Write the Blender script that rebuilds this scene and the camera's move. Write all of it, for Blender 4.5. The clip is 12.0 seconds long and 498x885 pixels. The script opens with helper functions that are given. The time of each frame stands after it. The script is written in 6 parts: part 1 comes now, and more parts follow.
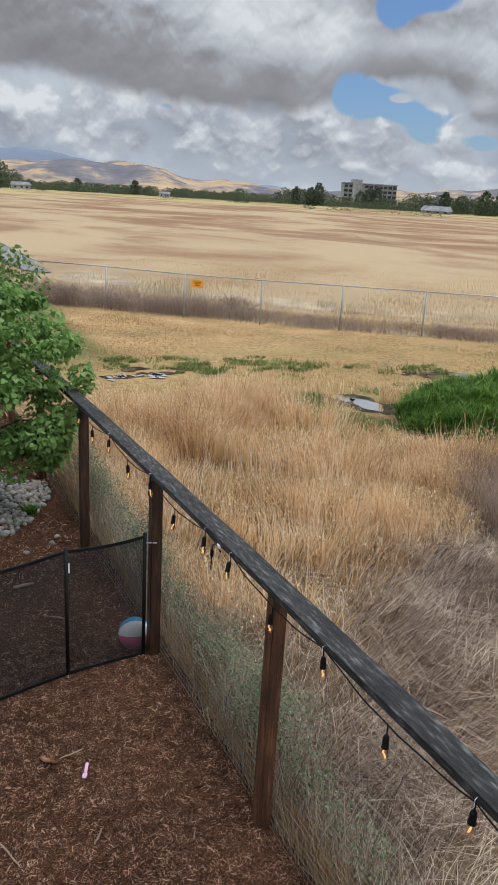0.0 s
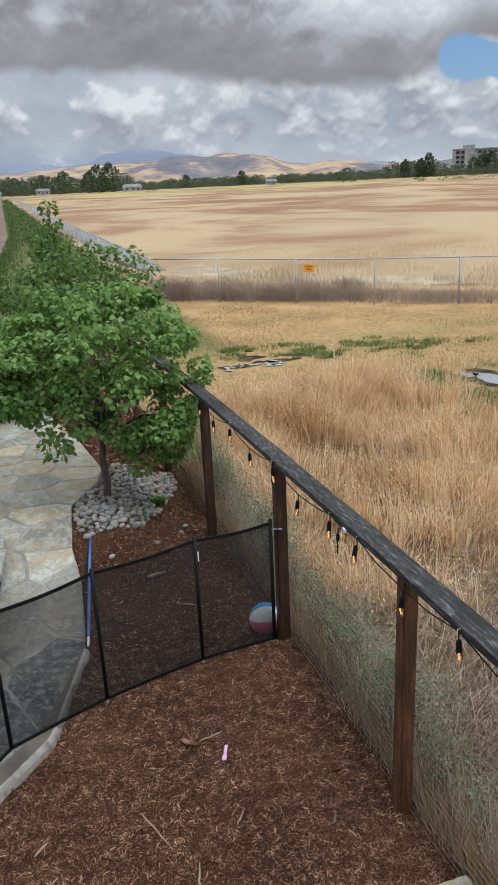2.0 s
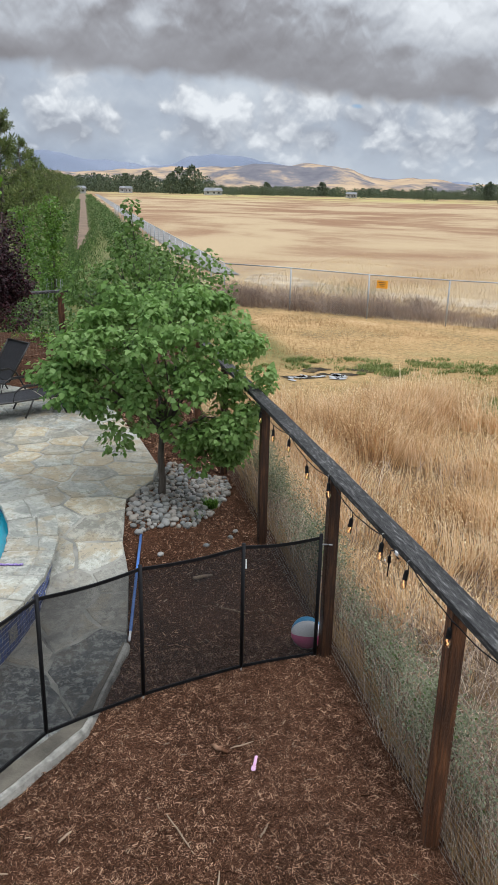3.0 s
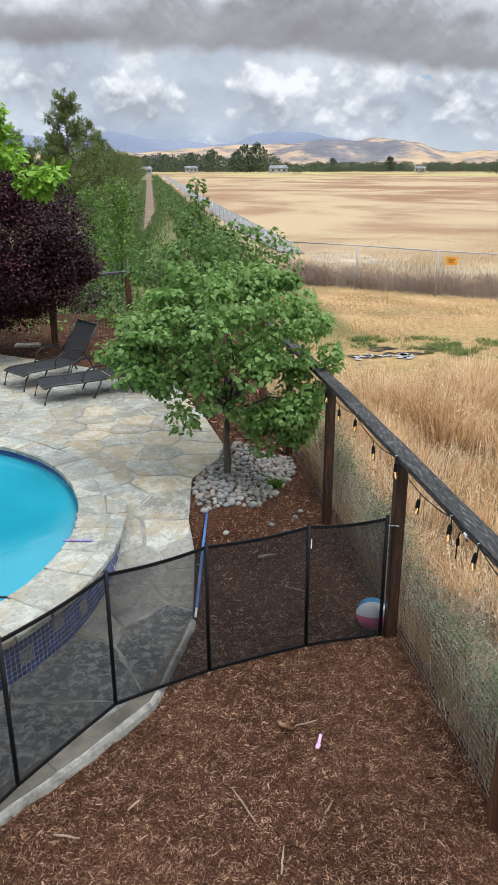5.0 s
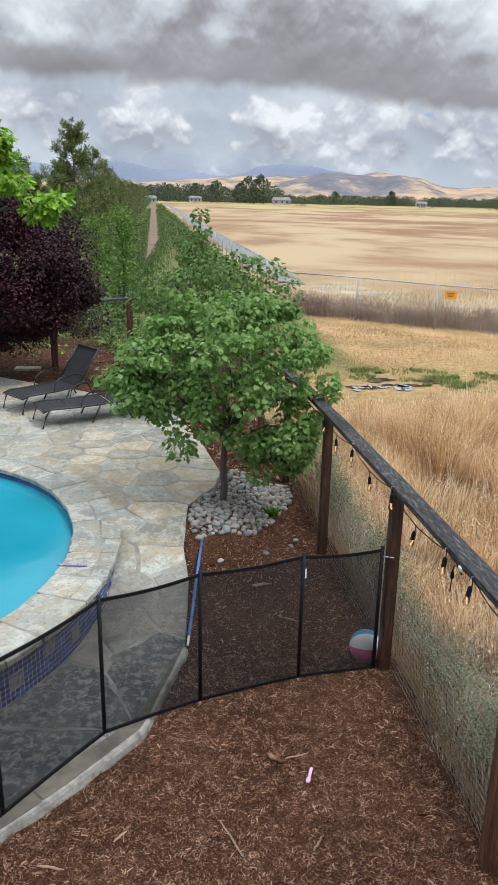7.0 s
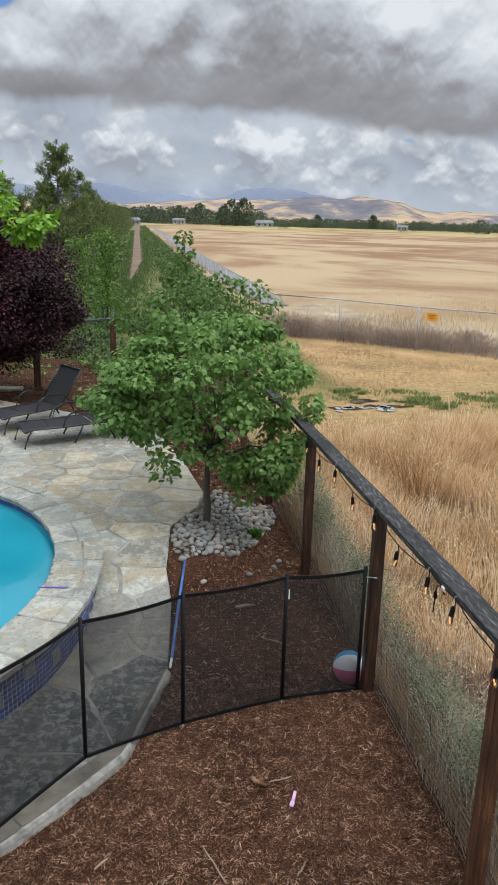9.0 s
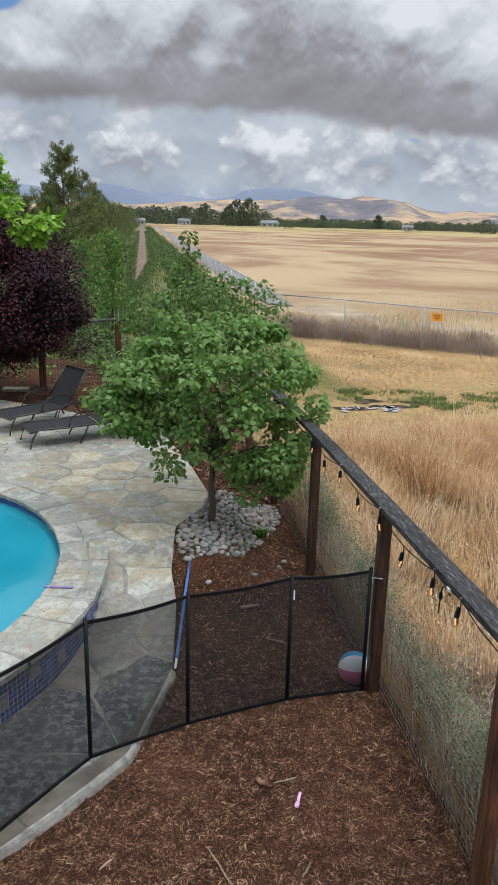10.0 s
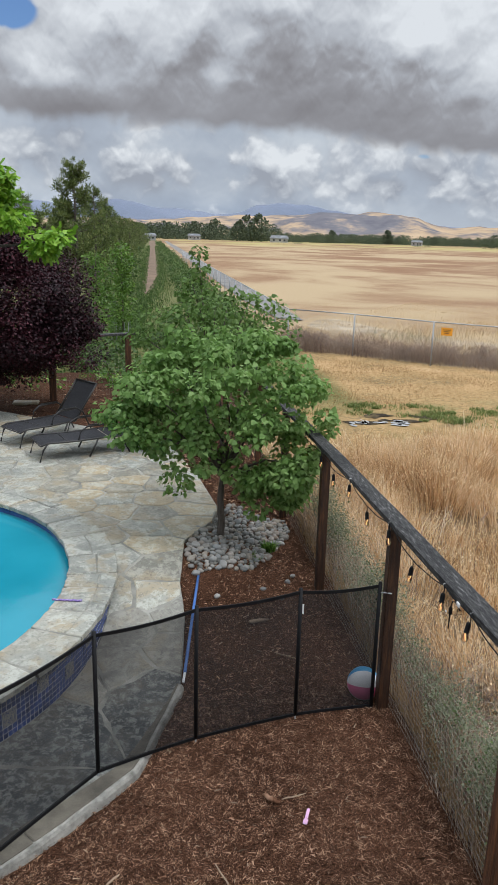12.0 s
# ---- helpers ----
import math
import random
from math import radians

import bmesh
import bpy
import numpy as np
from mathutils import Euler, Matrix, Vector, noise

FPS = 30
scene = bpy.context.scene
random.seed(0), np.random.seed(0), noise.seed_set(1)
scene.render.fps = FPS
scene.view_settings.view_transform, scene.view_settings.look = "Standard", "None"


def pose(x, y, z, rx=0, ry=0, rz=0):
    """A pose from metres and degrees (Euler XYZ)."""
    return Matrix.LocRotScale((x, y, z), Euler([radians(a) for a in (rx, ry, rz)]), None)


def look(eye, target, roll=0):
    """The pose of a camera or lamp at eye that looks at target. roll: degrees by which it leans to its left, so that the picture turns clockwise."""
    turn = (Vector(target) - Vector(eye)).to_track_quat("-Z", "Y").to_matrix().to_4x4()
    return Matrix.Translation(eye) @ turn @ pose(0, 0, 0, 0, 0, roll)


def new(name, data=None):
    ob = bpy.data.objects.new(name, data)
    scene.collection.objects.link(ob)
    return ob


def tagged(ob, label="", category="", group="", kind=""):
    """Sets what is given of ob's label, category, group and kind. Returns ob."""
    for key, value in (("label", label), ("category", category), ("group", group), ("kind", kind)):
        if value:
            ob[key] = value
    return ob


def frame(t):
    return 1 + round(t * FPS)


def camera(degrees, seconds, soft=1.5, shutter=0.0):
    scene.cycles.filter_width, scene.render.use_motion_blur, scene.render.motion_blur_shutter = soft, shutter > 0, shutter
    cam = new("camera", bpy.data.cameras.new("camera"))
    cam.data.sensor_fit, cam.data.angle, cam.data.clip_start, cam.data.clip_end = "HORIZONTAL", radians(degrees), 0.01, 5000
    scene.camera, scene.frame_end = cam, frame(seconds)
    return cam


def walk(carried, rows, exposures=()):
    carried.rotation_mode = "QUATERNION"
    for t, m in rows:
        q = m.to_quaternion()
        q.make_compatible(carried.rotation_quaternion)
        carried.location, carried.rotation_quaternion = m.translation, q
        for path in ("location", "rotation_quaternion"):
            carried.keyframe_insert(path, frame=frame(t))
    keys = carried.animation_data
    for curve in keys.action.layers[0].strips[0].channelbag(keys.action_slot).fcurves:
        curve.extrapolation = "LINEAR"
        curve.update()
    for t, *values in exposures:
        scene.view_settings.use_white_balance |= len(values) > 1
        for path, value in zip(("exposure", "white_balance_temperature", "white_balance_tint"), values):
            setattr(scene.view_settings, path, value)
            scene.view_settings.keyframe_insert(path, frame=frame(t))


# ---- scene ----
cam = camera(36.3, 12.0, 0.9)

# path
PATH = [
    (0, (0.293, -1.407, 4.057), (1.144, 0.293, 3.439), 3.4),
    (0.5, (0.291, -1.41, 4.058), (1.215, 0.256, 3.448), 3.1),
    (1, (0.291, -1.404, 4.055), (1.174, 0.277, 3.427), 1.0),
    (1.5, (0.305, -1.388, 4.041), (0.958, 0.388, 3.395), -4.7),
    (2, (0.3, -1.39, 4.045), (0.854, 0.416, 3.389), -2.7),
    (2.5, (0.268, -1.377, 4.059), (0.751, 0.453, 3.412), 1.3),
    (3, (0.277, -1.372, 4.056), (0.691, 0.478, 3.422), 1.3),
    (3.5, (0.272, -1.362, 4.05), (0.654, 0.492, 3.404), 1.4),
    (3.7, (0.265, -1.362, 4.054), (0.611, 0.494, 3.394), 1.1),
    (5.3, (0.265, -1.371, 4.055), (0.504, 0.493, 3.369), 0.0),
    (5.5, (0.272, -1.375, 4.057), (0.52, 0.491, 3.383), 0.6),
    (6, (0.268, -1.372, 4.051), (0.53, 0.501, 3.4), 1.5),
    (6.5, (0.273, -1.374, 4.058), (0.531, 0.505, 3.422), 1.4),
    (7, (0.27, -1.378, 4.058), (0.524, 0.507, 3.442), 1.2),
    (9, (0.268, -1.382, 4.056), (0.567, 0.513, 3.493), 1.6),
    (9.5, (0.268, -1.391, 4.055), (0.562, 0.507, 3.496), 1.5),
    (10, (0.269, -1.378, 4.057), (0.555, 0.52, 3.494), 1.5),
    (10.5, (0.267, -1.38, 4.052), (0.548, 0.52, 3.496), 1.6),
    (11, (0.269, -1.382, 4.061), (0.547, 0.521, 3.512), 1.6),
    (11.5, (0.265, -1.382, 4.059), (0.539, 0.525, 3.521), 1.6),
    (12, (0.266, -1.387, 4.056), (0.529, 0.524, 3.528), 1.5),
]
walk(cam, [(t, look(eye, target, roll)) for t, eye, target, roll in PATH], [(t, stops, 6280, 10) for t, stops in ((0, -0.33), (1, -0.41), (1.8, -0.29), (3, -0.09), (4.4, 0.06), (5.5, 0.13), (7.2, -0.01), (9, -0.17), (12, -0.22))])

# ---- body ----
rng = np.random.default_rng(7)
RD = random.Random(11)
pi = math.pi


# ---------------------------------------------------------------- node helpers
def tree_of(name):
    m = bpy.data.materials.new(name)
    m.use_nodes = True
    nt = m.node_tree
    return m, nt, nt.nodes["Principled BSDF"], nt.nodes["Material Output"]


def put(nt, socket, value):
    if isinstance(value, bpy.types.NodeSocket):
        nt.links.new(value, socket)
    else:
        socket.default_value = value


def calc(nt, op, a, b=0.0, c=0.0):
    nd = nt.nodes.new("ShaderNodeMath")
    nd.operation = op
    put(nt, nd.inputs[0], a)
    put(nt, nd.inputs[1], b)
    put(nt, nd.inputs[2], c)
    return nd.outputs[0]


def noisy(nt, vec, scale, detail=5.0, rough=0.55, warp=0.0):
    nd = nt.nodes.new("ShaderNodeTexNoise")
    put(nt, nd.inputs["Vector"], vec)
    nd.inputs["Scale"].default_value = scale
    nd.inputs["Detail"].default_value = detail
    nd.inputs["Roughness"].default_value = rough
    nd.inputs["Distortion"].default_value = warp
    return nd.outputs["Fac"]


def ramp(nt, fac, stops):
    nd = nt.nodes.new("ShaderNodeValToRGB")
    els = nd.color_ramp.elements
    while len(els) < len(stops):
        els.new(0.5)
    for e, (p, c) in zip(els, stops):
        e.position = p
        e.color = (*c, 1) if len(c) == 3 else c
    put(nt, nd.inputs[0], fac)
    return nd.outputs[0]


def blend(nt, fac, a, b, mode="MIX"):
    nd = nt.nodes.new("ShaderNodeMix")
    nd.data_type = "RGBA"
    nd.blend_type = mode
    put(nt, nd.inputs[0], fac)
    put(nt, nd.inputs[6], a if isinstance(a, bpy.types.NodeSocket) else (*a, 1))
    put(nt, nd.inputs[7], b if isinstance(b, bpy.types.NodeSocket) else (*b, 1))
    return nd.outputs[2]


def span(nt, v, a, b, c=0.0, d=1.0):
    nd = nt.nodes.new("ShaderNodeMapRange")
    nd.interpolation_type = "SMOOTHSTEP"
    put(nt, nd.inputs[0], v)
    nd.inputs[1].default_value, nd.inputs[2].default_value = a, b
    nd.inputs[3].default_value, nd.inputs[4].default_value = c, d
    return nd.outputs[0]


def place(nt, world=True, stretch=(1, 1, 1)):
    if world:
        src = nt.nodes.new("ShaderNodeNewGeometry").outputs["Position"]
    else:
        src = nt.nodes.new("ShaderNodeTexCoord").outputs["Object"]
    mp = nt.nodes.new("ShaderNodeMapping")
    mp.inputs["Scale"].default_value = stretch
    nt.links.new(src, mp.inputs[0])
    return mp.outputs[0]


def surface(name, colours, scale=4.0, rough=0.8, bump=0.3, bump_scale=40.0, metal=0.0, vary=0.0, big=0.25, big_scale=0.6,
            stretch=(1, 1, 1), world=True, island=0.0, depth=0.02, coat=0.0):
    """Noise-driven colour at two scales, fine relief, and a shade of its own for each piece."""
    m, nt, bs, out = tree_of(name)
    vec = place(nt, world, stretch)
    n = noisy(nt, vec, scale, 6)
    k = len(colours)
    col = ramp(nt, n, [(0.3 + 0.4 * i / max(1, k - 1), c) for i, c in enumerate(colours)])
    tone = span(nt, noisy(nt, vec, big_scale, 3), 0.3, 0.7, 1 - big, 1 + big)
    if vary:
        r = nt.nodes.new("ShaderNodeObjectInfo").outputs["Random"]
        tone = calc(nt, "MULTIPLY", tone, calc(nt, "MULTIPLY_ADD", r, 2 * vary, 1 - vary))
    if island:
        r = nt.nodes.new("ShaderNodeNewGeometry").outputs["Random Per Island"]
        tone = calc(nt, "MULTIPLY", tone, calc(nt, "MULTIPLY_ADD", r, 2 * island, 1 - island))
    mul = nt.nodes.new("ShaderNodeVectorMath")
    mul.operation = "SCALE"
    nt.links.new(col, mul.inputs[0])
    put(nt, mul.inputs["Scale"], tone)
    nt.links.new(mul.outputs[0], bs.inputs["Base Color"])
    bs.inputs["Roughness"].default_value = rough
    bs.inputs["Metallic"].default_value = metal
    bs.inputs["Coat Weight"].default_value = coat
    if bump:
        b = nt.nodes.new("ShaderNodeBump")
        b.inputs["Strength"].default_value = bump
        b.inputs["Distance"].default_value = depth
        nt.links.new(noisy(nt, vec, bump_scale, 6, 0.65), b.inputs["Height"])
        nt.links.new(b.outputs[0], bs.inputs["Normal"])
    return m


def foliage(name, dark, mid, light, gloss=0.45, through_light=0.35, patch=1.2, stops=(0.05, 0.5, 0.95)):
    """Leaves and blades: a colour of its own for each, uneven in patches, with light passing through."""
    m, nt, bs, out = tree_of(name)
    g = nt.nodes.new("ShaderNodeNewGeometry")
    n = noisy(nt, g.outputs["Position"], patch, 3)
    f = calc(nt, "ADD", calc(nt, "MULTIPLY", g.outputs["Random Per Island"], 0.65), calc(nt, "MULTIPLY", span(nt, n, 0.3, 0.7), 0.35))
    col = ramp(nt, f, list(zip(stops, (dark, mid, light))))
    nt.links.new(col, bs.inputs["Base Color"])
    bs.inputs["Roughness"].default_value = gloss
    bs.inputs["Specular IOR Level"].default_value = 0.3
    tr = nt.nodes.new("ShaderNodeBsdfTranslucent")
    nt.links.new(col, tr.inputs[0])
    mx = nt.nodes.new("ShaderNodeMixShader")
    mx.inputs[0].default_value = through_light
    nt.links.new(bs.outputs[0], mx.inputs[1])
    nt.links.new(tr.outputs[0], mx.inputs[2])
    nt.links.new(mx.outputs[0], out.inputs[0])
    return m


# ---------------------------------------------------------------- sky and sun
SUN_EL, SUN_AZ = 58.0, 120.0
world = bpy.data.worlds.new("world")
scene.world = world
world.use_nodes = True
wt = world.node_tree
bg = wt.nodes["Background"]
sky = wt.nodes.new("ShaderNodeTexSky")
sky.sky_type, sky.sun_disc = "NISHITA", False
sky.sun_elevation, sky.sun_rotation = radians(SUN_EL), radians(SUN_AZ)
way = wt.nodes.new("ShaderNodeTexCoord").outputs["Generated"]
sep = wt.nodes.new("ShaderNodeSeparateXYZ")
wt.links.new(way, sep.inputs[0])
azi = calc(wt, "MULTIPLY", calc(wt, "ARCTAN2", sep.outputs[0], sep.outputs[1]), 57.2958)
ele = calc(wt, "MULTIPLY", calc(wt, "ARCSINE", sep.outputs[2]), 57.2958)


def cloud_vec(lift):
    """Cloud space: degrees of azimuth and elevation, drawn together towards the horizon and stirred a little."""
    e2 = calc(wt, "POWER", calc(wt, "MAXIMUM", calc(wt, "ADD", ele, lift), 0.02), 0.8)
    cx = wt.nodes.new("ShaderNodeCombineXYZ")
    wt.links.new(azi, cx.inputs[0])
    wt.links.new(calc(wt, "MULTIPLY", e2, 1.9), cx.inputs[1])
    stir = wt.nodes.new("ShaderNodeTexNoise")
    wt.links.new(cx.outputs[0], stir.inputs["Vector"])
    stir.inputs["Scale"].default_value, stir.inputs["Detail"].default_value = 0.45, 5
    mv = wt.nodes.new("ShaderNodeVectorMath")
    mv.operation = "MULTIPLY_ADD"
    wt.links.new(stir.outputs["Color"], mv.inputs[0])
    mv.inputs[1].default_value = (1.9, 1.9, 0)
    wt.links.new(cx.outputs[0], mv.inputs[2])
    return mv.outputs[0]


def puffs(vec, scale, detail=3.0, rough=0.46):
    """Heaped round cloud heads."""
    nd = wt.nodes.new("ShaderNodeTexVoronoi")
    nd.feature = "SMOOTH_F1"
    nd.voronoi_dimensions = "2D"
    wt.links.new(vec, nd.inputs["Vector"])
    nd.inputs["Scale"].default_value, nd.inputs["Detail"].default_value = scale, detail
    nd.inputs["Roughness"].default_value, nd.inputs["Smoothness"].default_value = rough, 1.0
    return calc(wt, "SUBTRACT", 1.0, nd.outputs["Distance"])


def mound(az, el, wa, we, power=1.0):
    """A soft patch of sky round a direction."""
    a = calc(wt, "DIVIDE", calc(wt, "SUBTRACT", azi, az), wa)
    e = calc(wt, "DIVIDE", calc(wt, "SUBTRACT", ele, el), we)
    d = calc(wt, "ADD", calc(wt, "MULTIPLY", a, a), calc(wt, "MULTIPLY", e, e))
    return calc(wt, "MULTIPLY", calc(wt, "EXPONENT", calc(wt, "MULTIPLY", d, -1.0)), power)


def total(items):
    s = items[0]
    for i in items[1:]:
        s = calc(wt, "ADD", s, i)
    return s


v0, v1, v2 = cloud_vec(0.0), cloud_vec(0.65), cloud_vec(0.28)
big0, big1 = puffs(v0, 0.15, 1.6, 0.38), puffs(v1, 0.15, 1.6, 0.38)
small0, small1 = puffs(v0, 0.40, 3.2), puffs(v2, 0.40, 3.2)
fbm0, fbm1 = noisy(wt, v0, 0.20, 4.5, 0.40), noisy(wt, v1, 0.20, 4.5, 0.40)
broad = noisy(wt, v0, 0.085, 3, 0.5)
billow = total([calc(wt, "MULTIPLY", calc(wt, "SUBTRACT", big0, big1), 1.15), calc(wt, "MULTIPLY", calc(wt, "SUBTRACT", fbm0, fbm1), 0.85), calc(wt, "MULTIPLY", calc(wt, "SUBTRACT", small0, small1), 0.30)])
# low belt of heaped white clouds on a blue-grey veil
heap = total([small0, calc(wt, "MULTIPLY", big0, 0.55), calc(wt, "MULTIPLY_ADD", fbm0, 0.7, -0.35),
              mound(24, 4.0, 10, 1.5, 0.26), mound(13, 5.2, 8, 0.9, 0.16), mound(37, 2.5, 9, 0.7, 0.22), mound(1.8, 4.5, 2.4, 0.8, 0.12), mound(-6.7, 5.6, 3.4, 1.2, 0.34), mound(0, 4.4, 3, 0.8, 0.14), mound(35, 4.2, 1.2, 0.5, 0.2), mound(9.6, 4.9, 2, 0.7, 0.1),
              mound(4, 2.6, 9, 0.9, -0.18), mound(22, 1.4, 20, 0.8, -0.15), mound(36.5, 3.3, 2.5, 0.4, -0.15)])
puff_m = span(wt, heap, 0.40, 0.90)
veil = ramp(wt, calc(wt, "MULTIPLY_ADD", broad, 1.6, calc(wt, "MULTIPLY_ADD", billow, 0.8, -0.26)), [(0.1, (0.37, 0.405, 0.47)), (0.5, (0.485, 0.54, 0.615)), (0.9, (0.66, 0.71, 0.76))])
crown = ramp(wt, calc(wt, "MULTIPLY_ADD", billow, 2.4, calc(wt, "MULTIPLY_ADD", heap, 0.85, -0.32)), [(0.0, (0.40, 0.43, 0.485)), (0.45, (0.60, 0.635, 0.68)), (0.95, (0.88, 0.91, 0.93))])
belt_c = blend(wt, puff_m, veil, crown)
# the great deck overhead: a dark level base, paling upwards into lit heads
base_n = wt.nodes.new("ShaderNodeValToRGB")
marks = [(-12, 7.1), (-3.4, 6.7), (4.7, 7.0), (11.6, 6.6), (19.0, 5.9), (24.0, 5.3), (28.0, 5.4), (31.0, 5.9), (33.5, 7.9), (38.4, 7.3), (41.0, 5.4), (48.0, 5.2)]
while len(base_n.color_ramp.elements) < len(marks):
    base_n.color_ramp.elements.new(0.5)
for el_, (a, e) in zip(base_n.color_ramp.elements, marks):
    el_.position, el_.color = (a + 20) / 80, (e / 20, e / 20, e / 20, 1)
wt.links.new(calc(wt, "MULTIPLY_ADD", azi, 1 / 80, 0.25), base_n.inputs[0])
base_e = calc(wt, "MULTIPLY", base_n.outputs[0], 20.0)
over = total([ele, calc(wt, "MULTIPLY", base_e, -1.0), calc(wt, "MULTIPLY_ADD", fbm0, 2.2, -1.1), calc(wt, "MULTIPLY_ADD", small0, 0.9, -0.5)])
deck_m = span(wt, over, -0.35, 0.75)
rise = total([calc(wt, "MULTIPLY", calc(wt, "SUBTRACT", ele, base_e), 0.062), calc(wt, "MULTIPLY_ADD", broad, 0.8, -0.30)])
lift_ = span(wt, calc(wt, "SUBTRACT", ele, base_e), 0.5, 4.5, 0.35, 1.35)
tone = total([rise, calc(wt, "MULTIPLY", billow, lift_), calc(wt, "MULTIPLY", heap, calc(wt, "MULTIPLY", lift_, 0.12)),
              mound(25, 10.8, 4.0, 1.7, 0.34), mound(30, 10.4, 2.2, 2.2, 0.34), mound(18.4, 13, 4, 1.6, 0.30), mound(-2.5, 13.3, 3.0, 1.3, 0.35), mound(5.0, 10.6, 0.9, 1.0, 0.30), mound(-3.5, 9.6, 3.0, 0.9, 0.15), mound(-7.5, 11, 2, 1.2, 0.25),
              mound(36.5, 10.2, 4.5, 0.9, 0.32), mound(40.8, 6.6, 2.0, 0.7, 0.35), mound(12, 8.6, 5, 1.3, -0.22), mound(22.6, 8.9, 1.3, 0.5, -0.30), mound(4.2, 12.2, 1.5, 1.4, -0.22), mound(9.5, 11.0, 1.6, 1.4, -0.18), mound(-5, 8.0, 4, 0.7, -0.12),
              mound(27.2, 7.8, 1.6, 0.8, -0.12), mound(37.5, 8.0, 3.0, 0.5, -0.15)])
deck = ramp(wt, tone, [(0.0, (0.275, 0.268, 0.282)), (0.26, (0.37, 0.372, 0.395)), (0.50, (0.53, 0.555, 0.595)), (0.98, (0.86, 0.89, 0.915))])
gaps = total([mound(32.4, 7.1, 1.3, 1.5, 0.9), mound(34.3, 6.6, 2.4, 0.9, 0.8), mound(37.4, 5.7, 2.2, 0.6, 0.7), mound(37.5, 4.5, 1.7, 0.7, 0.6), mound(41.3, 4.2, 1.6, 0.6, 0.6), mound(34.6, 12.0, 1.2, 1.1, 0.8), mound(36.8, 12.8, 2.5, 0.9, 0.8),
              mound(19.6, 5.5, 0.8, 0.28, 0.42), mound(-8.8, 13.6, 1.8, 1.2, 0.9), mound(35.3, 6.75, 0.8, 0.3, -0.7), mound(35.2, 4.0, 1.6, 0.5, -0.5), mound(39.5, 3.2, 1.4, 0.4, -0.4)])
hole = span(wt, total([gaps, calc(wt, "MULTIPLY_ADD", fbm0, -0.6, 0.3), calc(wt, "MULTIPLY_ADD", small0, -0.75, 0.41)]), 0.28, 0.68)
hole = calc(wt, "MULTIPLY", hole, span(wt, gaps, 0.22, 0.40))
blue = blend(wt, 1.0, sky.outputs[0], (0.085, 0.105, 0.135), "MULTIPLY")
low = span(wt, ele, 0.2, 3.4, 0.75, 0.0)
cloud = blend(wt, span(wt, ele, 17.0, 40.0, 0.0, 0.85), blend(wt, deck_m, belt_c, deck), (0.52, 0.56, 0.62))
air = blend(wt, low, blend(wt, hole, cloud, blue), blend(wt, span(wt, azi, 6, 20), (0.36, 0.45, 0.60), (0.58, 0.635, 0.70)))
wt.links.new(air, bg.inputs[0])
# cloudy sky: towards the zenith about three times as bright as at the horizon
wt.links.new(span(wt, ele, 16.0, 60.0, 1.0, 3.45), bg.inputs[1])

sun = new("sun", bpy.data.lights.new("sun", "SUN"))
sun.data.energy, sun.data.angle, sun.data.color = 2.2, radians(16), (1.0, 0.99, 0.975)
ca, ce = radians(SUN_AZ), radians(SUN_EL)
sun.matrix_world = look((60 * math.sin(ca) * math.cos(ce), 60 * math.cos(ca) * math.cos(ce), 60 * math.sin(ce)), (0, 0, 0))
scene.view_settings.exposure = 0.0

# ---------------------------------------------------------------- materials
M_MULCH = surface("bark_mulch", [(0.019, 0.0083, 0.0043), (0.059, 0.027, 0.0148), (0.135, 0.066, 0.038)], 75, 0.95, 0.9, 60, big=0.35, big_scale=0.8)
M_STRAW = surface("pale_wood_bits", [(0.19, 0.13, 0.085), (0.32, 0.235, 0.16)], 9, 0.85, 0.2, island=0.4)


def flag_stone(name, tints, pale, tan=0.7, mottle=6.0, spots=0.68):
    """Split stone: broad tints, scattered lichen-pale patches, dark damp specks and a rough face."""
    m, nt, bs, out = tree_of(name)
    vec = place(nt)
    col = ramp(nt, noisy(nt, vec, 1.3, 6, 0.6), [(0.3 + 0.13 * i, c) for i, c in enumerate(tints)])
    buff = span(nt, noisy(nt, vec, 2.6, 5, 0.65, 0.6), 0.47, 0.60, 0.0, tan)
    col = blend(nt, buff, col, (0.29, 0.235, 0.15))
    patch = span(nt, noisy(nt, vec, mottle, 9, 0.75, 0.4), 0.47, 0.58, 0.0, spots)
    col = blend(nt, patch, col, pale)
    speck = span(nt, noisy(nt, vec, 22.0, 8, 0.8, 0.2), 0.51, 0.62, 0.0, 0.55)
    col = blend(nt, speck, col, (0.085, 0.082, 0.07))
    r = nt.nodes.new("ShaderNodeObjectInfo").outputs["Random"]
    sc = nt.nodes.new("ShaderNodeVectorMath")
    sc.operation = "SCALE"
    nt.links.new(col, sc.inputs[0])
    nt.links.new(calc(nt, "MULTIPLY_ADD", r, 0.24, 0.90), sc.inputs["Scale"])
    nt.links.new(sc.outputs[0], bs.inputs["Base Color"])
    nt.links.new(span(nt, noisy(nt, vec, 1.1, 3), 0.35, 0.65, 0.45, 0.85), bs.inputs["Roughness"])
    b = nt.nodes.new("ShaderNodeBump")
    b.inputs["Strength"].default_value, b.inputs["Distance"].default_value = 0.7, 0.015
    nt.links.new(noisy(nt, vec, 14, 7, 0.7), b.inputs["Height"])
    nt.links.new(b.outputs[0], bs.inputs["Normal"])
    return m


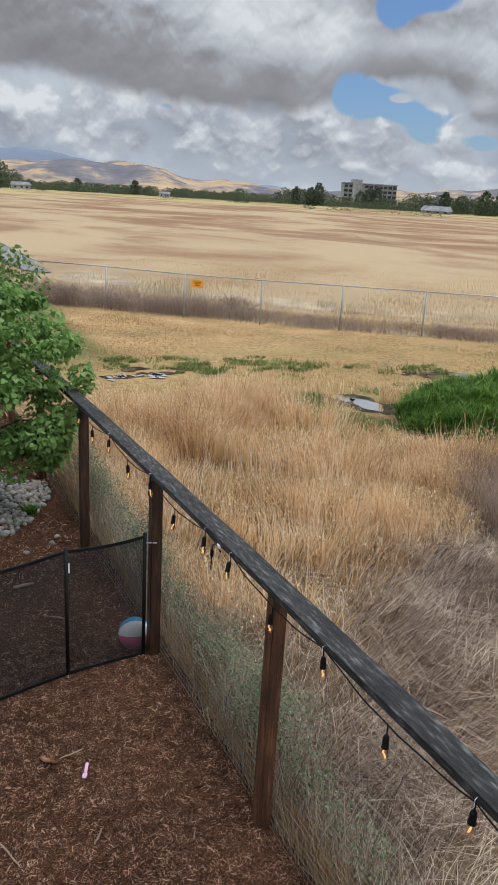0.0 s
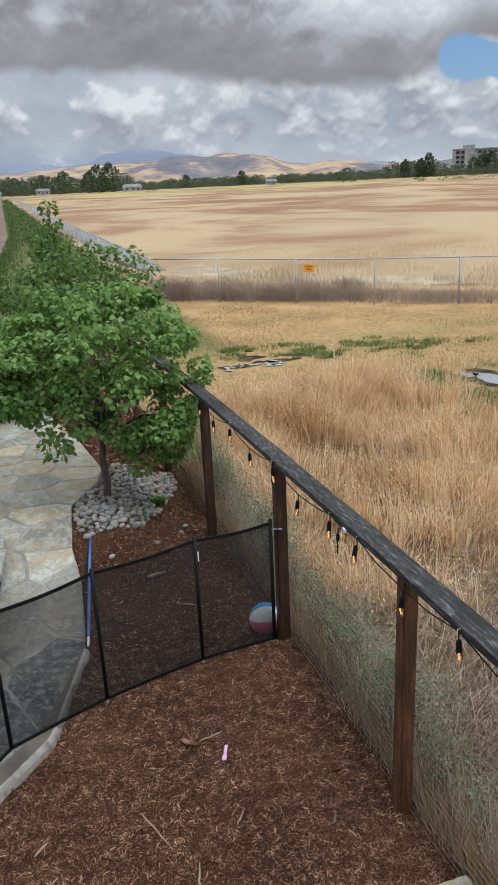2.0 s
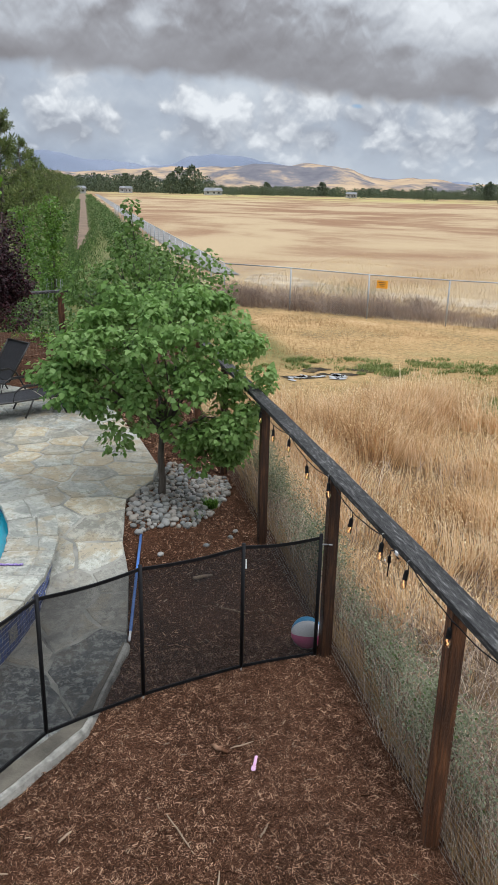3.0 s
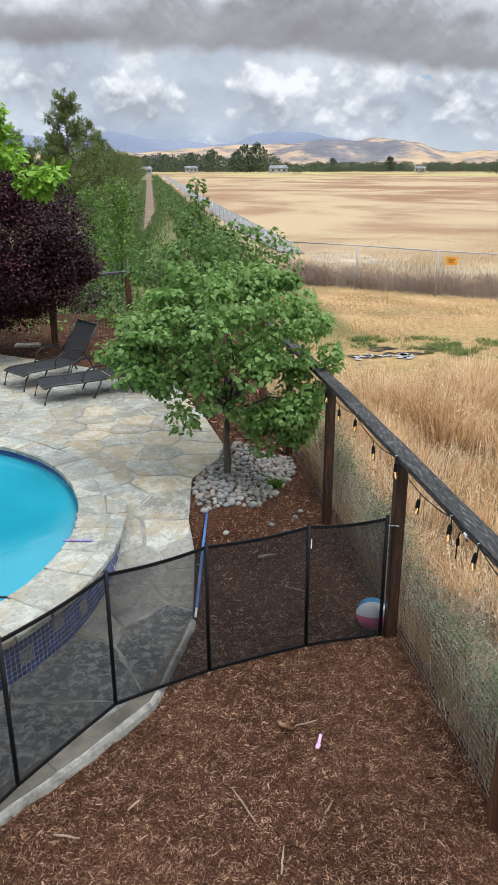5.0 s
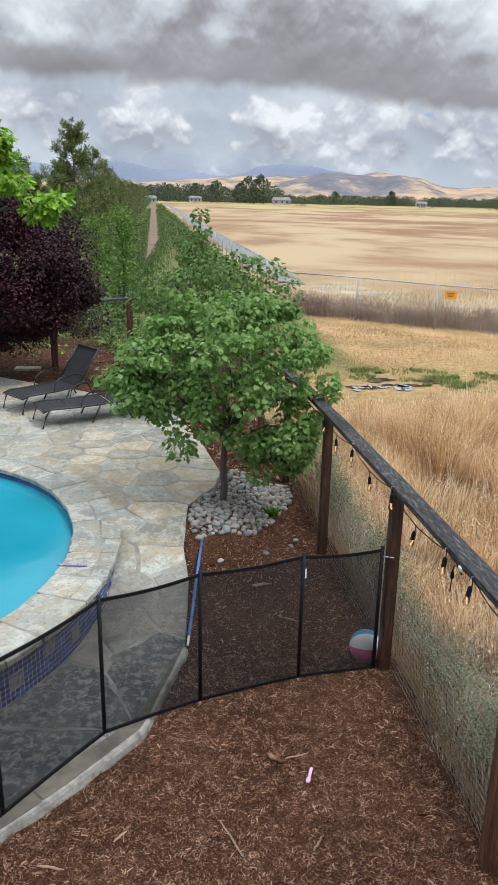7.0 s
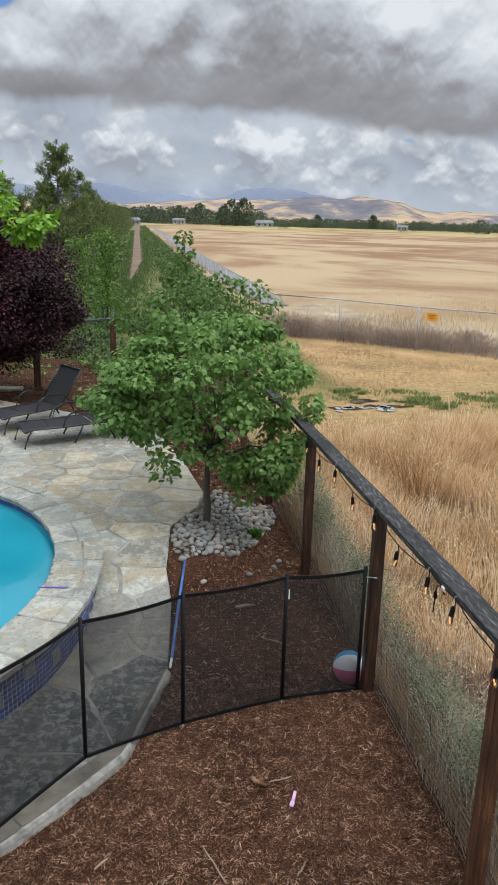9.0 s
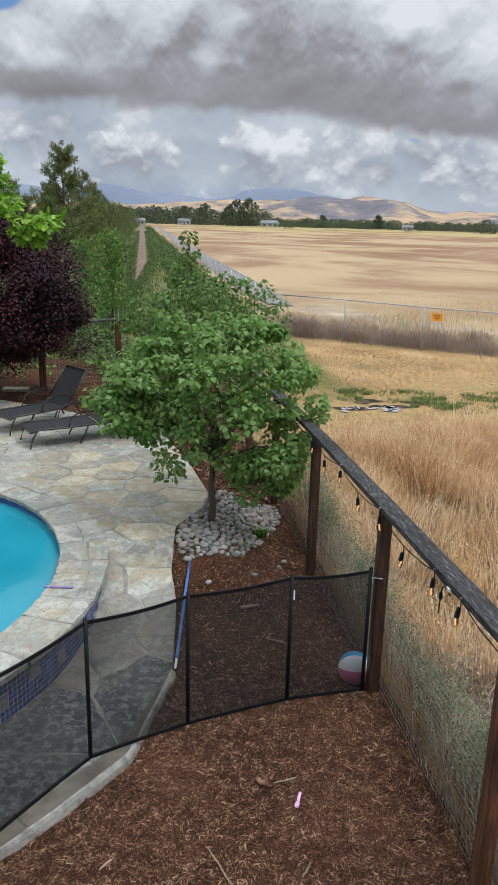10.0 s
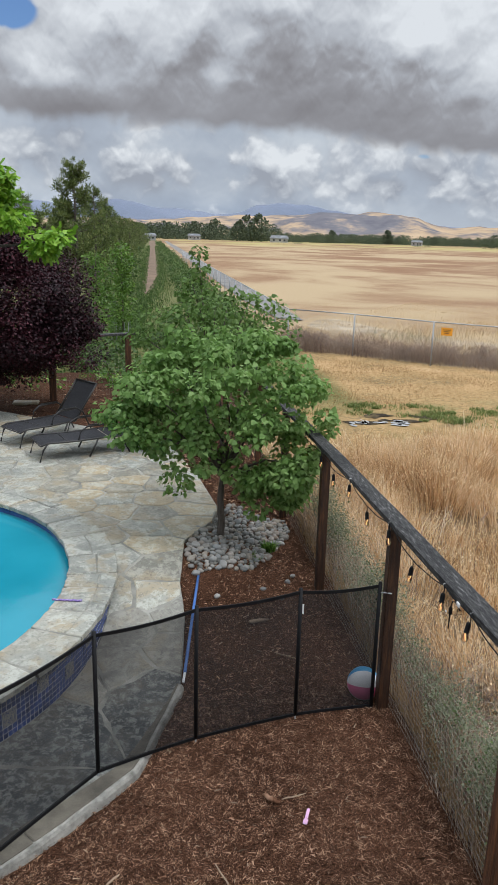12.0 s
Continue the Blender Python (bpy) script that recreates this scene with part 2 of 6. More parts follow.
M_FLAG = flag_stone("flagstone", [(0.16, 0.165, 0.145), (0.235, 0.24, 0.21), (0.285, 0.28, 0.235), (0.31, 0.28, 0.205)], (0.42, 0.415, 0.36))
M_FLAG2 = flag_stone("buff_flagstone", [(0.19, 0.165, 0.115), (0.28, 0.24, 0.16), (0.34, 0.27, 0.165), (0.31, 0.285, 0.22)], (0.40, 0.385, 0.32))
M_DAMP = flag_stone("damp_flagstone", [(0.11, 0.108, 0.09), (0.175, 0.168, 0.138), (0.215, 0.20, 0.155), (0.25, 0.215, 0.15)], (0.35, 0.335, 0.275))
M_WALK = flag_stone("dark_stamped_slab", [(0.038, 0.041, 0.040), (0.062, 0.066, 0.064), (0.085, 0.086, 0.080), (0.105, 0.10, 0.085)], (0.25, 0.252, 0.225), 0.15, 13.0, 0.8)
M_SMOOTH = flag_stone("smooth_walk_slab", [(0.13, 0.128, 0.112), (0.175, 0.168, 0.145), (0.205, 0.195, 0.165), (0.23, 0.21, 0.17)], (0.29, 0.28, 0.24), 0.35)
M_KERB = surface("worn_concrete_edge", [(0.07, 0.062, 0.048), (0.118, 0.104, 0.080), (0.16, 0.142, 0.11)], 5, 0.85, 0.5, 50, vary=0.12)
M_RIM = surface("pale_broken_mortar", [(0.15, 0.145, 0.125), (0.27, 0.26, 0.23), (0.36, 0.345, 0.305)], 12, 0.95, 0.7, 40)
M_MORTAR = surface("mortar", [(0.15, 0.148, 0.13), (0.25, 0.243, 0.21), (0.36, 0.345, 0.30)], 3.5, 0.9, 0.4, 80)
M_POST = surface("stained_post_wood", [(0.018, 0.008, 0.004), (0.058, 0.023, 0.010), (0.14, 0.058, 0.022)], 7, 0.6, 0.5, 30, stretch=(6, 6, 0.5), vary=0.45, big=0.4, big_scale=1.2)
M_RAIL = surface("weathered_rail_wood", [(0.006, 0.006, 0.006), (0.020, 0.019, 0.019), (0.04, 0.039, 0.037), (0.15, 0.145, 0.14)], 24, 0.85, 0.9, 60, stretch=(2.2, 0.45, 2.2), big=0.45, big_scale=3.0)
M_WIRE = surface("galvanised_wire", [(0.24, 0.22, 0.185), (0.36, 0.33, 0.28)], 8, 0.6, 0, metal=0.1)
M_GALV = surface("galvanised_pipe", [(0.30, 0.32, 0.34), (0.45, 0.46, 0.47)], 6, 0.5, 0.1, metal=0.5)
M_BLACK = surface("black_aluminium", [(0.005, 0.005, 0.006), (0.010, 0.010, 0.011)], 8, 0.6, 0.1)
M_BLACK.node_tree.nodes["Principled BSDF"].inputs["Specular IOR Level"].default_value = 0.2
M_FRAME = surface("dark_bronze_metal", [(0.012, 0.011, 0.010), (0.022, 0.020, 0.018)], 8, 0.45, 0.1)
M_SLING = surface("dark_sling_fabric", [(0.010, 0.010, 0.012), (0.018, 0.018, 0.021)], 20, 0.95, 0.3, 300)
M_WHITE = surface("white_plastic", [(0.7, 0.7, 0.7), (0.8, 0.8, 0.8)], 6, 0.5, 0)
M_ROCK, nt, bs, out = tree_of("river_stone")
rv = place(nt)
pick = nt.nodes.new("ShaderNodeObjectInfo").outputs["Random"]
tint = ramp(nt, pick, [(0.0, (0.085, 0.088, 0.085)), (0.2, (0.16, 0.158, 0.145)), (0.4, (0.22, 0.185, 0.14)), (0.6, (0.13, 0.14, 0.14)), (0.8, (0.27, 0.26, 0.235)), (1.0, (0.17, 0.13, 0.10))])
vein = blend(nt, span(nt, noisy(nt, rv, 14, 6, 0.7), 0.40, 0.62, 0.0, 0.3), tint, (0.30, 0.29, 0.265))
nt.links.new(vein, bs.inputs["Base Color"])
bs.inputs["Roughness"].default_value = 0.75
sb = nt.nodes.new("ShaderNodeBump")
sb.inputs["Strength"].default_value, sb.inputs["Distance"].default_value = 0.4, 0.01
nt.links.new(noisy(nt, rv, 40, 5), sb.inputs["Height"])
nt.links.new(sb.outputs[0], bs.inputs["Normal"])
M_BARKT = surface("grey_tree_bark", [(0.055, 0.045, 0.036), (0.12, 0.10, 0.08)], 9, 0.9, 0.7, 30, stretch=(4, 4, 0.7))
M_SOIL = surface("wet_mud", [(0.018, 0.014, 0.010), (0.045, 0.036, 0.024), (0.16, 0.115, 0.06)], 4.0, 0.95, 0.6, 12)
M_DIRT = surface("dirt_track", [(0.30, 0.23, 0.15), (0.40, 0.32, 0.22)], 1.2, 0.95, 0.4, 12)
M_PATH = surface("bare_path", [(0.125, 0.082, 0.05), (0.18, 0.12, 0.075)], 2.5, 0.95, 0.3, 10)
M_ASPH = surface("old_asphalt", [(0.15, 0.14, 0.13), (0.21, 0.195, 0.18)], 0.8, 0.9, 0.2, 20)
M_CONC = surface("concrete", [(0.30, 0.30, 0.30), (0.40, 0.395, 0.385)], 0.4, 0.9, 0.2, 3)
M_WINDOWD = surface("dark_window_glass", [(0.03, 0.035, 0.04), (0.06, 0.065, 0.07)], 0.5, 0.25, 0)
M_ROOF = surface("pale_roof", [(0.14, 0.15, 0.155), (0.20, 0.205, 0.21)], 0.4, 0.8, 0)
M_TILE = surface("blue_glazed_tile", [(0.012, 0.030, 0.12), (0.03, 0.065, 0.23)], 9, 0.2, 0.05, vary=0.45, coat=0.4)
M_GROUT = surface("pale_grout", [(0.42, 0.42, 0.42), (0.55, 0.55, 0.55)], 20, 0.9, 0.2)
M_PLASTER = surface("pool_plaster", [(0.07, 0.39, 0.49), (0.11, 0.46, 0.56)], 1.2, 0.7, 0.05)
M_BLUEP = surface("blue_painted_pole", [(0.045, 0.12, 0.34), (0.09, 0.19, 0.45)], 7, 0.4, 0.1)
M_SIGN = surface("orange_sign_enamel", [(0.72, 0.30, 0.02), (0.80, 0.36, 0.03)], 3, 0.5, 0)
M_INK = surface("faded_black_print", [(0.10, 0.05, 0.02), (0.14, 0.07, 0.03)], 3, 0.7, 0)

for m in (M_SOIL, M_MULCH):
    m.node_tree.nodes["Principled BSDF"].inputs["Specular IOR Level"].default_value = 0.08

L_REDBUD = foliage("heart_leaf_green", (0.085, 0.165, 0.034), (0.185, 0.315, 0.082), (0.32, 0.45, 0.17), 0.55, 0.5)
L_REDBUD2 = foliage("dull_leaf_green", (0.06, 0.115, 0.026), (0.125, 0.215, 0.052), (0.20, 0.30, 0.09), 0.55, 0.48)
L_PLUM = foliage("purple_plum_leaf", (0.007, 0.0015, 0.003), (0.024, 0.006, 0.010), (0.095, 0.024, 0.034), 0.6, 0.15, 1.2, (0.1, 0.55, 0.97))
L_LIME = foliage("lime_oak_leaf", (0.07, 0.17, 0.012), (0.17, 0.34, 0.025), (0.30, 0.47, 0.06), 0.45, 0.35)
L_PINE = foliage("pine_needle", (0.040, 0.066, 0.020), (0.115, 0.155, 0.045), (0.24, 0.27, 0.09), 0.55, 0.3)
L_SHRUB = foliage("shrub_green", (0.028, 0.060, 0.014), (0.066, 0.120, 0.028), (0.135, 0.205, 0.055), 0.55, 0.35)
L_BRIGHT = foliage("sapling_green", (0.06, 0.13, 0.02), (0.115, 0.215, 0.036), (0.19, 0.30, 0.065), 0.5, 0.4)
L_WILLOW = foliage("lush_green_blade", (0.018, 0.05, 0.007), (0.09, 0.19, 0.025), (0.24, 0.37, 0.07), 0.5, 0.35, 2.6)
L_FARW = foliage("far_wood_leaf", (0.042, 0.056, 0.036), (0.075, 0.098, 0.055), (0.115, 0.14, 0.075), 0.7, 0.3, 0.05)
G_GOLD = foliage("golden_dry_grass", (0.30, 0.17, 0.08), (0.70, 0.47, 0.245), (0.97, 0.83, 0.60), 0.7, 0.5, 0.9, (0.10, 0.48, 0.90))
G_FLAT = foliage("flattened_dry_grass", (0.085, 0.054, 0.040), (0.31, 0.22, 0.165), (0.80, 0.67, 0.52), 0.7, 0.35, 0.9, (0.15, 0.5, 0.92))
G_MOWN = foliage("mown_dry_grass", (0.25, 0.145, 0.065), (0.40, 0.25, 0.115), (0.54, 0.37, 0.19), 0.75, 0.4, 0.5)
G_SHORT = foliage("short_dry_grass", (0.38, 0.24, 0.11), (0.58, 0.42, 0.22), (0.72, 0.57, 0.34), 0.75, 0.4, 0.5)
G_WEED = foliage("weed_green", (0.09, 0.12, 0.03), (0.17, 0.215, 0.06), (0.28, 0.31, 0.11), 0.6, 0.4)
G_BRUSH = foliage("purple_brown_brush", (0.17, 0.115, 0.09), (0.33, 0.24, 0.185), (0.52, 0.41, 0.32), 0.8, 0.4)
M_CHIP = foliage("bark_chip", (0.020, 0.009, 0.005), (0.12, 0.056, 0.031), (0.46, 0.29, 0.19), 0.9, 0.0, 9.0, (0.14, 0.50, 0.94))
M_CHIP.node_tree.nodes["Principled BSDF"].inputs["Specular IOR Level"].default_value = 0.08
G_SAGE = foliage("sage_weed", (0.11, 0.13, 0.075), (0.20, 0.225, 0.135), (0.32, 0.33, 0.21), 0.7, 0.45)


# ---------------------------------------------------------------- mesh helpers
def mesh_of(name, verts, faces, mat, smooth=False):
    """A mesh from vertex and face arrays; faces all with the same number of corners, or a list of mixed ones."""
    me = bpy.data.meshes.new(name)
    if isinstance(faces, np.ndarray):
        verts = np.asarray(verts, dtype=np.float32)
        k = faces.shape[1]
        me.vertices.add(len(verts))
        me.vertices.foreach_set("co", verts.ravel())
        me.loops.add(faces.size)
        me.loops.foreach_set("vertex_index", faces.astype(np.int32).ravel())
        me.polygons.add(len(faces))
        me.polygons.foreach_set("loop_start", np.arange(0, faces.size, k, dtype=np.int32))
        me.update(calc_edges=True)
    else:
        me.from_pydata([tuple(v) for v in verts], [], faces)
    me.validate()
    if smooth:
        me.polygons.foreach_set("use_smooth", [True] * len(me.polygons))
    me.materials.append(mat)
    return me


def hang(name, me, parent=None, label=""):
    ob = new(name, me)
    if parent:
        ob.parent = parent
    if label:
        ob["label"] = label
    return ob


def part(name, bm, mat, parent, label="", smooth=False):
    me = bpy.data.meshes.new(name)
    bm.to_mesh(me)
    bm.free()
    me.materials.append(mat)
    if smooth:
        me.polygons.foreach_set("use_smooth", [True] * len(me.polygons))
    return hang(name, me, parent, label)


def thing(name, x, y, z, label, category, group="", kind="", rz=0.0):
    ob = new(name)
    ob.empty_display_size = 0.2
    ob.matrix_world = pose(x, y, z, 0, 0, rz)
    return tagged(ob, label, category, group, kind)


def box(size, at=(0, 0, 0), bevel=0.0, m=None):
    bm = bmesh.new()
    bmesh.ops.create_cube(bm, size=1.0, matrix=Matrix.Translation(at) @ Matrix.Diagonal((*size, 1)))
    if bevel:
        bmesh.ops.bevel(bm, geom=bm.edges[:], offset=bevel, segments=2, affect="EDGES", clamp_overlap=True)
    if m:
        bmesh.ops.transform(bm, matrix=m, verts=bm.verts[:])
    return bm


def tube_data(pts, radii, sides=8, close=True):
    """Vertices and faces of a tube along points, with its radius at each."""
    pts = [Vector(p) for p in pts]
    if not hasattr(radii, "__len__"):
        radii = [radii] * len(pts)
    vs, fs = [], []
    for i, p in enumerate(pts):
        d = (pts[min(i + 1, len(pts) - 1)] - pts[max(i - 1, 0)]).normalized()
        a = d.cross(Vector((0, 0, 1)) if abs(d.z) < 0.95 else Vector((1, 0, 0))).normalized()
        b = d.cross(a)
        for k in range(sides):
            w = 2 * pi * k / sides
            vs.append(p + (a * math.cos(w) + b * math.sin(w)) * radii[i])
    for i in range(len(pts) - 1):
        for k in range(sides):
            fs.append((i * sides + k, i * sides + (k + 1) % sides, (i + 1) * sides + (k + 1) % sides, (i + 1) * sides + k))
    if close:
        fs.append(tuple(range(sides))[::-1])
        fs.append(tuple((len(pts) - 1) * sides + k for k in range(sides)))
    return vs, fs


def tube(name, pts, radii, mat, parent=None, sides=8, label=""):
    vs, fs = tube_data(pts, radii, sides)
    return hang(name, mesh_of(name, vs, fs, mat, True), parent, label)


def tubes(name, lines, mat, parent=None, sides=6, label=""):
    vs, fs = [], []
    for pts, r in lines:
        v, f = tube_data(pts, r, sides)
        o = len(vs)
        vs += v
        fs += [tuple(i + o for i in q) for q in f]
    return hang(name, mesh_of(name, vs, fs, mat, True), parent, label)


def smooth01(a, b, x):
    k = np.clip((np.asarray(x, dtype=float) - a) / (b - a), 0, 1)
    return k * k * (3 - 2 * k)


LEAF_V = np.array([(0, 0, 0), (-0.30, 0.0, 0.05), (-0.48, 0.32, 0.09), (-0.28, 0.68, 0.03), (0, 1.0, -0.10), (0.28, 0.68, 0.03), (0.48, 0.32, 0.09), (0.30, 0.0, 0.05), (0, 0.4, 0.0)])
LEAF_F = np.array([(0, 8, 2, 1), (8, 4, 3, 2), (8, 6, 5, 4), (0, 7, 6, 8)])
SLIM_V = np.array([(0, 0, 0), (-0.22, 0.45, 0.05), (0, 1.0, -0.08), (0.22, 0.45, 0.05)])
SLIM_F = np.array([(0, 3, 2, 1)])
LOBE_V = np.array([(0, 0, 0), (-0.34, 0.22, 0.06), (-0.14, 0.36, 0), (-0.42, 0.62, 0.05), (-0.12, 0.68, 0), (0, 1.0, -0.1), (0.12, 0.68, 0), (0.42, 0.62, 0.05), (0.14, 0.36, 0), (0.34, 0.22, 0.06)])
LOBE_F = np.array([(0, 8, 2, 1), (0, 9, 8, 8), (2, 8, 6, 4), (2, 4, 3, 3), (4, 6, 5, 5), (6, 8, 7, 7)])


def scatter(pos, ahead, normal, size, tv=LEAF_V, tf=LEAF_F):
    """One template at many places: y along ahead, z near normal."""
    y = ahead / np.linalg.norm(ahead, axis=1, keepdims=True)
    x = np.cross(y, normal)
    x /= np.maximum(np.linalg.norm(x, axis=1, keepdims=True), 1e-6)
    z = np.cross(x, y)
    t = tv[None] * np.asarray(size).reshape(-1, 1, 1)
    v = pos[:, None] + t[..., 0:1] * x[:, None] + t[..., 1:2] * y[:, None] + t[..., 2:3] * z[:, None]
    f = tf[None] + (np.arange(len(pos)) * len(tv))[:, None, None]
    return v.reshape(-1, 3), f.reshape(-1, tf.shape[1])


def unit(n):
    v = rng.normal(size=(n, 3))
    return v / np.linalg.norm(v, axis=1, keepdims=True)


def leaves(clumps, radii, per, size, tv=LEAF_V, tf=LEAF_F, droop=0.5, up=0.8, flat=0.75):
    """Leaves round clump centres, hanging outwards and down, faces to the sky."""
    c = np.repeat(np.asarray(clumps, dtype=float), per, axis=0)
    r = np.repeat(np.asarray(radii, dtype=float), per)
    d = unit(len(c))
    p = c + d * (r * rng.uniform(0.35, 1.0, len(c)) ** 0.6)[:, None] * np.array((1, 1, flat))
    ahead = d * np.array((1, 1, 0.3)) + rng.normal(size=d.shape) * 0.5 + np.array((0, 0, -droop))
    nrm = d * 0.6 + rng.normal(size=d.shape) * 0.45 + np.array((0, 0, up))
    return scatter(p, ahead, nrm, size * rng.uniform(0.65, 1.25, len(c)), tv, tf)


def blades(x, y, z, height, width, lean=0.35, wind=(0.0, 0.0), kink=0.5):
    """Grass blades: a quad and a tip each, bent over."""
    n = len(x)
    a = rng.uniform(0, 2 * pi, n)
    h = height * rng.uniform(0.6, 1.15, n)
    dx = np.cos(a) * lean * rng.uniform(0.2, 1, n) + wind[0]
    dy = np.sin(a) * lean * rng.uniform(0.2, 1, n) + wind[1]
    b = rng.uniform(0, pi, n)
    wx, wy = np.cos(b) * width / 2, np.sin(b) * width / 2
    base = np.stack([x, y, z], 1)
    mid = base + np.stack([dx * h * kink * 0.6, dy * h * kink * 0.6, h * 0.55], 1)
    top = base + np.stack([dx * h, dy * h, h * np.clip(1 - 0.35 * (dx * dx + dy * dy), 0.15, 1)], 1)
    w = np.stack([wx, wy, np.zeros(n)], 1)
    v = np.stack([base - w, base + w, mid + w * 0.9, mid - w * 0.9, top + w * 0.25, top - w * 0.25], 1).reshape(-1, 3)
    i = (np.arange(n) * 6)[:, None]
    f = np.concatenate([i + np.array([[0, 1, 2, 3]]), i + np.array([[3, 2, 4, 5]])])
    return v, f


def merge(*pairs):
    vs, fs, o = [], [], 0
    for v, f in pairs:
        vs.append(v)
        fs.append(f + o)
        o += len(v)
    return np.concatenate(vs), np.concatenate(fs)


# ---------------------------------------------------------------- levels of the ground
FIELD = -0.15


def walk_z(y):
    """The paving rises from the lower walkway to the pool terrace."""
    return 0.44 * smooth01(4.9, 7.3, y)


EDGE_Y = [-6.0, 0.4, 1.3, 2.0, 2.7, 3.6, 4.2, 4.8, 5.9, 6.8, 7.4, 8.6, 10.0, 12.0, 19.0]
EDGE_X = [-7.0, -6.2, -3.0, -1.65, -0.78, 0.12, 0.33, 0.52, 0.62, 0.64, 0.68, 1.2, 1.0, 0.6, 0.6]


def yard_z(x, y):
    """The planted ground: a little below the walkway's edge, and falling away from the terrace to the fence."""
    lift = np.maximum(walk_z(y) - 0.05, 0) * (1 - smooth01(0.9, 2.2, x))
    sink = 0.07 * (1 - smooth01(0.0, 0.45, x - np.interp(y, EDGE_Y, EDGE_X))) * (1 - smooth01(5.0, 6.5, y))
    return lift - sink + 0.010 * np.sin(x * 3.1 + y * 1.7) + 0.008 * np.sin(x * 5.3 - y * 4.1)


FX = 2.315


def rail_x(y):
    """Left edge of the top rail, which runs slightly out of line."""
    return 2.245 - 0.014 * (y - 4)


def rail_z(y):
    """Underside of the top rail, dipping a little towards the far end."""
    u = (np.clip(y, -1, 10) - 4) / 3
    return 1.7636 - 0.0378 * u - 0.017 * u * u


def inside(px, py, poly):
    px, py = np.asarray(px), np.asarray(py)
    hit = np.zeros(px.shape, dtype=bool)
    for (x0, y0), (x1, y1) in zip(poly, poly[1:] + poly[:1]):
        if y0 != y1:
            hit ^= ((y0 > py) != (y1 > py)) & (px < (x1 - x0) * (py - y0) / (y1 - y0) + x0)
    return hit


def wavy(poly, jag, seed=0, steps=10):
    """A closed outline, rounded and made uneven."""
    out = []
    n = len(poly)
    for i in range(n):
        p = [Vector((*poly[(i + k) % n], 0)) for k in (-1, 0, 1, 2)]
        for s in range(steps):
            t = s / steps
            q = 0.5 * (2 * p[1] + (p[2] - p[0]) * t + (2 * p[0] - 5 * p[1] + 4 * p[2] - p[3]) * t * t + (3 * p[1] - p[0] - 3 * p[2] + p[3]) * t ** 3)
            k = noise.noise(Vector((q.x * 2.1 + seed, q.y * 2.1, seed * 1.7))) + 0.5 * noise.noise(Vector((q.x * 6 + seed, q.y * 6, 3)))
            c = Vector((noise.noise(Vector((q.x * 3, q.y * 3, seed + 9))), k, 0)) * jag
            out.append((q.x + c.x, q.y + c.y))
    return out


def sheet(name, poly, z, mat, parent=None, label="", category="", kind=""):
    """A flat patch with an outline."""
    bm = bmesh.new()
    bm.faces.new([bm.verts.new((x, y, z)) for x, y in poly])
    bmesh.ops.triangulate(bm, faces=bm.faces[:])
    for f in bm.faces:
        if f.normal.z < 0:
            f.normal_flip()
    ob = part(name, bm, mat, parent)
    return tagged(ob, label, category, "", kind) if label else ob

# ================================================================ the land
# field ground: one sheet to the horizon
gm, nt, bs, out = tree_of("dry_field")
gp = place(nt)
gs = place(nt, True, (0.22, 1.0, 1.0))
streak = noisy(nt, place(nt, True, (0.030, 0.020, 1)), 1.0, 5, 0.55, 0.9)
fine = noisy(nt, gp, 7.0, 6, 0.7)
mid_n = noisy(nt, gp, 0.55, 4)
tan = ramp(nt, fine, [(0.3, (0.30, 0.215, 0.122)), (0.5, (0.385, 0.287, 0.17)), (0.7, (0.46, 0.358, 0.232))])
rust = ramp(nt, fine, [(0.3, (0.175, 0.095, 0.052)), (0.7, (0.285, 0.17, 0.10))])
patch2 = noisy(nt, place(nt, True, (0.075, 0.06, 1)), 1.0, 5, 0.62, 1.0)
mixf = calc(nt, "MULTIPLY_ADD", patch2, 0.45, calc(nt, "MULTIPLY", streak, 0.75))
col = blend(nt, span(nt, mixf, 0.50, 0.70, 0.0, 1.0), tan, rust)
px_ = nt.nodes.new("ShaderNodeSeparateXYZ")
nt.links.new(gp, px_.inputs[0])
# greener strips: far edge of the field, the planted rows, the damp ground
green = ramp(nt, fine, [(0.3, (0.055, 0.075, 0.022)), (0.7, (0.12, 0.14, 0.045))])
far_g = calc(nt, "MULTIPLY", span(nt, calc(nt, "ADD", px_.outputs[1], calc(nt, "MULTIPLY", px_.outputs[0], 0.25)), 250, 420), span(nt, streak, 0.40, 0.56, 0.75, 0.1))
row_g = calc(nt, "MULTIPLY", span(nt, px_.outputs[0], 5.4, 6.2, 1.0, 0.0), span(nt, px_.outputs[1], 15.5, 19.0))
damp = calc(nt, "MULTIPLY", calc(nt, "MULTIPLY", span(nt, px_.outputs[1], 10.5, 12.5), span(nt, px_.outputs[1], 16.5, 20.0, 1, 0)), span(nt, mid_n, 0.45, 0.62, 0.0, 0.5))
col = blend(nt, far_g, col, (0.36, 0.33, 0.11))
strip = span(nt, calc(nt, "ADD", calc(nt, "MULTIPLY", px_.outputs[0], 0.6), calc(nt, "MULTIPLY", px_.outputs[1], 0.8)), 24.9, 25.6, 0.85, 0.0)
mown = ramp(nt, calc(nt, "ADD", calc(nt, "MULTIPLY", fine, 0.5), calc(nt, "MULTIPLY", mid_n, 0.5)), [(0.38, (0.15, 0.105, 0.05)), (0.47, (0.30, 0.20, 0.085)), (0.54, (0.40, 0.25, 0.115)), (0.64, (0.47, 0.33, 0.17))])
col = blend(nt, strip, col, mown)
col = blend(nt, damp, col, green)
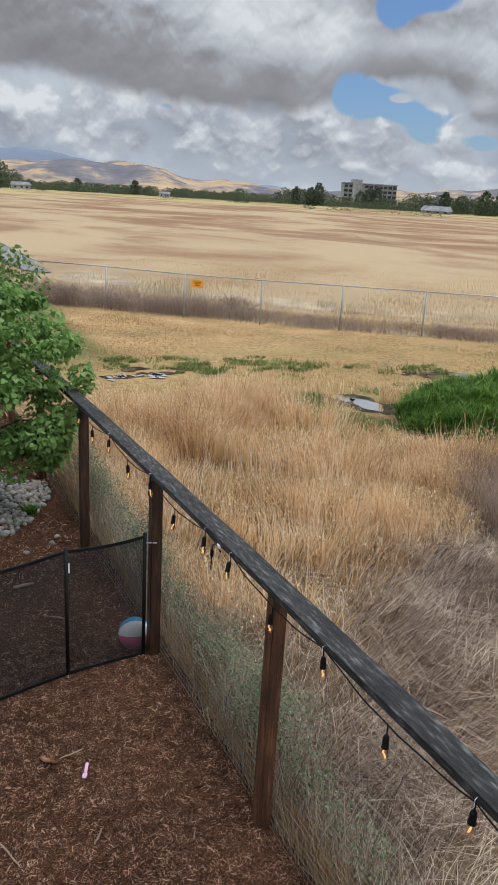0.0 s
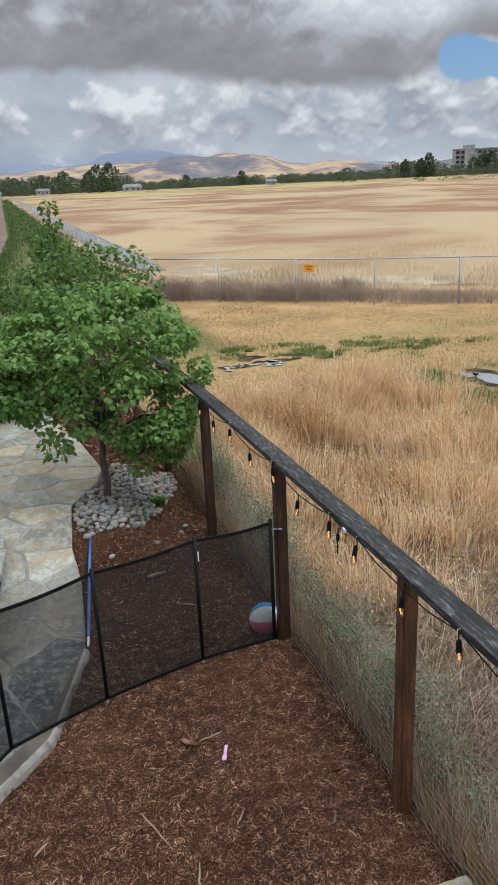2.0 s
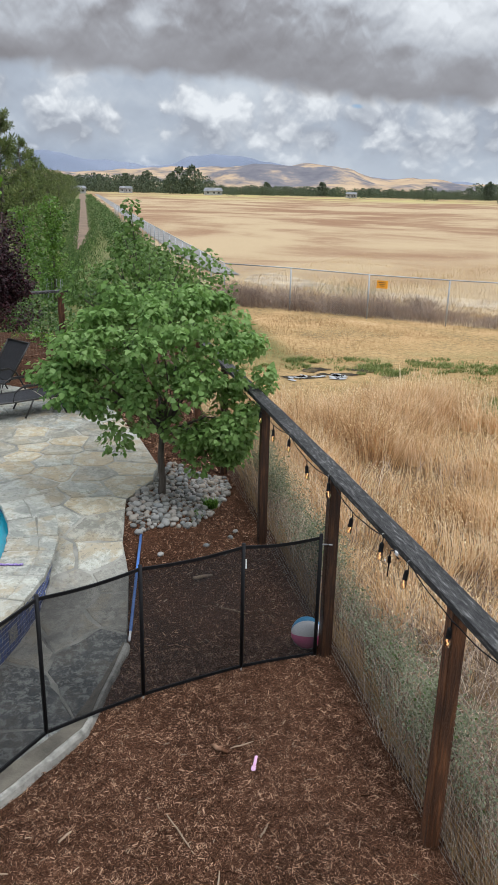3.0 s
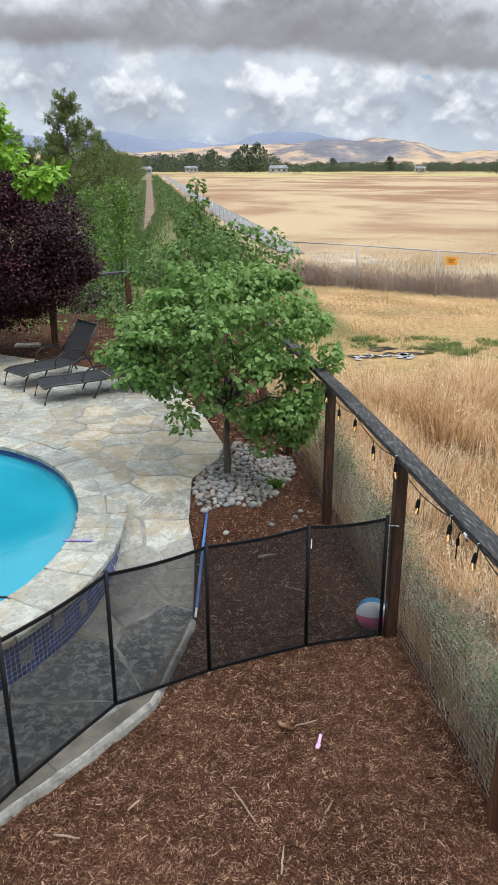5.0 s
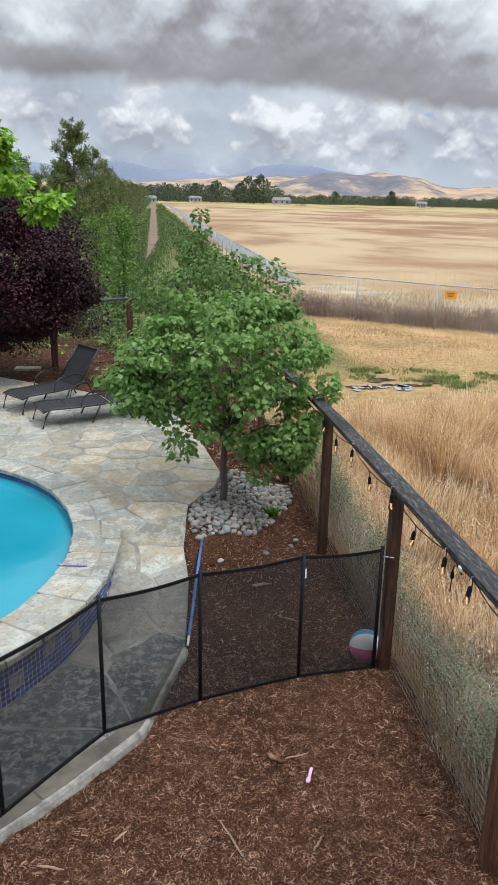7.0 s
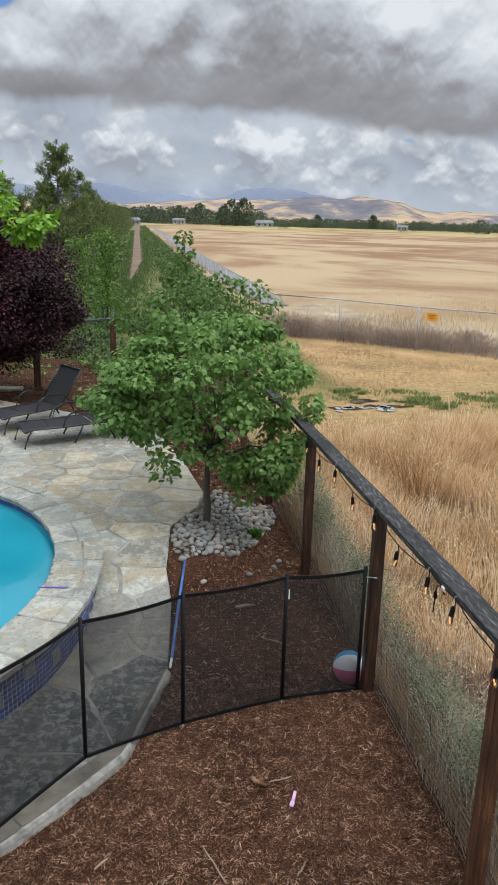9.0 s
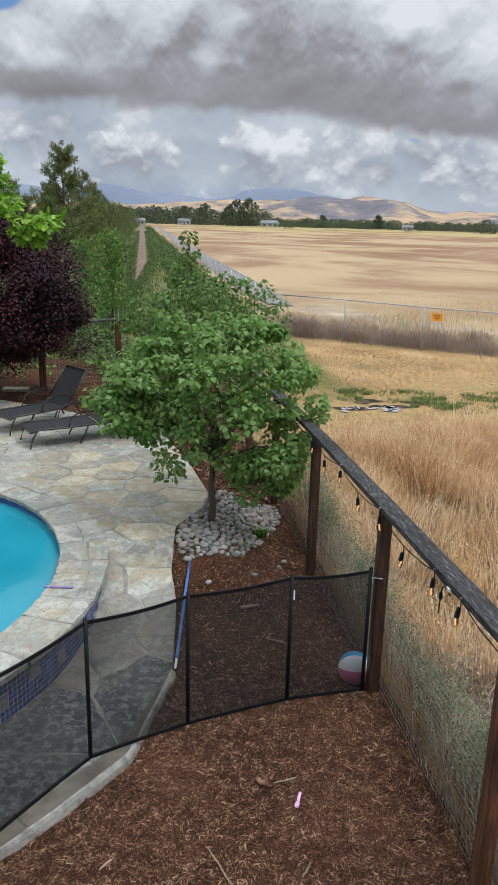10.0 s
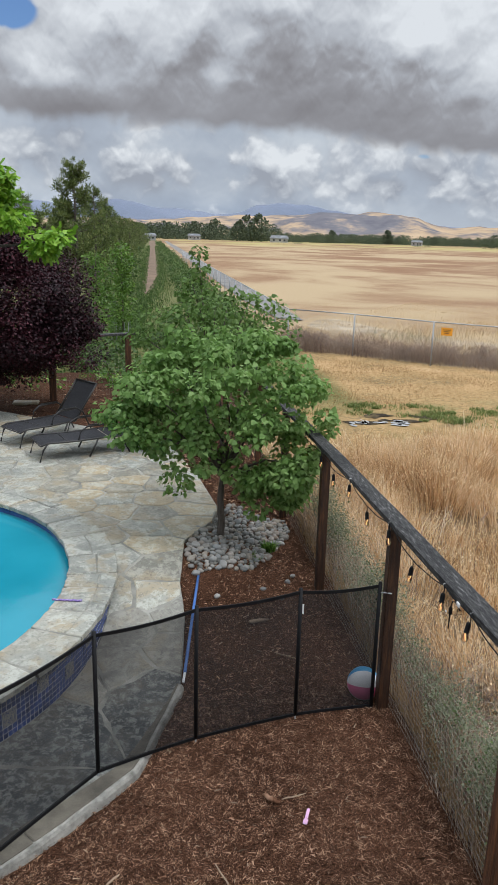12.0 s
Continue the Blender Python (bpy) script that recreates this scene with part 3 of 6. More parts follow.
col = blend(nt, calc(nt, "MULTIPLY", row_g, 0.85), col, green)
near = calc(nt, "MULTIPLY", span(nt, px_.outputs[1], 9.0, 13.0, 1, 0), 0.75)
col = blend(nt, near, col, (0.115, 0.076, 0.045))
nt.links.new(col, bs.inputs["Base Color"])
bs.inputs["Roughness"].default_value = 0.95
bs.inputs["Specular IOR Level"].default_value = 0.1
b = nt.nodes.new("ShaderNodeBump")
b.inputs["Strength"].default_value, b.inputs["Distance"].default_value = 0.6, 0.06
nt.links.new(fine, b.inputs["Height"])
nt.links.new(b.outputs[0], bs.inputs["Normal"])

rings = [0, 3, 6, 9, 12, 16, 20, 26, 34, 45, 60, 80, 110, 150, 220, 320, 450, 600, 900, 1500, 2500, 4600]
vs, fs = [(0, 0, FIELD)], []
SEG = 96
for r in rings[1:]:
    for k in range(SEG):
        w = 2 * pi * k / SEG
        x, y = r * math.sin(w), r * math.cos(w)
        bump_z = 0.05 * noise.noise(Vector((x * 0.25, y * 0.25, 0))) if 18 < r < 120 else 0
        vs.append((x, y, FIELD + bump_z))
for k in range(SEG):
    fs.append((0, 1 + (k + 1) % SEG, 1 + k))
for i in range(len(rings) - 2):
    for k in range(SEG):
        a, c = 1 + i * SEG + k, 1 + i * SEG + (k + 1) % SEG
        fs.append((a, c, c + SEG, a + SEG))
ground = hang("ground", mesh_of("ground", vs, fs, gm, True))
tagged(ground, "wide flat field of dry golden grass with rust streaks", "field", "", "structure")

# hills at the horizon
hm, nt, bs, out = tree_of("hill_slopes")
gp = place(nt)
n1 = noisy(nt, gp, 0.0022, 6, 0.6, 0.5)
n2 = noisy(nt, gp, 0.012, 5, 0.6)
hz = nt.nodes.new("ShaderNodeSeparateXYZ")
nt.links.new(gp, hz.inputs[0])
gold = ramp(nt, n2, [(0.3, (0.31, 0.225, 0.145)), (0.7, (0.44, 0.325, 0.215))])
# dusky scrub patches, with violet haze and cloud shadow painted into their colour
hazy_scrub = ramp(nt, n2, [(0.3, (0.12, 0.118, 0.135)), (0.7, (0.19, 0.178, 0.185))])
col = blend(nt, span(nt, calc(nt, "MULTIPLY_ADD", n2, 0.35, calc(nt, "MULTIPLY", n1, 0.65)), 0.44, 0.56), hazy_scrub, gold)
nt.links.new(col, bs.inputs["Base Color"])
bs.inputs["Roughness"].default_value = 1.0
bs.inputs["Specular IOR Level"].default_value = 0.0


def hill_range(name, dist, depth, crest, mat, label, rough=0.10):
    """A ridge whose crest height, in degrees over the plain, follows the bearing."""
    vs, fs = [], []
    cols, rows = 240, 12
    for i in range(cols + 1):
        a = -30 + 100 * i / cols
        el = np.interp(a, [c[0] for c in crest], [c[1] for c in crest])
        for j in range(rows + 1):
            k = j / rows
            d = dist + depth * k
            x, y = d * math.sin(radians(a)), d * math.cos(radians(a))
            top = (dist + depth * 0.7) * math.tan(radians(el)) + 4
            prof = math.sin(min(1, k / 0.7) * pi / 2) ** 1.3 * (1 if k < 0.7 else 1 - (k - 0.7))
            rid = noise.fractal(Vector((x * 0.004, y * 0.004, 2.0)), 1.0, 2.0, 5)
            vs.append((x, y, FIELD - 1 + top * prof * (1 + rough * rid) + (14 * rid if 0 < k < 0.7 else 0)))
    for i in range(cols):
        for j in range(rows):
            a = i * (rows + 1) + j
            fs.append((a, a + rows + 1, a + rows + 2, a + 1))
    ob = hang(name, mesh_of(name, vs, fs, mat, True))
    return tagged(ob, label, "hills", "", "structure")


CREST = [(-30, 0.9), (-5, 0.9), (0, 0.9), (3, 1.25), (5.7, 1.05), (7.3, 1.2), (9.4, 1.42), (11.4, 1.55), (14, 1.62), (17.5, 1.64), (19.4, 1.5),
         (21, 1.0), (22.2, 0.85), (23.7, 1.05), (25, 0.85), (26.7, 0.5), (30, 0.62), (36, 0.9), (41, 1.0), (43, 1.45), (47, 1.6), (70, 1.2)]
hill_range("hills", 2600, 900, CREST, hm, "dry golden hills, dusky scrub patches painted with haze and cloud shade")
# the blue-grey of distance haze is put into the mountains' base colour
mm = surface("haze_tinted_mountain", [(0.13, 0.155, 0.21), (0.18, 0.205, 0.265)], 0.002, 1.0, 0)
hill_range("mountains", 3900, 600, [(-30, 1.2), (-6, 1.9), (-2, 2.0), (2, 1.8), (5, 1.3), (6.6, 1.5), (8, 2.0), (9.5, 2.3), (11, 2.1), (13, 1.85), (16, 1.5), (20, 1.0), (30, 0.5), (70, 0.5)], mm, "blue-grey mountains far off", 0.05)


# far woods along the edge of the field
def far_tree(x, y, h, w, n):
    """A crown of small leaf clumps on a short stem, seen from far off."""
    k = rng.uniform(0, 1, n)
    r = w * np.sqrt(rng.uniform(0.1, 1, n)) * np.sin(np.clip(0.18 + 0.82 * k, 0, 1) * pi) ** 0.6
    a = rng.uniform(0, 2 * pi, n)
    p = np.stack([x + r * np.cos(a), y + r * np.sin(a), FIELD + h * (0.05 + 0.95 * k)], 1)
    d = unit(n)
    return scatter(p, d, unit(n), np.full(n, 0.35 + h * 0.065) * rng.uniform(0.6, 1.4, n), SLIM_V * np.array((2.0, 1, 1)), SLIM_F)


sets = []
for i in range(760):
    a = rng.uniform(-14, 50)
    d = rng.uniform(520, 640)
    h = rng.uniform(4.5, 8.0) * (1.45 if (-4 < a < 9.5 or 28 < a < 31.5 or a > 37) else 1.0) * (0.8 if 10 < a < 27 else 1)
    if 31.9 < a < 36.3 and rng.uniform() < 0.4:
        continue
    sets.append(far_tree(d * math.sin(radians(a)), d * math.cos(radians(a)), h, h * rng.uniform(0.5, 1.1), 130))
for a, h, w, d in [(7.3, 15.5, 6, 500), (8.2, 17, 6, 505), (6.7, 12, 5, 510), (5, 13.5, 5, 540), (3.5, 12, 5, 540), (1.7, 11, 5, 545), (30.6, 14, 4, 520), (30.1, 11, 3.4, 515),
                   (29.0, 11, 3, 520), (34.2, 13, 4, 560), (34.8, 14, 5, 560), (33.6, 11, 4, 560), (39.5, 13, 4, 530), (40.6, 11, 5, 530), (42.2, 14, 5, 510),
                   (43.2, 14, 5, 520), (44.3, 15, 6, 520), (46, 15, 6, 520), (17.5, 9, 3, 530), (13.5, 8, 3, 530), (25, 7, 6, 440), (-3, 10, 5, 520)]:
    sets.append(far_tree(d * math.sin(radians(a)), d * math.cos(radians(a)), h, w * 1.15, 520))
for i in range(900):
    a, d = rng.uniform(-14, 50), rng.uniform(505, 600)
    h = rng.uniform(2.2, 4.6)
    sets.append(far_tree(d * math.sin(radians(a)), d * math.cos(radians(a)), h, h * rng.uniform(0.8, 1.6), 70))
v, f = merge(*sets)
tagged(hang("far_woods", mesh_of("far_woods", v, f, L_FARW)), "dark green belt of trees along the far edge of the field", "trees", "", "stuff")
sets = []
for a, d, h, w in [(32, 330, 1.6, 5), (33.5, 335, 1.8, 8), (35.5, 345, 1.5, 7), (37.5, 330, 1.6, 8), (30, 340, 1.5, 3), (24.8, 400, 4.2, 7), (11, 420, 1.5, 3), (39, 320, 1.2, 6), (20, 430, 1.6, 5)]:
    sets.append(far_tree(d * math.sin(radians(a)), d * math.cos(radians(a)), h, w, 90))
v, f = merge(*sets)
tagged(hang("field_bushes", mesh_of("field_bushes", v, f, L_FARW)), "low dark bushes scattered on the far dry field", "bushes", "", "stuff")


# the tall block beyond the field
def office_block(az, dist):
    b0 = thing("office_building", dist * math.sin(radians(az)), dist * math.cos(radians(az)), FIELD, "grey concrete multi-storey block with rows of dark windows", "building", rz=-az + 12)
    part("wall", box((39, 14, 16.5), (0, 0, 8.25), 0.15), M_CONC, b0)
    part("stair_tower", box((7, 9, 19.6), (-10.2, -4, 9.8), 0.15), M_CONC, b0)
    part("roof", box((40, 15, 0.7), (0, 0, 16.9), 0.1), M_CONC, b0)
    wm = None
    for fl in range(5):
        for k in range(11):
            x = -18.2 + k * 3.5 + (1.2 if k > 2 else 0)
            if -14.2 < x < -6.4:
                continue
            if wm is None:
                w0 = part("window", box((2.5, 0.4, 1.7)), M_WINDOWD, b0)
                wm = w0.data
                w0.location = (x, -7.1, 2.0 + fl * 3.2)
                continue
            hang("window", wm, b0).location = (x, -7.1, 2.0 + fl * 3.2)
    for fl in range(6):
        hang("ledge", mesh_of("ledge", *box_arrays((39.6, 0.9, 0.35)), M_CONC), b0).location = (0, -7.3, 0.8 + fl * 3.2)


def box_arrays(s):
    x, y, z = (c / 2 for c in s)
    v = [(-x, -y, -z), (x, -y, -z), (x, y, -z), (-x, y, -z), (-x, -y, z), (x, -y, z), (x, y, z), (-x, y, z)]
    return v, [(0, 3, 2, 1), (4, 5, 6, 7), (0, 1, 5, 4), (1, 2, 6, 5), (2, 3, 7, 6), (3, 0, 4, 7)]


office_block(34.1, 600)


def far_house(az, dist, w, h, name="farm_house", label="low pale farm house at the edge of the trees"):
    b0 = thing(name, dist * math.sin(radians(az)), dist * math.cos(radians(az)), FIELD, label, "house", rz=-az)
    part("wall", box((w, w * 0.5, h), (0, 0, h / 2)), M_CONC, b0)
    bm = bmesh.new()
    x, y, z = w * 0.55, w * 0.3, h
    q = [bm.verts.new(c) for c in ((-x, -y, z), (x, -y, z), (x, y, z), (-x, y, z), (-x * 0.8, 0, z + w * 0.16), (x * 0.8, 0, z + w * 0.16))]
    for c in ((0, 1, 5, 4), (1, 2, 5), (2, 3, 4, 5), (3, 0, 4), (3, 2, 1, 0)):
        bm.faces.new([q[i] for i in c])
    part("roof", bm, M_ROOF, b0)
    for k in (-0.28, 0.05, 0.3):
        part("window", box((w * 0.1, 0.2, h * 0.4), (k * w, -w * 0.25, h * 0.55)), M_WINDOWD, b0)


far_house(9.7, 480, 11, 2.4)
far_house(19.6, 500, 7, 2.2)
far_house(0.2, 420, 8, 2.4, "farm_shed", "pale metal shed at the end of the dirt path")
far_house(3.5, 500, 8, 2.6)
far_house(39, 470, 17, 1.6, "farm_shed", "long low pale shed in front of trees")

# dirt track beyond the wire fence, verge road and path
track = [(8, 34), (11.0, 28.6), (14.9, 25.5), (20.3, 21.6), (26, 17.6), (40, 8), (42, 10.5), (27.5, 19.8), (21.9, 23.5), (16.3, 27.8), (12.3, 31.7), (10, 38)]
sheet("dirt_track", wavy(track, 0.25, 2), FIELD + 0.03, M_DIRT, None, "pale bare dirt track beside the wire fence", "dirt track", "structure")
sheet("road", [(7.0, 38), (8.2, 37), (8.5, 50), (8.4, 80), (8.9, 120), (10.6, 380), (8.9, 380), (7.0, 120), (6.7, 80), (6.5, 50)], FIELD + 0.05, M_ASPH, None, "narrow grey lane running straight to the horizon", "road", "structure")
sheet("dirt_path", wavy([(-0.2, 54), (0.4, 54), (0.9, 60), (1.45, 74), (2.6, 160), (3.4, 266), (4.6, 390), (2.2, 390), (1.15, 266), (0.5, 160), (0.05, 74), (-0.2, 60)], 0.24, 4), FIELD + 0.04, M_PATH, None, "bare reddish earth path between planted rows", "path", "structure")

# ================================================================ paving and pool
CX, CY, RX, RY = -3.145, 6.375, 2.56, 2.80
POOL_Z = 0.44


def oval(grow, w):
    return CX + (RX + grow) * math.cos(w), CY + (RY + grow) * math.sin(w)


EDGE = [(-6.2, 0.4), (-3.0, 1.25), (-1.68, 1.98), (-0.78, 2.8), (-0.44, 3.12), (0.15, 3.73), (0.34, 4.27), (0.54, 4.86), (0.63, 5.89), (0.6, 6.42), (0.64, 6.72), (0.68, 7.25), (1.08, 7.9), (1.2, 8.43), (1.02, 9.84), (0.6, 11.83), (0.3, 12.1), (-0.98, 13.06), (-2.79, 14.37), (-6.2, 17.0)]
arc = [oval(0.435, w) for w in np.linspace(-pi * 0.93, pi * 0.93, 60)]
PATIO = EDGE + [(-6.2, arc[-1][1])] + arc[::-1] + [(-6.2, arc[0][1])]


def clip_cell(poly, seeds, i, gap):
    """The part of an outline that is nearest to one seed, drawn in by half a joint."""
    sx, sy = seeds[i]
    for j, (tx, ty) in enumerate(seeds):
        if j == i or (tx - sx) ** 2 + (ty - sy) ** 2 > 9:
            continue
        nx, ny = tx - sx, ty - sy
        ln = math.hypot(nx, ny)
        nx, ny = nx / ln, ny / ln
        lim = (sx + tx) / 2 * nx + (sy + ty) / 2 * ny - gap
        res = []
        for a, c in zip(poly, poly[1:] + poly[:1]):
            da, dc = a[0] * nx + a[1] * ny - lim, c[0] * nx + c[1] * ny - lim
            if da <= 0:
                res.append(a)
            if (da < 0 < dc) or (dc < 0 < da):
                k = da / (da - dc)
                res.append((a[0] + (c[0] - a[0]) * k, a[1] + (c[1] - a[1]) * k))
        poly = res
        if len(poly) < 3:
            return []
    return poly


def tidy(poly, least=0.03):
    out = []
    for p in poly:
        if not out or math.hypot(p[0] - out[-1][0], p[1] - out[-1][1]) > least:
            out.append(p)
    return out


def slab_mesh(name, poly, zf, thick, mat, lip=0.012, jag=0.012):
    """A flat stone with a worn edge: outline, a lowered lip and sides."""
    pts = []
    for a, c in zip(poly, poly[1:] + poly[:1]):
        n = max(1, int(math.hypot(c[0] - a[0], c[1] - a[1]) / 0.16))
        for s in range(n):
            x, y = a[0] + (c[0] - a[0]) * s / n, a[1] + (c[1] - a[1]) * s / n
            pts.append((x + RD.uniform(-jag, jag), y + RD.uniform(-jag, jag)))
    cx, cy = sum(p[0] for p in pts) / len(pts), sum(p[1] for p in pts) / len(pts)
    n = len(pts)
    vs = []
    for x, y in pts:
        d = math.hypot(x - cx, y - cy) + 1e-6
        vs.append((x - (x - cx) / d * lip, y - (y - cy) / d * lip, float(zf(x, y))))
    vs += [(x, y, float(zf(x, y)) - 0.008) for x, y in pts]
    vs += [(x, y, float(zf(x, y)) - thick) for x, y in pts]
    fs = [tuple(range(n))]
    for r in (0, n):
        fs += [(r + k, r + n + k, r + n + (k + 1) % n, r + (k + 1) % n) for k in range(n)]
    return mesh_of(name, vs, fs, mat)


patio = thing("patio", 0, 6, 0, "wet-stained buff and grey flagstone terrace round the pool", "patio", "", "structure")
patio.matrix_world = Matrix.Identity(4)
# pool shell, coping, water
pool = thing("swimming_pool", CX, CY, 0, "oval pool with turquoise water, stone coping and blue tiles", "swimming pool")
pool.matrix_world = Matrix.Identity(4)
N = 96
vs, fs = [], []
prof = [(0.02, 0.42), (0.0, 0.31), (0.0, -0.9), (-0.5, -1.3), (-2.4, -1.5)]
for g, z in prof:
    for k in range(N):
        vs.append((*oval(g, 2 * pi * k / N), z))
for r in range(len(prof) - 1):
    for k in range(N):
        a, c = r * N + k, r * N + (k + 1) % N
        fs.append((a, a + N, c + N, c))
fs.append(tuple((len(prof) - 1) * N + k for k in range(N)))
hang("basin", mesh_of("basin", vs, fs, M_PLASTER, True), pool)
wm_, nt, bs, out = tree_of("pool_water")
bs.inputs["Base Color"].default_value = (0.02, 0.42, 0.56, 1)
bs.inputs["Roughness"].default_value = 0.03
bs.inputs["IOR"].default_value = 1.33
wv = place(nt)
shade_n = noisy(nt, wv, 0.7, 3)
nt.links.new(ramp(nt, shade_n, [(0.3, (0.014, 0.205, 0.275)), (0.7, (0.024, 0.265, 0.345))]), bs.inputs["Base Color"])
wb = nt.nodes.new("ShaderNodeBump")
wb.inputs["Strength"].default_value, wb.inputs["Distance"].default_value = 0.12, 0.02
nt.links.new(noisy(nt, wv, 5, 3), wb.inputs["Height"])
nt.links.new(wb.outputs[0], bs.inputs["Normal"])
bm = bmesh.new()
bm.faces.new([bm.verts.new((*oval(0.0, 2 * pi * k / N), 0.32)) for k in range(N)])
part("water", bm, wm_, pool, "still turquoise water")

# outer wall that holds the raised rim, above the lower walkway
vs, fs = [], []
for k in range(N):
    w = 2 * pi * k / N
    x, y = oval(0.43, w)
    vs += [(x, y, -0.15), (x, y, 0.395)]
for k in range(N):
    a, c = 2 * k, 2 * ((k + 1) % N)
    fs.append((a, c, c + 1, a + 1))
hang("outer_wall", mesh_of("outer_wall", vs, fs, M_GROUT, True), pool)

# coping stones: two uneven courses round the rim
k = 0
w = 0.0
while w < 2 * pi - 0.06:
    stepw = RD.uniform(0.13, 0.22)
    w2 = min(2 * pi, w + stepw)
    if 2 * pi - w2 < 0.09:
        w2 = 2 * pi
    cut = RD.uniform(0.18, 0.34)
    rings_ = [(-0.035, 0.5)] if RD.random() < 0.45 else [(-0.035, cut), (cut + 0.012, 0.5)]
    for g0, g1 in rings_:
        m = 4
        pts = [oval(g1, w + 0.004 + (w2 - w - 0.008) * s / m) for s in range(m + 1)] + [oval(g0, w2 - 0.004 - (w2 - w - 0.008) * s / m) for s in range(m + 1)]
        lift = RD.uniform(-0.003, 0.004)
        hang("coping_stone", slab_mesh("coping_stone", pts, lambda x, y: POOL_Z + 0.012 + lift, 0.055, RD.choice([M_FLAG, M_FLAG, M_FLAG, M_FLAG2, M_FLAG]), 0.012, 0.011), pool)
    w = w2
vs = [(*oval(0.005, 2 * pi * k / N), POOL_Z - 0.0) for k in range(N)] + [(*oval(0.48, 2 * pi * k / N), POOL_Z - 0.0) for k in range(N)]
fs = [(k, N + k, N + (k + 1) % N, (k + 1) % N) for k in range(N)]
hang("coping_bed", mesh_of("coping_bed", vs, fs, M_MORTAR), pool)

# flagstones: dark slabs on the lower walk, pale ones by the pool, damp and buff ones across the middle of the terrace
def stone_for(y):
    r = RD.random()
    if y < 4.9:
        return M_WALK
    if y < 6.1:
        return M_SMOOTH
    if y < 7.2:
        return M_FLAG if r < 0.75 else M_DAMP
    if y < 10.4:
        return M_DAMP if r < 0.42 else M_FLAG2 if r < 0.72 else M_FLAG
    return M_FLAG2 if r < 0.2 else M_FLAG


seeds = []
tries = 0
while len(seeds) < 250 and tries < 9000:
    tries += 1
    x, y = RD.uniform(-6.2, 1.4), RD.uniform(0.4, 16)
    lim = RD.uniform(0.30, 0.95) if y > 4.75 else RD.uniform(1.0, 1.6)
    if inside(x, y, PATIO) and all((x - a) ** 2 + (y - c) ** 2 > lim * lim for a, c in seeds):
        seeds.append((x, y))
drawn = len(seeds)
seeds += [oval(-0.10, 2 * pi * k / 36) for k in range(36)] + [oval(-1.1, 2 * pi * k / 10) for k in range(10)]


def off_pool(p):
    """A point pushed out of the pool to the foot of its rim."""
    d = math.hypot((p[0] - CX) / (RX + 0.437), (p[1] - CY) / (RY + 0.437))
    return p if d >= 1 else (CX + (p[0] - CX) / d, CY + (p[1] - CY) / d)


bed_v, bed_f = [], []
for i in range(drawn):
    cell = tidy(clip_cell(EDGE, seeds, i, RD.uniform(0.006, 0.013)))
    if len(cell) < 3:
        continue
    lift = RD.uniform(-0.003, 0.004)
    cx, cy = sum(p[0] for p in cell) / len(cell), sum(p[1] for p in cell) / len(cell)
    worn = []
    for a, c in zip(cell, cell[1:] + cell[:1]):
        n = max(1, int(math.hypot(c[0] - a[0], c[1] - a[1]) / 0.11))
        for s in range(n):
            x, y = a[0] + (c[0] - a[0]) * s / n, a[1] + (c[1] - a[1]) * s / n
            k = (0.5 + noise.noise(Vector((x * 6, y * 6, i * 3.7)))) * 0.016 / max(0.2, math.hypot(x - cx, y - cy))
            k = min(max(k, 0.0), 0.2)
            worn.append((x + (cx - x) * k, y + (cy - y) * k))
    cell = [off_pool(p) for p in worn]
    hang("flagstone", slab_mesh("flagstone", cell, lambda x, y: walk_z(y) + lift, 0.03, stone_for(cy)), patio)
    full = clip_cell(EDGE, seeds, i, -0.001)
    pts = []
    for a, c in zip(full, full[1:] + full[:1]):
        n = max(1, int(math.hypot(c[0] - a[0], c[1] - a[1]) / 0.2))
        pts += [(a[0] + (c[0] - a[0]) * s / n, a[1] + (c[1] - a[1]) * s / n) for s in range(n)]
    pts = [off_pool(p) for p in pts]
    o, n = len(bed_v), len(pts)
    bed_v += [(x, y, float(walk_z(y)) - 0.008) for x, y in pts] + [(x, y, float(walk_z(y)) - 0.25) for x, y in pts]
    bed_f.append(tuple(range(o, o + n)))
    bed_f += [(o + k, o + n + k, o + n + (k + 1) % n, o + (k + 1) % n) for k in range(n)]
hang("mortar_bed", mesh_of("mortar_bed", bed_v, bed_f, M_MORTAR), patio)

# worn concrete edging of the lower walk, with a broken mortar rim
run = [Vector((*EDGE[0], 0))]
for a, c in zip(EDGE[:7], EDGE[1:8]):
    a, c = Vector((*a, 0)), Vector((*c, 0))
    n = max(1, round((c - a).length / 0.12))
    run += [a.lerp(c, (k + 1) / n) for k in range(n)]
run = [run[0]] + [(run[k - 1] + run[k] * 2 + run[k + 1]) / 4 for k in range(1, len(run) - 1)] + [run[-1]]
side = []
for k in range(len(run)):
    d = (run[min(k + 1, len(run) - 1)] - run[max(k - 1, 0)]).normalized()
    side.append(Vector((-d.y, d.x, 0)))
step_n = 9
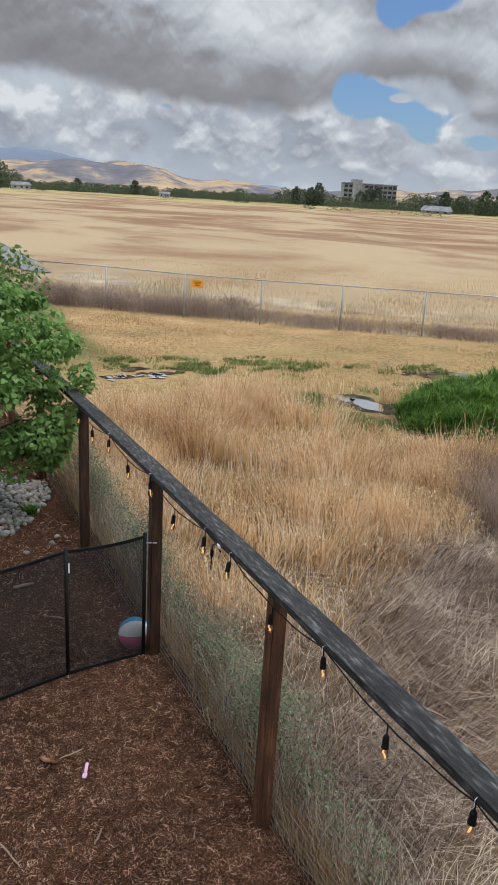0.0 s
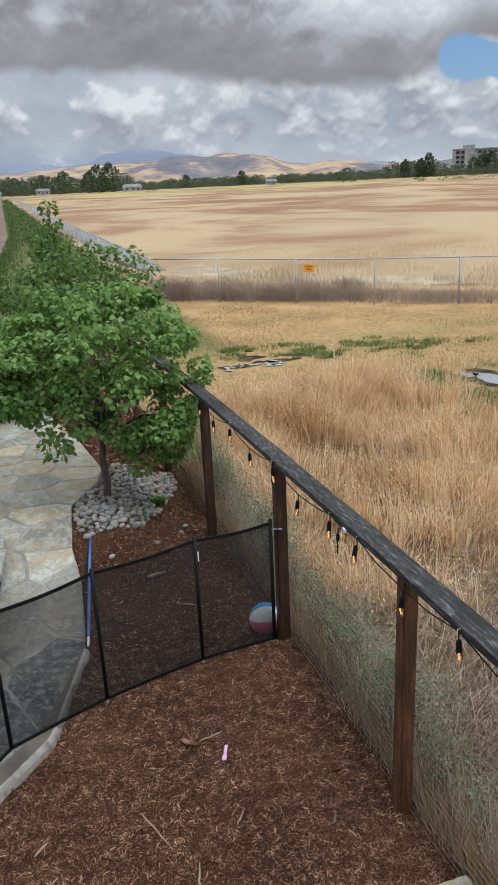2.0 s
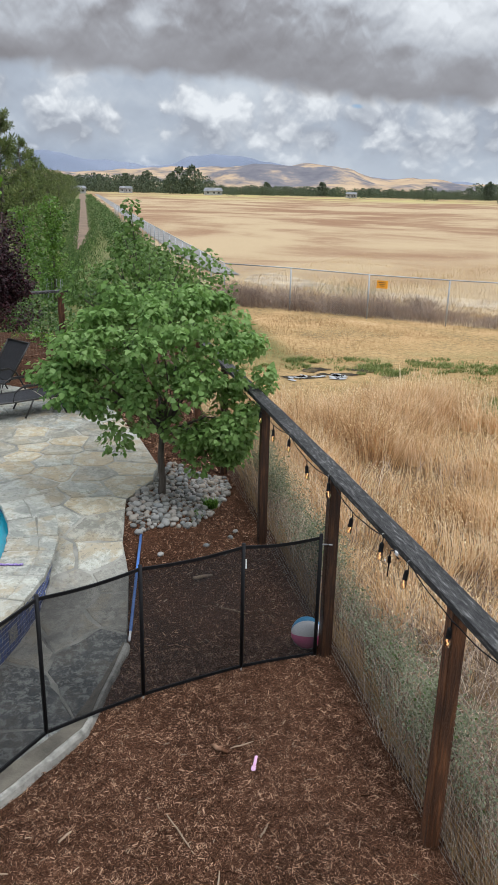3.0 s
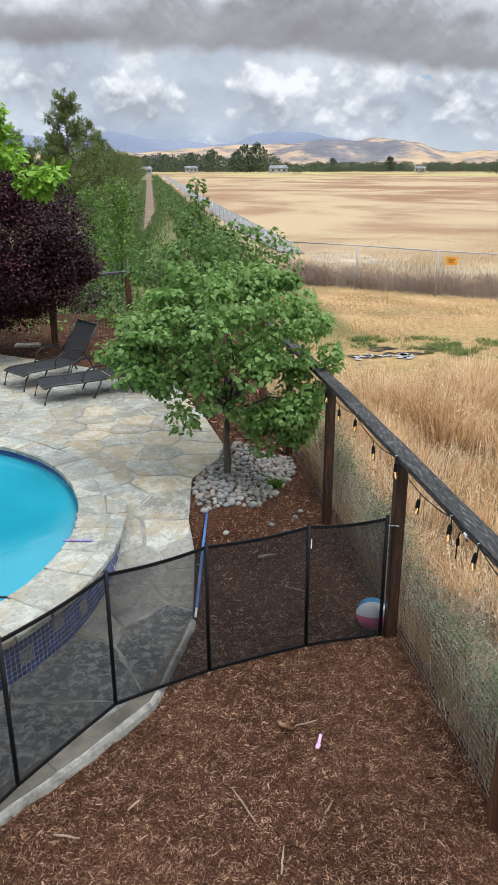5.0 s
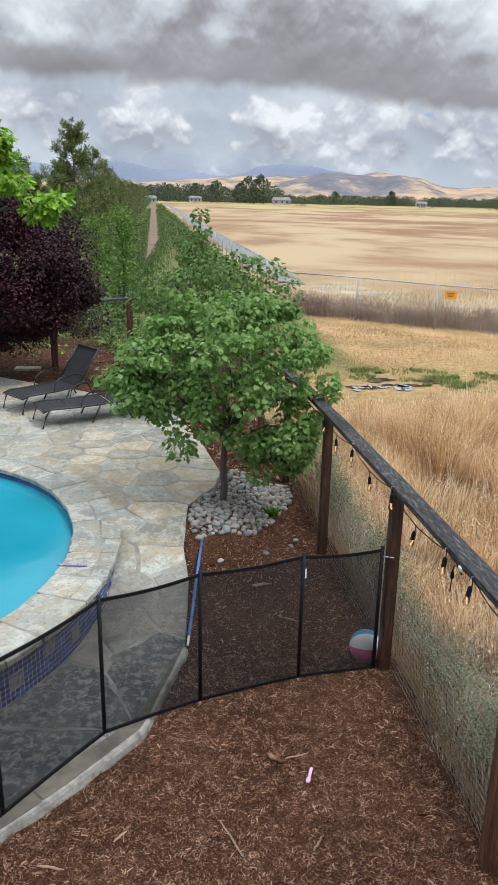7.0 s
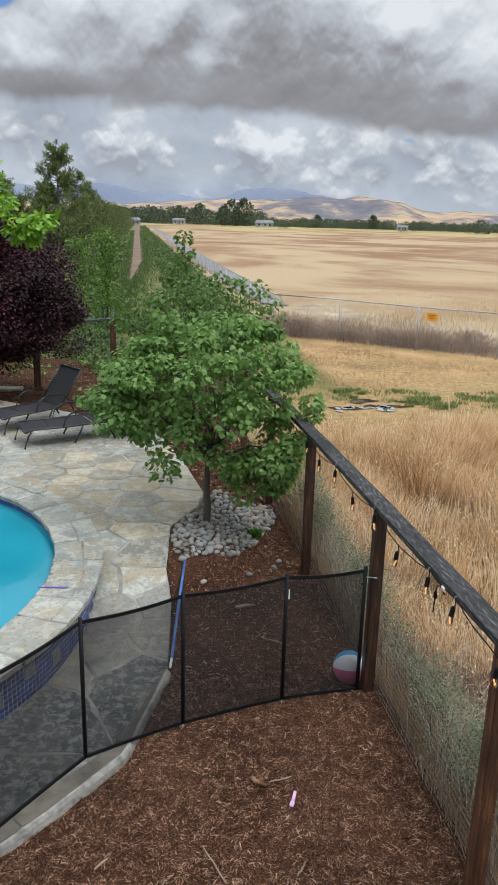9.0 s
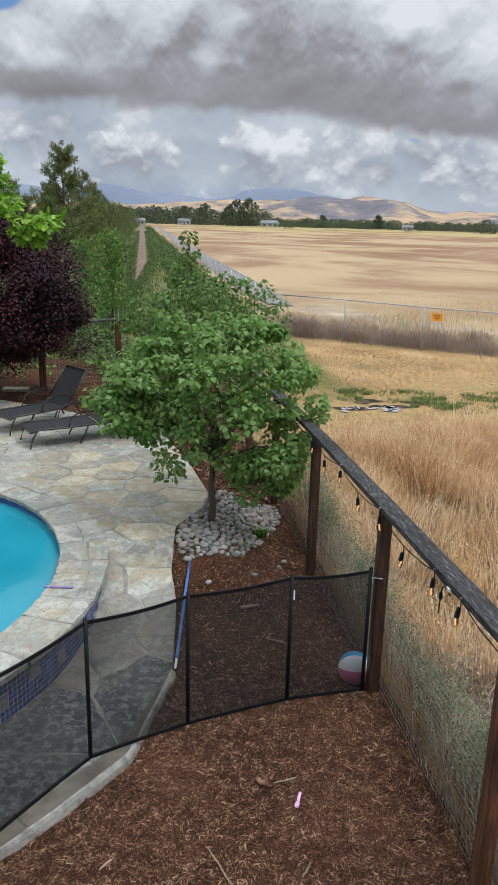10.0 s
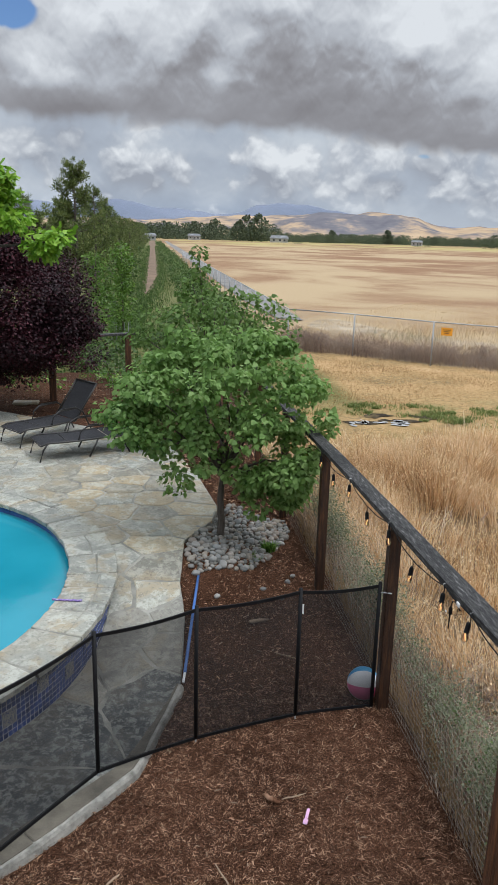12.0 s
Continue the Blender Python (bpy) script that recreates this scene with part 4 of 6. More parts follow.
for k in range(0, len(run) - 1, step_n):
    m = min(k + step_n, len(run) - 1)
    wide = [0.17 * (1 - smooth01(0.72, 1.0, q / len(run))) + 0.03 for q in range(k, m + 1)]
    inner = [(run[q] + side[q] * float(wide[q - k])) for q in range(k, m + 1)]
    outer = [(run[q] + side[q] * 0.012) for q in range(k, m + 1)]
    outer[0], inner[0] = outer[0].lerp(outer[1], 0.06), inner[0].lerp(inner[1], 0.06)
    hang("edging_slab", slab_mesh("edging_slab", [(q.x, q.y) for q in outer] + [(q.x, q.y) for q in inner[::-1]], lambda x, y: walk_z(y) + 0.010, 0.06, M_KERB, 0.010, 0.006), patio)
vs, fs = [], []
for k in range(len(run)):
    p, d = run[k], side[k]
    w = 0.020 + 0.022 * noise.noise(Vector((k * 0.9, 1.3, 0))) + 0.012 * RD.random()
    for off, z in ((0.02, 0.004), (-w * 0.5, -0.002 + 0.006 * RD.random()), (-w, -0.022), (-w - 0.012, -0.12)):
        q = p + d * off
        vs.append((q.x, q.y, float(walk_z(q.y)) + z))
for k in range(len(run) - 1):
    for j in range(3):
        a = 4 * k + j
        fs.append((a, a + 4, a + 5, a + 1))
hang("mortar_rim", mesh_of("mortar_rim", vs, fs, M_RIM), patio, "pale broken mortar along the edge")

# glazed tiles: the outer face near the walkway, and the waterline inside
TS = 0.05
tile_me = mesh_of("tile", *box_arrays((TS - 0.009, 0.004, TS - 0.009)), M_TILE)
M_DECO = surface("painted_ornament_tile", [(0.02, 0.04, 0.13), (0.03, 0.05, 0.14), (0.36, 0.34, 0.26), (0.04, 0.06, 0.15), (0.30, 0.30, 0.24)], 45, 0.25, 0, world=True)
deco_me = mesh_of("ornament_tile", *box_arrays((3 * TS - 0.009, 0.005, 3 * TS - 0.009)), M_DECO)
w, col_i = -pi * 0.5, 0
loose_v, loose_f = [], []
placed = 0
while w < 0.35:
    x, y = oval(0.4312, w)
    tx, ty = -(RX + 0.434) * math.sin(w), (RY + 0.434) * math.cos(w)
    rz = math.degrees(math.atan2(ty, tx))
    base = float(walk_z(y))
    first = 1 if (col_i // 8) % 2 else 3
    for r in range(8):
        z = 0.393 - (r + 0.5) * TS
        if z - TS / 2 < base - 0.03:
            break
        if col_i % 8 in (3, 4, 5) and first <= r <= first + 2 and 0.393 - (first + 3) * TS > base:
            if col_i % 8 == 4 and r == first + 1:
                hang("ornament_tile", deco_me, pool).matrix_world = pose(x, y, z, 0, 0, rz)
            continue
        mt = pose(x, y, z, 0, 0, rz)
        if w > -1.22 and placed < 290:
            hang("tile", tile_me, pool).matrix_world = mt
            placed += 1
        else:
            v8, f8 = box_arrays((TS - 0.009, 0.004, TS - 0.009))
            o_ = len(loose_v)
            loose_v += [tuple(mt @ Vector(c)) for c in v8]
            loose_f += [tuple(i + o_ for i in q) for q in f8]
    w += TS / math.hypot(tx, ty)
    col_i += 1
w = 0.0
while w < 2 * pi:
    x, y = oval(0.0, w)
    tx, ty = -RX * math.sin(w), RY * math.cos(w)
    mt = pose(x, y, 0.395, 0, 0, math.degrees(math.atan2(ty, tx)))
    for dz in (0, -0.055):
        v8, f8 = box_arrays((TS - 0.004, 0.02, TS))
        o_ = len(loose_v)
        loose_v += [tuple(mt @ (Vector(c) + Vector((0, 0, dz)))) for c in v8]
        loose_f += [tuple(i + o_ for i in q) for q in f8]
    w += TS / math.hypot(tx, ty)
tagged(hang("waterline_tiles", mesh_of("waterline_tiles", loose_v, loose_f, M_TILE), pool), "", "", "", "stuff")
rope = [(-0.71 + 0.30 * k / 12, 5.76 - 0.05 * k / 12 + 0.006 * math.sin(k * 2.3), POOL_Z + 0.022) for k in range(13)]
M_ROPE = surface("purple_white_cord", [(0.10, 0.06, 0.22), (0.20, 0.13, 0.36), (0.45, 0.42, 0.55)], 60, 0.8, 0.2)
tagged(tube("cord", rope, 0.011, M_ROPE), "short purple and white cord lying on the pool coping", "cord")
hose = [(-2.6 + 0.1 * k, 4.97 + 0.12 * math.cos(k * 0.12), 0.326) for k in range(17)]
tagged(tube("pool_hose", hose, 0.012, M_SLING), "thin dark cleaner hose floating on the water", "hose")

# ================================================================ mulch ground
xs, ys = np.linspace(-6.2, 2.46, 75), np.linspace(-6, 19, 150)
gx, gy = np.meshgrid(xs, ys)
gz = yard_z(gx, gy)
# sunk below the paving
gz = np.where(inside(gx, gy, [(x - 0.12, y + (0.1 if y < 5 else 0)) for x, y in EDGE]), -0.35, gz)
v = np.stack([gx.ravel(), gy.ravel(), gz.ravel()], 1)
i = (np.arange(len(ys) - 1)[:, None] * len(xs) + np.arange(len(xs) - 1)[None]).ravel()
f = np.stack([i, i + 1, i + 1 + len(xs), i + len(xs)], 1)
yard = hang("mulch_bed", mesh_of("mulch_bed", v, f, M_MULCH, True))
tagged(yard, "reddish brown bark mulch covering the yard", "mulch", "", "structure")


def chips(n, x0, x1, y0, y1, length, mat, name, label):
    x, y = rng.uniform(x0, x1, n), rng.uniform(y0, y1, n)
    ok = ~inside(x, y, EDGE + [(-6.2, 17.0)]) & (x < rail_x(y) + 0.125)
    x, y = x[ok], y[ok]
    n = len(x)
    L = length * rng.lognormal(0, 0.45, n)
    p = np.stack([x, y, yard_z(x, y) + 0.002 + rng.uniform(0, 0.018, n)], 1)
    a = rng.uniform(0, 2 * pi, n)
    ahead = np.stack([np.cos(a), np.sin(a), rng.normal(0, 0.25, n)], 1)
    nrm = np.stack([rng.normal(0, 0.75, n), rng.normal(0, 0.75, n), np.ones(n)], 1)
    tv = np.array([(-0.09, 0, 0), (0.07, 0.04, 0.03), (0.07, 0.5, 0.10), (0.09, 0.92, 0.0), (-0.05, 1.0, 0.0), (-0.10, 0.5, 0.04)])
    tf = np.array([(0, 1, 2, 5), (5, 2, 3, 4)])
    v, f = scatter(p, ahead, nrm, L, tv, tf)
    return tagged(hang(name, mesh_of(name, v, f, mat)), label, "wood chips", "", "stuff")


chips(150000, -2.0, 2.42, 0.6, 4.7, 0.0085, M_CHIP, "bark_chips", "fine dark bark crumbs between the larger chips")
chips(150000, -2.0, 2.42, 0.6, 4.7, 0.0150, M_CHIP, "bark_chips", "loose dark red-brown bark chips covering the ground")
chips(34000, -0.2, 2.36, 4.6, 8.6, 0.019, M_CHIP, "bark_chips", "loose bark chips round the planting bed")
chips(9000, 0.5, 2.30, 8.4, 12.6, 0.04, M_CHIP, "bark_chips", "loose bark chips between the terrace and the fence")
chips(3000, -4.0, 2.34, 12.3, 17, 0.06, M_CHIP, "bark_chips", "loose bark chips under the far fence")
chips(3400, -2.2, 2.34, -0.6, 4.6, 0.019, M_STRAW, "wood_splinters", "pale dry splinters scattered on the mulch")
chips(500, 0.4, 2.34, 4.4, 8.0, 0.03, M_STRAW, "wood_splinters", "pale dry splinters in the planting bed")

# ================================================================ wooden yard fence
fence = thing("yard_fence", FX, 4.3, 0, "post and wire fence with a weathered grey top rail", "fence")
fence.matrix_world = Matrix.Identity(4)
for y in (-2.55, -0.15, 2.19, 4.33, 6.73, 9.1, 11.5, 14.0, 16.6):
    top = float(rail_z(y)) - 0.002
    part("post", box((0.098, 0.098, top + 0.24), (rail_x(y) + (0.066 if y > 3 else 0.085), y, (top - 0.24) / 2), 0.006), M_POST, fence)
for y0, y1 in ((-3.2, 0.2), (0.205, 6.0), (6.005, 11.0), (11.005, 16.7)):
    bm = bmesh.new()
    bmesh.ops.create_cube(bm, size=1.0, matrix=Matrix.Translation((0.074, (y0 + y1) / 2, 0.0225)) @ Matrix.Diagonal((0.148, y1 - y0, 0.045, 1)))
    bmesh.ops.subdivide_edges(bm, edges=[e for e in bm.edges if abs(e.verts[0].co.y - e.verts[1].co.y) > 1], cuts=24)
    for q in bm.verts:
        q.co.x += rail_x(q.co.y)
        q.co.z += float(rail_z(q.co.y))
        q.co.z += 0.006 * noise.noise(Vector((q.co.x * 5, q.co.y * 1.2, 0)))
        q.co.x += 0.006 * noise.noise(Vector((3, q.co.y * 1.4, q.co.z)))
    part("rail", bm, M_RAIL, fence, "cracked grey weathered top board")


def wire_net(name, parent, p0, p1, z0, z1, dv, dh, r, mat):
    """Welded mesh between two points of the plan: thin upright and level wires."""
    p0, p1 = Vector((*p0, 0)), Vector((*p1, 0))
    d = p1 - p0
    ln = d.length
    d.normalize()
    n_ = Vector((-d.y, d.x, 0)) * r
    vs, fs = [], []

    def strip(a, c, side):
        o = len(vs)
        for w in (-1, 1):
            vs.append(a + side * w)
        for w in (1, -1):
            vs.append(c + side * w)
        for w in (-1, 1):
            vs.append(a + n_ * w)
        for w in (1, -1):
            vs.append(c + n_ * w)
        fs.append((o, o + 1, o + 2, o + 3))
        if abs(side.z) > 0:
            fs.append((o + 4, o + 5, o + 6, o + 7))

    for i in range(int(ln / dv) + 1):
        a = p0 + d * (i * dv)
        wob = 0.01 * noise.noise(Vector((i * 0.3, 0, 0)))
        strip(a + Vector((0, 0, z0)) + n_ * wob * 50, a + Vector((0, 0, z1)), d * r)
    for j in range(int((z1 - z0) / dh) + 1):
        z = z0 + j * dh
        m = max(1, int(ln / 0.6))
        for s in range(m):
            a, c = p0 + d * (ln * s / m), p0 + d * (ln * (s + 1) / m)
            za = z + 0.008 * noise.noise(Vector((a.y * 1.5, j, 0)))
            zc = z + 0.008 * noise.noise(Vector((c.y * 1.5, j, 0)))
            strip(a + Vector((0, 0, za)), c + Vector((0, 0, zc)), Vector((0, 0, r)))
    return hang(name, mesh_of(name, vs, fs, mat), parent)


wire_net("wire_mesh", fence, (rail_x(-3) + 0.122, -3.0), (rail_x(16.6) + 0.122, 16.6), 0.0, 1.70, 0.052, 0.052, 0.0011, M_WIRE)

# far side of the yard fence
back = thing("back_fence", -1, 16, 0.3, "dark post and wire fence behind the terrace", "fence")
back.matrix_world = Matrix.Identity(4)
for x, y in ((-6.0, 13.3), (-3.9, 14.4), (-1.80, 15.5), (-0.17, 16.35)):
    part("post", box((0.14, 0.14, 1.75), (x, y, 0.9), 0.008), M_POST, back)
for (xa, ya), (xb, yb) in (((-6.2, 13.2), (-0.05, 16.45)),):
    ln = math.hypot(xb - xa, yb - ya)
    part("rail", box((ln, 0.2, 0.045), (0, 0, 0), 0.006, pose((xa + xb) / 2, (ya + yb) / 2, 1.78, 0, 0, math.degrees(math.atan2(yb - ya, xb - xa)))), M_RAIL, back)
wire_net("wire_mesh", back, (-6.0, 13.38), (-0.17, 16.43), 0.3, 1.74, 0.08, 0.102, 0.0008, M_WIRE)

# string of lamps along the rail
gl, nt, bs, out = tree_of("clear_bulb_glass")
bs.inputs["Base Color"].default_value = (1.0, 0.84, 0.64, 1)
bs.inputs["Roughness"].default_value = 0.03
bs.inputs["Transmission Weight"].default_value = 1.0
bs.inputs["IOR"].default_value = 1.3
fl, nt, bs, out = tree_of("glowing_filament")
bs.inputs["Base Color"].default_value = (1, 0.5, 0.15, 1)
bs.inputs["Emission Color"].default_value = (1.0, 0.55, 0.28, 1)
bs.inputs["Emission Strength"].default_value = 1.5
LX = 2.235
HOOKS = [(-0.9, 1.79), (-0.25, 1.74), (0.353, 1.80), (0.932, 1.742), (1.51, 1.80), (2.08, 1.74), (2.676, 1.80), (3.10, 1.795), (3.69, 1.714), (4.26, 1.79), (4.88, 1.715), (5.46, 1.775), (6.07, 1.69), (6.62, 1.73), (7.2, 1.67), (7.8, 1.70)]


def cable_x(y):
    return rail_x(y) - 0.012


lamps = thing("string_lights", LX, 3, 1.7, "black cable of warm glowing bulbs hung along the fence rail", "string lights")
lamps.matrix_world = Matrix.Identity(4)
pts = []
for (ya, za), (yb, zb) in zip(HOOKS, HOOKS[1:]):
    for s in range(8):
        k = s / 8
        pts.append((cable_x(ya + (yb - ya) * k) + 0.004 * math.sin(ya * 9 + s), ya + (yb - ya) * k, za + (zb - za) * k - 0.014 * math.sin(pi * k)))
pts.append((cable_x(HOOKS[-1][0]), *HOOKS[-1]))
tube("cable", pts, 0.0042, M_BLACK, lamps, 6)


def lathe(prof, sides=12):
    bm = bmesh.new()
    ring = []
    for r, z in prof:
        ring.append([bm.verts.new((r * math.cos(2 * pi * k / sides), r * math.sin(2 * pi * k / sides), z)) for k in range(sides)])
    for a, c in zip(ring, ring[1:]):
        for k in range(sides):
            bm.faces.new((a[k], a[(k + 1) % sides], c[(k + 1) % sides], c[k]))
    bmesh.ops.recalc_face_normals(bm, faces=bm.faces[:])
    return bm


sock_me = bulb_me = fil_me = drop_me = None
for y, z in HOOKS:
    if sock_me is None:
        drop_me = tube("lead", [(0, 0, 0), (0.003, 0.002, -0.03), (0, 0, -0.06)], 0.004, M_BLACK, lamps)
        s0 = part("socket", lathe([(0.001, -0.05), (0.010, -0.052), (0.015, -0.062), (0.0165, -0.08), (0.0165, -0.112), (0.019, -0.114), (0.019, -0.12), (0.001, -0.121)]), M_BLACK, lamps, "", True)
        b0 = part("bulb", lathe([(0.010, -0.12), (0.0135, -0.127), (0.0195, -0.145), (0.0215, -0.162), (0.018, -0.18), (0.009, -0.19), (0.0005, -0.192)]), gl, s0, "clear glass bulb", True)
        f0 = tube("filament", [(0, 0.004, -0.125), (0.004, 0.003, -0.145), (-0.003, -0.003, -0.160), (0.002, -0.004, -0.172)], 0.003, fl, s0, 6, "warm glowing filament")
        sock_me, bulb_me, fil_me = s0.data, b0.data, f0.data
        s0.location, bpy.data.objects[drop_me.name].location = (cable_x(y), y, z), (cable_x(y), y, z)
        drop_me = drop_me.data
        continue
    s1 = hang("socket", sock_me, lamps)
    s1.matrix_world = pose(cable_x(y), y, z, RD.uniform(-7, 7), RD.uniform(-7, 7), RD.uniform(0, 360))
    hang("bulb", bulb_me, s1)
    hang("filament", fil_me, s1)
    hang("lead", drop_me, lamps).location = (cable_x(y), y, z)
    if z > 1.76:
        tube("tie", [(cable_x(y) - 0.012, y - 0.008, z - 0.012), (cable_x(y) - 0.008, y, z + 0.016), (cable_x(y) + 0.014, y + 0.008, z + 0.012)], 0.0022, M_WHITE, lamps, 5, "pale wire tie")
# the joint between two strings: plug, spare lead, pale tape
tube("plug_lead", [(LX, 2.80, 1.765), (LX - 0.01, 2.86, 1.80), (LX - 0.012, 2.90, 1.78), (LX - 0.01, 2.925, 1.72), (LX - 0.005, 2.935, 1.64), (LX - 0.01, 2.93, 1.57)], 0.0045, M_BLACK, lamps)
part("plug", box((0.022, 0.022, 0.06), (LX - 0.008, 2.925, 1.70), 0.006), M_BLACK, lamps)
part("tape", box((0.012, 0.045, 0.03), (LX - 0.004, 2.83, 1.795), 0.004), M_WHITE, lamps, "scrap of white tape")
part("tape", box((0.01, 0.02, 0.012), (LX - 0.006, 3.0, 1.66), 0.003), M_WHITE, lamps, "scrap of white tape")

# ================================================================ pool safety fence
nm, nt, bs, out = tree_of("black_safety_mesh")
bs.inputs["Base Color"].default_value = (0.012, 0.012, 0.013, 1)
bs.inputs["Roughness"].default_value = 0.8
tp = nt.nodes.new("ShaderNodeBsdfTransparent")
mx = nt.nodes.new("ShaderNodeMixShader")
wv = place(nt)
nt.links.new(span(nt, noisy(nt, wv, 2.0, 2), 0.3, 0.7, 0.64, 0.72), mx.inputs[0])
nt.links.new(tp.outputs[0], mx.inputs[1])
nt.links.new(bs.outputs[0], mx.inputs[2])
nt.links.new(mx.outputs[0], out.inputs[0])

pf = thing("pool_fence", 0.6, 4, 0, "black see-through mesh safety fence on thin poles", "pool fence")
pf.matrix_world = Matrix.Identity(4)
POLES = [(2.212, 4.325, 0.0), (1.512, 4.26, 0.0), (0.63, 4.022, 0.0), (-0.143, 3.69, 0.0), (-0.785, 2.93, 0.0), (-1.32, 2.15, 0.0), (-2.0, 1.6, 0.0)]
for x, y, z in POLES:
    tube("pole", [(x, y, z + 0.03), (x, y, z + 0.6), (x, y, z + 1.235)], 0.0165, M_BLACK, pf, 10)
    tube("ground_pin", [(x, y, z - 0.1), (x, y, z + 0.05)], 0.008, M_GALV, pf, 8, "bare metal pin")
for (xa, ya, za), (xb, yb, zb) in zip(POLES, POLES[1:]):
    n = 14
    vs, fs, hem_t, hem_b = [], [], [], []
    for s in range(n + 1):
        k = s / n
        x, y, z = xa + (xb - xa) * k, ya + (yb - ya) * k, za + (zb - za) * k
        sag = 0.022 * math.sin(pi * k)
        hem_t.append((x, y, z + 1.20 - sag))
        hem_b.append((x, y, z + 0.035 + sag * 0.3))
        vs += [hem_b[-1], hem_t[-1]]
    for s in range(n):
        fs.append((2 * s, 2 * s + 2, 2 * s + 3, 2 * s + 1))
    hang("mesh_panel", mesh_of("mesh_panel", vs, fs, nm), pf, "see-through black net panel")
    for nme, line in (("top_hem", hem_t), ("bottom_hem", hem_b)):
        vs, fs = [], []
        for x, y, z in line:
            nx, ny = -(yb - ya) * 0.006, (xb - xa) * 0.006
            vs += [(x + nx, y + ny, z - 0.014), (x - nx, y - ny, z - 0.014), (x - nx, y - ny, z + 0.014), (x + nx, y + ny, z + 0.014)]
        for s in range(n):
            for k in range(4):
                fs.append((4 * s + k, 4 * s + (k + 1) % 4, 4 * s + 4 + (k + 1) % 4, 4 * s + 4 + k))
        hang(nme, mesh_of(nme, vs, fs, M_BLACK), pf)
for x, y, z in POLES[1:2]:
    part("label_tag", box((0.012, 0.004, 0.09), (x + 0.022, y - 0.012, z + 1.05), 0.001), M_WHITE, pf, "small pale tag")
tube("latch", [(2.215, 4.30, 1.15), (2.26, 4.29, 1.15), (2.30, 4.27, 1.15)], 0.006, M_GALV, pf)

# ================================================================ small things in the yard
bc = [surface("ball_" + n, [c, tuple(min(1, k * 1.1) for k in c)], 4, 0.35, 0.02) for n, c in (("white", (0.72, 0.72, 0.72)), ("pink", (0.72, 0.16, 0.32)), ("blue", (0.05, 0.28, 0.50)))]
ball = thing("beach_ball", 2.185, 4.50, 0.148, "white, pink and blue inflatable beach ball by the fence post", "beach ball")
ball.matrix_world = Matrix.Translation((2.185, 4.50, 0.148)) @ Euler((0, 0, radians(-14))).to_matrix().to_4x4() @ Euler((0, radians(90), 0)).to_matrix().to_4x4() @ Euler((0, 0, radians(-48))).to_matrix().to_4x4()
for g in range(6):
    bm = bmesh.new()
    rows_ = []
    for i in range(11):
        th = pi * (0.004 + 0.992 * i / 10)
        rows_.append([bm.verts.new((0.15 * math.sin(th) * math.cos(2 * pi * (g + s / 5) / 6), 0.15 * math.sin(th) * math.sin(2 * pi * (g + s / 5) / 6), 0.15 * math.cos(th))) for s in range(6)])
    for a, c in zip(rows_, rows_[1:]):
        for s in range(5):
            bm.faces.new((a[s], c[s], c[s + 1], a[s + 1]))
    part("panel", bm, bc[(0, 1, 0, 2, 0, 1)[g]], ball, "", True)
M_PINK = surface("pink_plastic", [(0.75, 0.40, 0.62), (0.82, 0.52, 0.72)], 6, 0.4, 0)
toy = thing("toy_shovel", 1.37, 3.07, 0.02, "small pink plastic toy scoop lying on the mulch", "toy", rz=-22)
part("handle", box((0.022, 0.10, 0.014), (0, 0.03, 0.008), 0.005), M_PINK, toy)
part("scoop", box((0.034, 0.055, 0.014), (0, -0.05, 0.008), 0.006), M_PINK, toy)


def stick(a, c, r, mat, label, name="stick"):
    p, q = Vector(a), Vector(c)
    pts = [p.lerp(q, k / 5) + Vector((RD.uniform(-1, 1), RD.uniform(-1, 1), 0)) * (r * 0.8 if 0 < k < 5 else 0) for k in range(6)]
    return tagged(tube(name, pts, [r * 0.8, r, r * 1.05, r, r * 0.9, r * 0.5], mat, None, 6), label, "stick")


stick((1.22, 3.25, 0.035), (1.41, 3.30, 0.03), 0.0055, M_STRAW, "thin pale stick on the mulch")
stick((1.10, 3.32, 0.03), (1.20, 3.22, 0.035), 0.018, M_CHIP, "short dark bark stick on the mulch")
for a, c, r in (((0.68, 2.72), (0.81, 2.36), 0.006), ((-0.5, 2.48), (-0.33, 2.43), 0.008), ((1.26, 2.4), (1.33, 2.5), 0.007), ((-0.03, 2.62), (0.05, 2.70), 0.008), ((0.9, 2.0), (0.95, 2.2), 0.006), ((1.5, 5.3), (1.75, 5.1), 0.006)):
    stick((*a, yard_z(*a) + 0.022), (*c, yard_z(*c) + 0.02), r, M_STRAW, "pale dry splinter lying on the mulch", "stick")
stick((1.30, 5.75, 0.13), (1.52, 5.85, 0.09), 0.02, M_STRAW, "broken pale piece of wood on the mulch")
pole = thing("pool_pole", 0.73, 5.7, 0.2, "blue telescopic pool pole lying along the paving edge", "pole")
pole.matrix_world = Matrix.Identity(4)
tube("shaft", [(0.84, 6.70, 0.33), (0.72, 5.9, 0.20), (0.585, 4.95, 0.06)], 0.0155, M_BLUEP, pole, 10)
tube("tip", [(0.585, 4.95, 0.06), (0.565, 4.83, 0.04)], 0.012, M_WHITE, pole, 8, "pale plastic tip")
stone = thing("flat_stone", 2.3, 1.45, 0.0, "flat pale paving offcut by the fence foot", "stone")
part("slab", box((0.3, 0.22, 0.05), (0, 0, 0.02), 0.015), M_FLAG2, stone)

